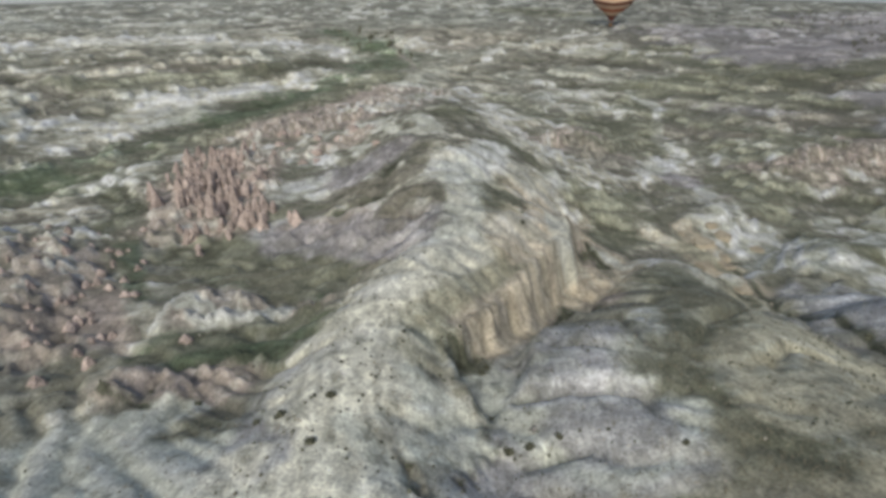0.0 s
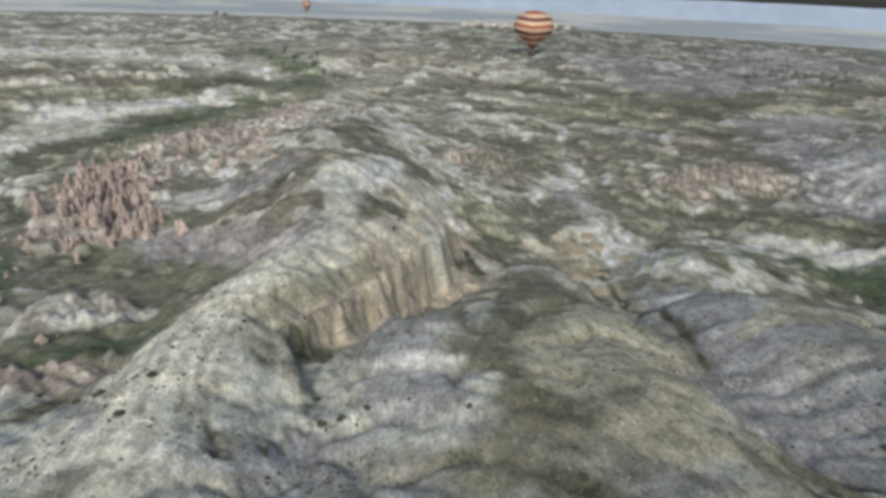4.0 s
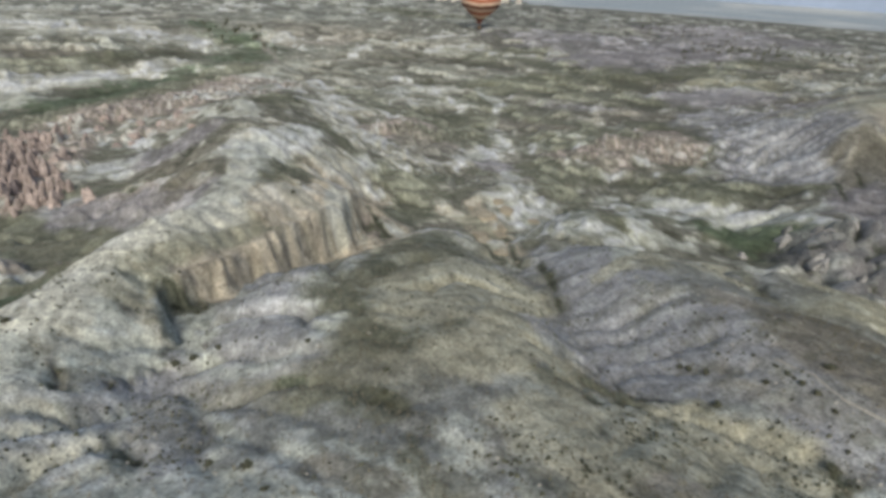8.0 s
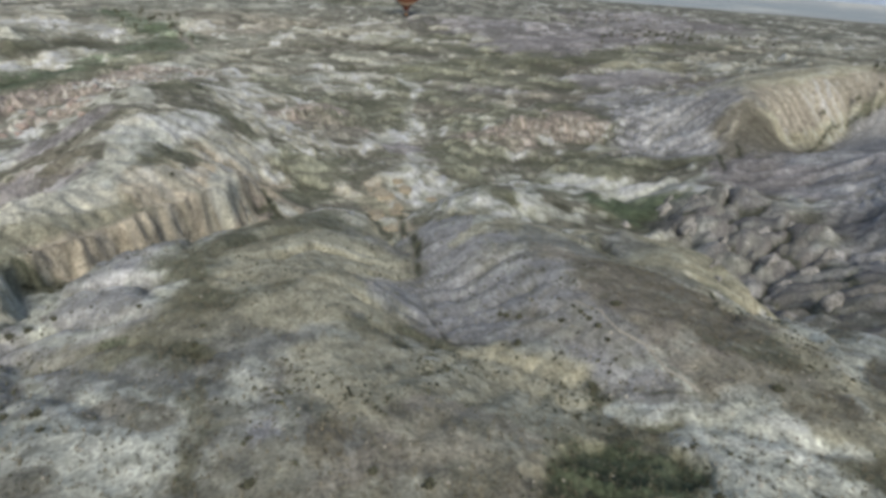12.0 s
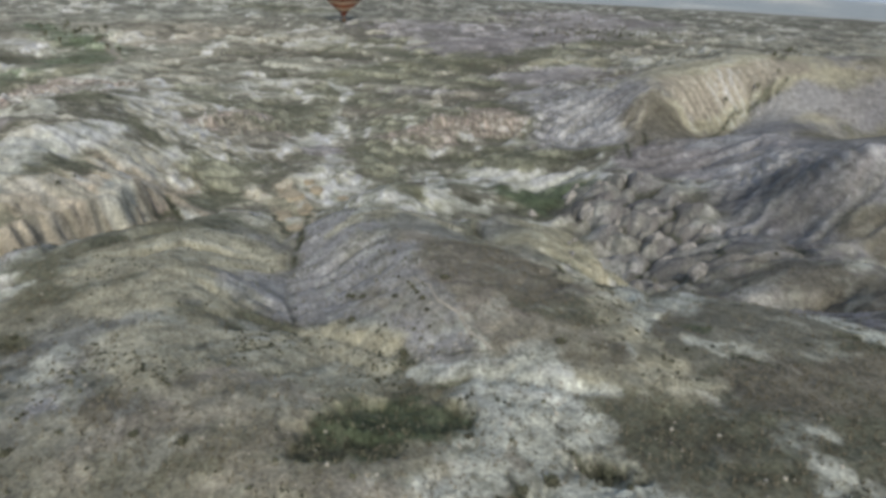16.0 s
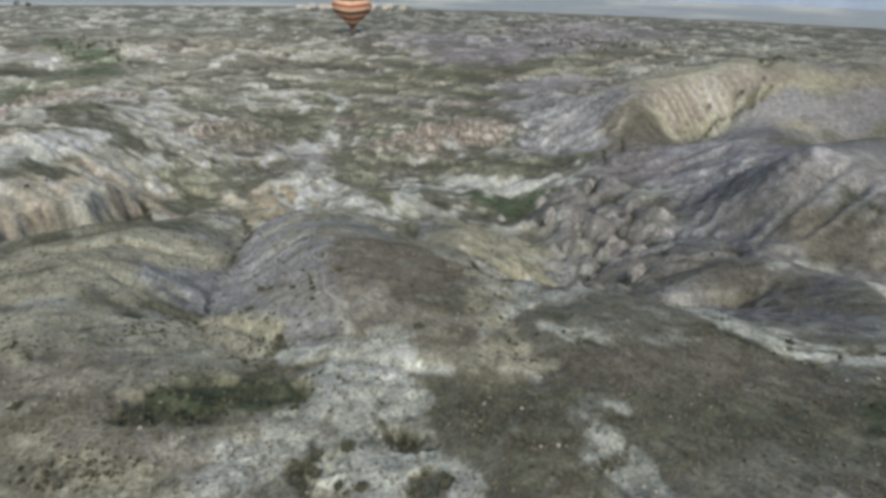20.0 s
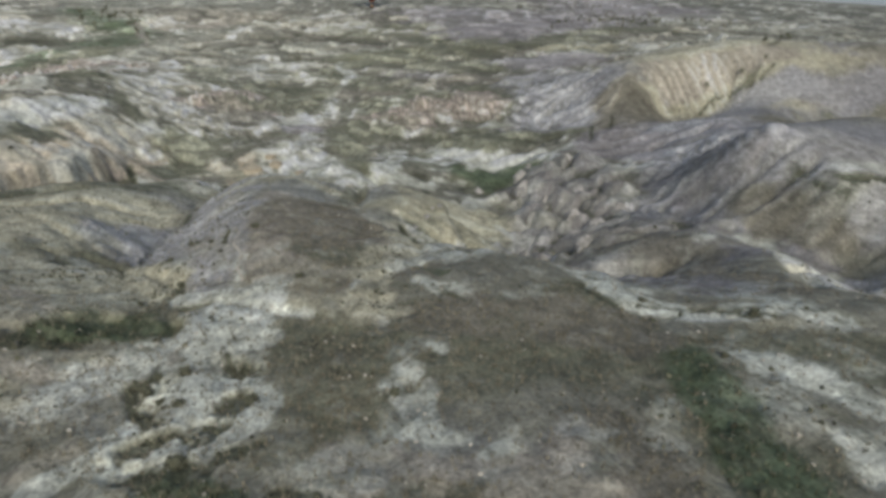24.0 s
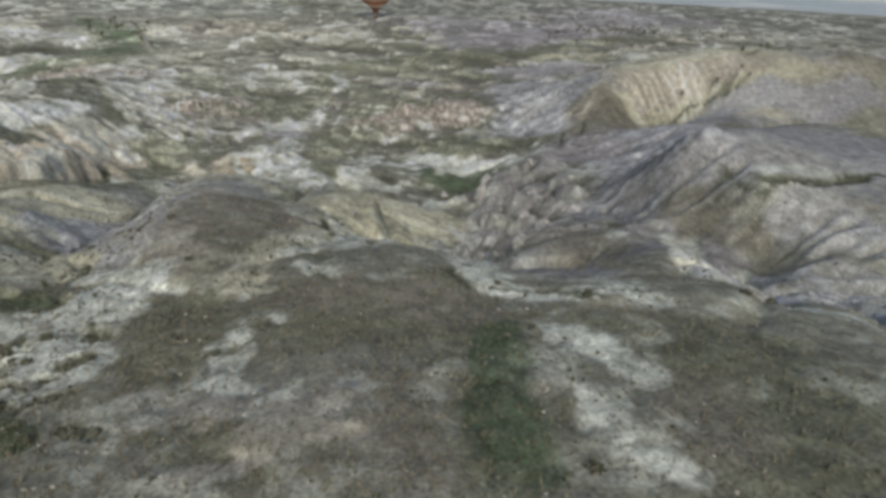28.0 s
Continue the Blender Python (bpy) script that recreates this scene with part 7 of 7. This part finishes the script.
def shrub_form(seed, leaves=46):
    """A cushion of short twigs and leaf tufts round a low woody heart."""
    rng = random.Random(seed)
    bm = lumpy(seed, 4, 7, lambda k: (0.36 * math.cos(k * 1.35) + 0.04, -0.12 + 0.55 * k), 0.5, smooth_faces=False)
    for _ in range(leaves):
        a, e = rng.uniform(0, 2 * math.pi), rng.uniform(0.05, 1.45)
        d = Vector((math.cos(a) * math.cos(e), math.sin(a) * math.cos(e), math.sin(e) * 0.8))
        s = Vector((-d.y, d.x, rng.uniform(-0.5, 0.5))).normalized() * rng.uniform(0.05, 0.12)
        root, tip = d * 0.28, d * rng.uniform(0.42, 0.66) + Vector((rng.uniform(-0.08, 0.08), rng.uniform(-0.08, 0.08), 0))
        mid = root.lerp(tip, 0.6)
        v = [bm.verts.new(p) for p in (root, mid + s, tip, mid - s)]
        bm.faces.new(v)
    return bm


def scatter(name, forms, places, material, label, category):
    """One mesh with a copy of a random form at each (x, y, z, size, turn)."""
    cos, faces_out, at = [], [], 0
    ready = []
    for bm in forms:
        bm.verts.ensure_lookup_table()
        bm.verts.index_update()
        co = np.array([v.co[:] for v in bm.verts])
        tri = [[v.index for v in f.verts] for f in bm.faces]
        ready.append((co, tri))
        bm.free()
    for i, (x, y, z, size, turn) in enumerate(places):
        co, tri = ready[(i * 7 + int(turn * 100)) % len(ready)]
        c, s = math.cos(turn) * size, math.sin(turn) * size
        cos.append(np.stack([co[:, 0] * c - co[:, 1] * s + x, co[:, 0] * s + co[:, 1] * c + y, co[:, 2] * size * (0.8 + 0.4 * ((i * 37) % 10) / 10) + z], -1))
        faces_out += [[k + at for k in f] for f in tri]
        at += len(co)
    me = bpy.data.meshes.new(name)
    me.from_pydata(np.concatenate(cos), [], faces_out)
    me.materials.append(material)
    return tagged(new(name, me), label, category, kind="stuff")


# ---- the hot-air balloon ----


def balloon_radius(k):
    """Envelope radius (of 1) at k from mouth (0) to crown (1)."""
    if k < 0.55:
        return 0.13 + 0.87 * (0.45 * math.sin(math.pi / 2 * k / 0.55) + 0.55 * math.sin(math.pi / 2 * k / 0.55) ** 1.6)
    return math.sqrt(max(0.0, 1 - ((k - 0.55) / 0.45) ** 2.1))


def build_balloon(place, radius, height):
    """An envelope of zigzag bands over a basket; radius and height in metres."""
    root = new("hot_air_balloon")
    root.location = place
    tagged(root, "hot-air balloon with dark red, orange and cream chevron bands", "balloon")
    gores, bands, rows_in_band = 24, 11, 3
    lift = height * 0.17
    body = height - lift
    for b in range(bands):
        bm, rows = bmesh.new(), []
        for i in range(rows_in_band + 1):
            row = []
            for j in range(gores * 2):
                a = math.pi * j / gores
                zig = 0.06 * abs(((j + 6) % 16) / 8 - 1) - 0.03
                k = (b + i / rows_in_band) / bands
                k = min(1.0, max(0.0, k + zig * math.sin(math.pi * min(1, k * 1.02))))
                rad = radius * balloon_radius(k) * (1.0 + 0.02 * (j % 2))
                row.append(bm.verts.new((rad * math.cos(a), rad * math.sin(a), lift + body * k)))
            rows.append(row)
        for lo, hi in zip(rows, rows[1:]):
            for j in range(len(lo)):
                bm.faces.new((lo[j], lo[(j + 1) % len(lo)], hi[(j + 1) % len(lo)], hi[j])).smooth = True
        part("band", bm, (CLOTH_DARK, CLOTH_CREAM, CLOTH_ORANGE, CLOTH_CREAM)[b % 4], root, ("dark red cloth band", "cream cloth band", "orange cloth band", "cream cloth band")[b % 4])
    bm = bmesh.new()
    bmesh.ops.create_cone(bm, cap_ends=False, segments=24, radius1=radius * 0.13, radius2=radius * 0.165, depth=height * 0.05, matrix=Matrix.Translation((0, 0, lift - height * 0.02)))
    part("mouth_skirt", bm, CLOTH_DARK, root, "dark red scoop at the mouth")
    bm = bmesh.new()
    bmesh.ops.create_cube(bm, size=1, matrix=Matrix.Translation((0, 0, height * 0.032)) @ Matrix.Diagonal((radius * 0.16, radius * 0.13, height * 0.055, 1)))
    bmesh.ops.bevel(bm, geom=list(bm.edges), offset=height * 0.006, segments=2, affect="EDGES")
    basket = part("basket", bm, WICKER, root, "brown wicker basket")
    bm = bmesh.new()
    bmesh.ops.create_cube(bm, size=1, matrix=Matrix.Translation((0, 0, height * 0.061)) @ Matrix.Diagonal((radius * 0.175, radius * 0.145, height * 0.008, 1)))
    part("rim", bm, CORD, basket)
    for sx in (-1, 1):
        for sy in (-1, 1):
            bm = bmesh.new()
            lo, hi = Vector((sx * radius * 0.075, sy * radius * 0.06, height * 0.06)), Vector((sx * radius * 0.1, sy * radius * 0.1, lift))
            turn = (hi - lo).to_track_quat("Z", "Y").to_matrix().to_4x4()
            bmesh.ops.create_cone(bm, segments=6, radius1=0.12, radius2=0.12, depth=(hi - lo).length, matrix=Matrix.Translation((lo + hi) / 2) @ turn)
            part("rope", bm, CORD, root)
    return root


build_balloon((195.0, 748.0, -23.0), 23.5, 50.0)
build_balloon((-130.0, 1279.0, -12.0), 8.0, 25.0)

# ---- village and trees on the far plateau ----


def build_house(x, y, w, d, h, turn, pitched):
    root = new("house")
    z = float(ground_height(x, y)[0])
    root.matrix_world = pose(x, y, z, 0, 0, turn)
    tagged(root, "small white plastered village house with " + ("a low tiled roof" if pitched else "a flat roof"), "house", "village houses")
    bm = bmesh.new()
    bmesh.ops.create_cube(bm, size=1, matrix=Matrix.Translation((0, 0, h / 2 - 0.5)) @ Matrix.Diagonal((w, d, h + 1, 1)))
    part("wall", bm, PLASTER, root)
    bm = bmesh.new()
    if pitched:
        e = 0.35
        v = [bm.verts.new(p) for p in ((-w / 2 - e, -d / 2 - e, h), (w / 2 + e, -d / 2 - e, h), (w / 2 + e, d / 2 + e, h), (-w / 2 - e, d / 2 + e, h), (-w / 2, 0, h + d * 0.28), (w / 2, 0, h + d * 0.28))]
        for f in ((0, 1, 5, 4), (2, 3, 4, 5), (1, 2, 5), (3, 0, 4), (3, 2, 1, 0)):
            bm.faces.new([v[i] for i in f])
    else:
        bmesh.ops.create_cube(bm, size=1, matrix=Matrix.Translation((0, 0, h + 0.18)) @ Matrix.Diagonal((w + 0.5, d + 0.5, 0.35, 1)))
    part("roof", bm, ROOF_TILE if pitched else PLASTER, root)
    for k in range(3):
        bm = bmesh.new()
        bmesh.ops.create_cube(bm, size=1, matrix=Matrix.Translation(((k - 1) * w * 0.3, -d / 2, h * 0.55)) @ Matrix.Diagonal((1.1, 0.12, 1.4, 1)))
        part("window", bm, WINDOW_DARK, root)
    bm = bmesh.new()
    bmesh.ops.create_cube(bm, size=1, matrix=Matrix.Translation((w * 0.15, -d / 2, 1.0)) @ Matrix.Diagonal((1.0, 0.14, 2.1, 1)))
    part("door", bm, BARK, root)
    return root


rng = random.Random(5)
for cx, cy, count in ((355, 1285, 9), (262, 1290, 5), (205, 1300, 3)):
    for i in range(count):
        build_house(cx + (i - count / 2) * 13 + rng.uniform(-3, 3), cy + rng.uniform(-30, 25), rng.uniform(9, 14), rng.uniform(7, 9), rng.uniform(5, 8), rng.uniform(-25, 25), i % 3 == 1)


def tree_forms(seed):
    rng = random.Random(seed)
    trunk = bmesh.new()
    bmesh.ops.create_cone(trunk, segments=7, radius1=0.16, radius2=0.07, depth=2.2, matrix=Matrix.Translation((0, 0, 0.9)))
    for a in (0.4, 2.5, 4.4):
        tip = Vector((math.cos(a) * 0.9, math.sin(a) * 0.9, 2.9))
        foot = Vector((0, 0, 1.6))
        bmesh.ops.create_cone(trunk, segments=5, radius1=0.07, radius2=0.02, depth=(tip - foot).length, matrix=Matrix.Translation((tip + foot) / 2) @ (tip - foot).to_track_quat("Z", "Y").to_matrix().to_4x4())
    crown = bmesh.new()
    heads = [(rng.uniform(-0.9, 0.9), rng.uniform(-0.9, 0.9), rng.uniform(2.2, 4.2)) for _ in range(9)]
    for _ in range(190):
        h = rng.choice(heads)
        d = Vector((rng.gauss(0, 1), rng.gauss(0, 1), rng.gauss(0, 0.8))).normalized() * rng.uniform(0.3, 0.95)
        c = Vector(h) + d
        u = Vector((rng.gauss(0, 1), rng.gauss(0, 1), rng.gauss(0, 1))).normalized() * rng.uniform(0.14, 0.3)
        w = u.cross(Vector((rng.gauss(0, 1), rng.gauss(0, 1), rng.gauss(0, 1)))).normalized() * rng.uniform(0.12, 0.26)
        crown.faces.new([crown.verts.new(c + p) for p in (u, w, -u, -w)])
    return trunk, crown


TREES = []
for seed in (3, 4, 5):
    trunk, crown = tree_forms(seed)
    TREES.append((mesh_of(trunk, "trunk", BARK), mesh_of(crown, "crown", TREE_LEAF)))


def plant_trees(places, label, group, low, high, seed):
    rng = random.Random(seed)
    for (x, y), z in zip(places, height_at(places)):
        trunk, crown = TREES[rng.randrange(3)]
        root = new("tree")
        root.location, root.rotation_euler = (x, y, z - 0.1), (0, 0, rng.uniform(0, 6.28))
        s = rng.uniform(low, high)
        root.scale = (s, s, s)
        tagged(root, label, "tree", group)
        for name, me in (("trunk", trunk), ("crown", crown)):
            new(name, me).parent = root


def sprinkle(line, count, spread, seed):
    """Places along a line of the plan, strewn to both sides."""
    rng = random.Random(seed)
    out = []
    for _ in range(count):
        k = rng.uniform(0, len(line) - 1.001)
        (ax, ay), (bx, by) = line[int(k)], line[int(k) + 1]
        f = k - int(k)
        out.append((ax + (bx - ax) * f + rng.gauss(0, spread), ay + (by - ay) * f + rng.gauss(0, spread)))
    return out


plant_trees(sprinkle([(321, 530), (384, 540), (415, 515), (464, 485), (460, 440)], 52, 14, 1), "dark-leaved orchard tree in a row on the far plateau", "orchard trees", 0.6, 1.1, 1)
plant_trees(sprinkle([(472, 735), (430, 590), (415, 540), (327, 450)], 44, 20, 2), "small dark tree among the far fields", "field trees", 0.6, 1.1, 2)
plant_trees(sprinkle([(-95, 698), (-70, 630), (-50, 545)], 22, 14, 3), "bushy green tree in a grove beside the dirt road", "grove trees", 1.0, 1.8, 3)
plant_trees(sprinkle([(310, 1240), (390, 1250)], 14, 12, 4), "green garden tree beside the village houses", "village trees", 1.3, 2.0, 4)
plant_trees(sprinkle([(243, 161), (277, 178), (347, 236)], 9, 3, 5), "low dark tree along the edge of a pale field", "field edge trees", 0.5, 0.9, 5)
plant_trees(sprinkle([(360, 900), (412, 766), (560, 757)], 24, 40, 6), "small dark tree on the far plateau", "plateau trees", 0.7, 1.2, 6)

plant_trees(sprinkle([(-285, 1220), (-260, 1226)], 5, 6, 7), "green tree standing alone at the plateau edge", "edge trees", 1.6, 2.4, 7)

# ---- tuff pinnacles, outcrops and slabs ----


def rock_family(name, material, shapes, places, sizes, label, category, group, sink, seed):
    rng = random.Random(seed)
    meshes = [mesh_of(bm.copy(), name, material) for bm in shapes]
    for i, ((x, y), z) in enumerate(zip(places, height_at(places))):
        ob = new(name, meshes[rng.randrange(len(meshes))])
        s = rng.uniform(*sizes)
        ob.location, ob.rotation_euler = (x, y, z - sink * s), (rng.uniform(-0.08, 0.08), rng.uniform(-0.08, 0.08), rng.uniform(0, 6.28))
        ob.scale = (s * rng.uniform(0.85, 1.2), s * rng.uniform(0.85, 1.2), s * rng.uniform(0.8, 1.25))
        tagged(ob, label, category, group)


spires = [lumpy(20 + k, 12, 16, lambda t: ((1 - t) ** 0.6 * 0.95 + 0.1, -0.8 + 3.6 * t), 0.75, 0.05, 4) for k in range(6)]
humps = [lumpy(30 + k, 10, 16, lambda t: (math.cos(t * 1.45) * 1.25 + 0.05, -0.5 + 1.9 * math.sin(t * 1.57)), 0.85, 0.08, 3) for k in range(5)]
fins = [lumpy(40 + k, 12, 18, lambda t: (math.cos(t * 1.42) * 1.0 + 0.06, -0.6 + 2.1 * t ** 0.8), 0.6, 0.12, 4) for k in range(6)]
slabs = [lumpy(50 + k, 4, 8, lambda t: (1.0 - 0.25 * t, -0.25 + 0.6 * t), 0.45, 0.3, 0, False) for k in range(3)]

rock_family("rock_pinnacle", PINK_TUFF, spires, sprinkle([(-50, 132), (-62, 150), (-70, 175), (-78, 205)], 210, 6.5, 11), (0.8, 1.7), "slender pink tuff spire in an eroded cluster", "rock", "pink spires", 0.35, 11)
rock_family("rock_pinnacle", PINK_TUFF, fins, sprinkle([(-58, 72), (-66, 92), (-72, 108), (-92, 132)], 70, 9, 12), (0.5, 1.2), "rounded pink tuff knob on an eroded slope", "rock", "pink knobs", 0.35, 12)
rock_family("rock_pinnacle", PINK_TUFF, humps, sprinkle([(-30, 187), (-44, 207), (-40, 260)], 22, 11, 13), (0.7, 1.7), "weathered pink tuff knob beside the ridge", "rock", "ridge knobs", 0.3, 13)
ravine = [(135.8, 69.7), (136.7, 80.3), (134.8, 83.7), (146, 108), (150, 81), (146, 65), (137, 61), (142, 57), (132, 62), (127.3, 52), (141.3, 114.9), (149, 116), (151, 106), (133, 72), (141.8, 79.6), (144, 74), (144.2, 64.4), (141, 54), (133.3, 92.9), (130, 78)]
rock_family("rock_outcrop", MAUVE_TUFF, fins, ravine[::2] + sprinkle([(128, 52), (134, 75), (140, 100), (148, 115)], 8, 10, 14), (1.3, 2.6), "rounded grey tuff outcrop in the ravine", "rock", "ravine outcrops", 0.7, 14)
rock_family("rock_slab", CREAM_TUFF, slabs, [(60, 139), (64, 135), (59, 117), (64.5, 121), (60, 105), (62.2, 98.5), (59.8, 121.1), (65.7, 127.2)] + sprinkle([(55, 120), (69.7, 133.6)], 8, 5, 15), (1.2, 2.6), "tilted cream rock slab at the head of the gully", "rock", "gully slabs", 0.1, 15)
rock_family("boulder", MAUVE_TUFF, humps, [(8.9, 45.5), (11.8, 53.4), (16.2, 77.7), (22, 88), (93, 38), (95, 42), (96.4, 42.8), (90.4, 34.7)], (0.2, 0.42), "weathered grey tuff boulder on the slope below the cliff", "rock", "cliff boulders", 0.2, 16)

# ---- road and footpath ----


def ribbon(name, line, half, material, label, category, step):
    pts = [Vector(p[:2]) for p in along([(x, y, 0) for x, y in line], step)]
    bm, rows = bmesh.new(), []
    cols = 5
    for i, p in enumerate(pts):
        d = (pts[min(i + 1, len(pts) - 1)] - pts[max(i - 1, 0)]).normalized()
        n = Vector((-d.y, d.x))
        w = half * (1 + 0.25 * noise.noise(Vector((p.x * 0.3, p.y * 0.3, 7))))
        spots = [p + n * w * (2 * j / (cols - 1) - 1) for j in range(cols)]
        zs = height_at([(s.x, s.y) for s in spots])
        rows.append([bm.verts.new((s.x, s.y, z + 0.06 - (0.12 if j in (0, cols - 1) else 0))) for j, (s, z) in enumerate(zip(spots, zs))])
    for lo, hi in zip(rows, rows[1:]):
        for j in range(cols - 1):
            bm.faces.new((lo[j + 1], lo[j], hi[j], hi[j + 1])).smooth = True
    return tagged(new(name, mesh_of(bm, name, material)), label, category, kind="structure")


ribbon("road", [(-52, 620), (-41, 577), (-29, 521), (-17, 452)], 3.6, TRACK_DIRT, "pale straight dirt road across the valley", "road", 6)
ribbon("path", [(65.8, 28), (66.6, 24), (66.1, 20), (67.1, 16.5), (66.8, 13), (67.5, 9.5)], 0.2, TRACK_DIRT, "worn pale footpath along the spur", "path", 0.6)

# ---- shrubs, grass and stones ----
CUSHIONS = [mesh_of(shrub_form(60 + k), "shrub", SCRUB_LEAF) for k in range(6)]
SHRUB_SPOTS_A = [(10.8, 43), (8.1, 42.8), (6.2, 42.8), (5.4, 61.4), (1.5, 60.4), (-4.5, 58.8), (-10.5, 45.2), (-14.9, 43.3), (-11.1, 38.6), (-17.2, 43.4), (-29.1, 56.7), (-36.2, 59.8), (26.6, 25.3), (27.9, 24.5), (17.2, 19.1), (14.1, 21.2), (8.9, 45.5), (20.6, 39), (2, 60.7), (4.7, 60.1), (5.2, 50.1), (-2.9, 37.8), (14.8, 103.6), (15.9, 112.5)]
SHRUB_SPOTS_B = [(59.5, 32.9), (59.9, 32), (58.3, 24.7), (65.2, 25.3), (65.1, 23.4), (64.8, 19.2), (63.2, 25.3), (68.5, 24.4), (65.1, 21.6), (18.9, 15.2), (40.3, 4.4), (43.3, 2.4), (33.1, 5), (28, 30), (27.6, 26.7), (64.2, -6.9), (67.7, -7.7), (68.3, -9), (62.4, -6.8), (61.9, -8.4), (63.1, -10.5), (64.3, -11.2)]
SHRUB_SPOTS_C = [(53.8, -1.7), (53.2, -1.3), (60.7, 30.3), (57.6, 10.9), (61.3, -0.8), (72.9, 7.4), (61, 14.4), (145.7, 57.6), (135.7, 40), (69, -23.4), (65.2, -18.1), (67.2, -6.9), (69, -12.7), (67.8, -21.5), (77.9, -15.2), (108.9, -11.1), (123.1, -13.8), (97.9, -33.4), (102.7, -4.7), (101.2, -17), (127.7, -12.3)]
rng = random.Random(8)
spots = SHRUB_SPOTS_A + SHRUB_SPOTS_B + SHRUB_SPOTS_C
for (x, y), z in zip(spots, height_at(spots)):
    ob = new("shrub", CUSHIONS[rng.randrange(6)])
    s = rng.uniform(0.7, 1.3)
    ob.location, ob.rotation_euler, ob.scale = (x, y, z), (0, 0, rng.uniform(0, 6.28)), (s, s, s * 0.8)
    tagged(ob, "low dark thorny shrub on bare tuff", "shrub", "thorn shrubs")


def soil_share(x, y, kinds):
    out = np.zeros(len(x))
    for kind, half, near, k in strokes_at(x, y):
        if kind in kinds:
            out[near] = np.maximum(out[near], k)
        else:
            out[near] *= 1 - k
    return out


def strewn(count, low, high, seed, a0=-54, a1=89):
    """Random places over the ground, as thick near the flight line as far off in view."""
    g = np.random.default_rng(seed)
    r = low * (high / low) ** g.random(count)
    a = np.radians(g.uniform(a0, a1, count))
    return 40 + r * np.sin(a), -40 + r * np.cos(a), g


x, y, g = strewn(46000, 34, 250, 91)
clump = fbm(x, y, 9, 3, 401)
brow = smooth(1.3, 0.6, stroke_reach(x, y, 5, [(-1, 56), (0, 68), (8, 88), (14, 104)]))
want = 0.02 + 0.5 * brow * smooth(-0.3, 0.1, clump) + 0.09 * smooth(0.1, 0.45, clump) + 0.65 * soil_share(x, y, ("pale", "lilac", "pink", "sand")) * smooth(-0.2, 0.25, clump) + 0.95 * soil_share(x, y, ("scrub",)) + 0.25 * soil_share(x, y, ("green",))
keep = g.random(len(x)) < want
x, y = x[keep], y[keep]
z, size, turn = ground_height(x, y), 0.16 + 0.4 * g.random(len(x)) ** 2.2, g.random(len(x)) * 6.28
scatter("scrub", [shrub_form(70 + k, 14) for k in range(5)], list(zip(x, y, z, size, turn)), SCRUB_LEAF, "scattered low dark scrub over the tuff slopes", "scrub")
print("scrub", len(x))


def tuft(seed):
    rng, bm = random.Random(seed), bmesh.new()
    for _ in range(7):
        a, r = rng.uniform(0, 6.28), rng.uniform(0, 0.35)
        foot = Vector((math.cos(a) * r, math.sin(a) * r, -0.05))
        side = Vector((-math.sin(a), math.cos(a), 0)) * rng.uniform(0.05, 0.11)
        tip = foot + Vector((math.cos(a) * 0.3, math.sin(a) * 0.3, rng.uniform(0.5, 1.0)))
        bm.faces.new([bm.verts.new(p) for p in (foot - side, foot + side, tip)])
    return bm


for name, mat, kinds, seed, label in (("dry_grass", DRY_GRASS, ("brown", "olive"), 92, "tufts of dry brown grass on the slope"), ("green_grass", GREEN_GRASS, ("green",), 93, "tufts of short green grass in damp hollows")):
    x, y, g = strewn(80000, 30, 125, seed)
    keep = g.random(len(x)) < 0.3 * (name == "dry_grass") + 0.6 * soil_share(x, y, kinds)
    x, y = x[keep], y[keep]
    scatter(name, [tuft(80 + k) for k in range(4)], list(zip(x, y, ground_height(x, y), 0.14 + 0.3 * g.random(len(x)) ** 1.5, g.random(len(x)) * 6.28)), mat, label, "grass")
    print(name, len(x))

x, y, g = strewn(30000, 32, 150, 94)
keep = g.random(len(x)) < 0.06 + 0.2 * soil_share(x, y, ("chalk", "pale", "lilac"))
x, y = x[keep], y[keep]
scatter("stones", [lumpy(90 + k, 3, 6, lambda t: (0.5 - 0.2 * t, -0.15 + 0.45 * t), 0.5, 0, 0, False) for k in range(4)], list(zip(x, y, ground_height(x, y), 0.1 + 0.3 * g.random(len(x)) ** 2.5, g.random(len(x)) * 6.28)), PALE_STONE, "loose pale tuff stones on bare ground", "stones")

# ---- the hazy distance ----
bm = bmesh.new()
lows, highs = [], []
for i in range(181):
    a = radians(-90 + i)
    top = 30 + 28 * noise.noise(Vector((i * 0.06, 3, 0))) + 8 * noise.noise(Vector((i * 0.31, 8, 0)))
    lows.append(bm.verts.new((40 + 4650 * math.sin(a), -40 + 4650 * math.cos(a), -160)))
    highs.append(bm.verts.new((40 + 4650 * math.sin(a), -40 + 4650 * math.cos(a), top)))
for i in range(180):
    bm.faces.new((lows[i + 1], lows[i], highs[i], highs[i + 1]))
# haze put into the hills as blue colour plus a faint glow
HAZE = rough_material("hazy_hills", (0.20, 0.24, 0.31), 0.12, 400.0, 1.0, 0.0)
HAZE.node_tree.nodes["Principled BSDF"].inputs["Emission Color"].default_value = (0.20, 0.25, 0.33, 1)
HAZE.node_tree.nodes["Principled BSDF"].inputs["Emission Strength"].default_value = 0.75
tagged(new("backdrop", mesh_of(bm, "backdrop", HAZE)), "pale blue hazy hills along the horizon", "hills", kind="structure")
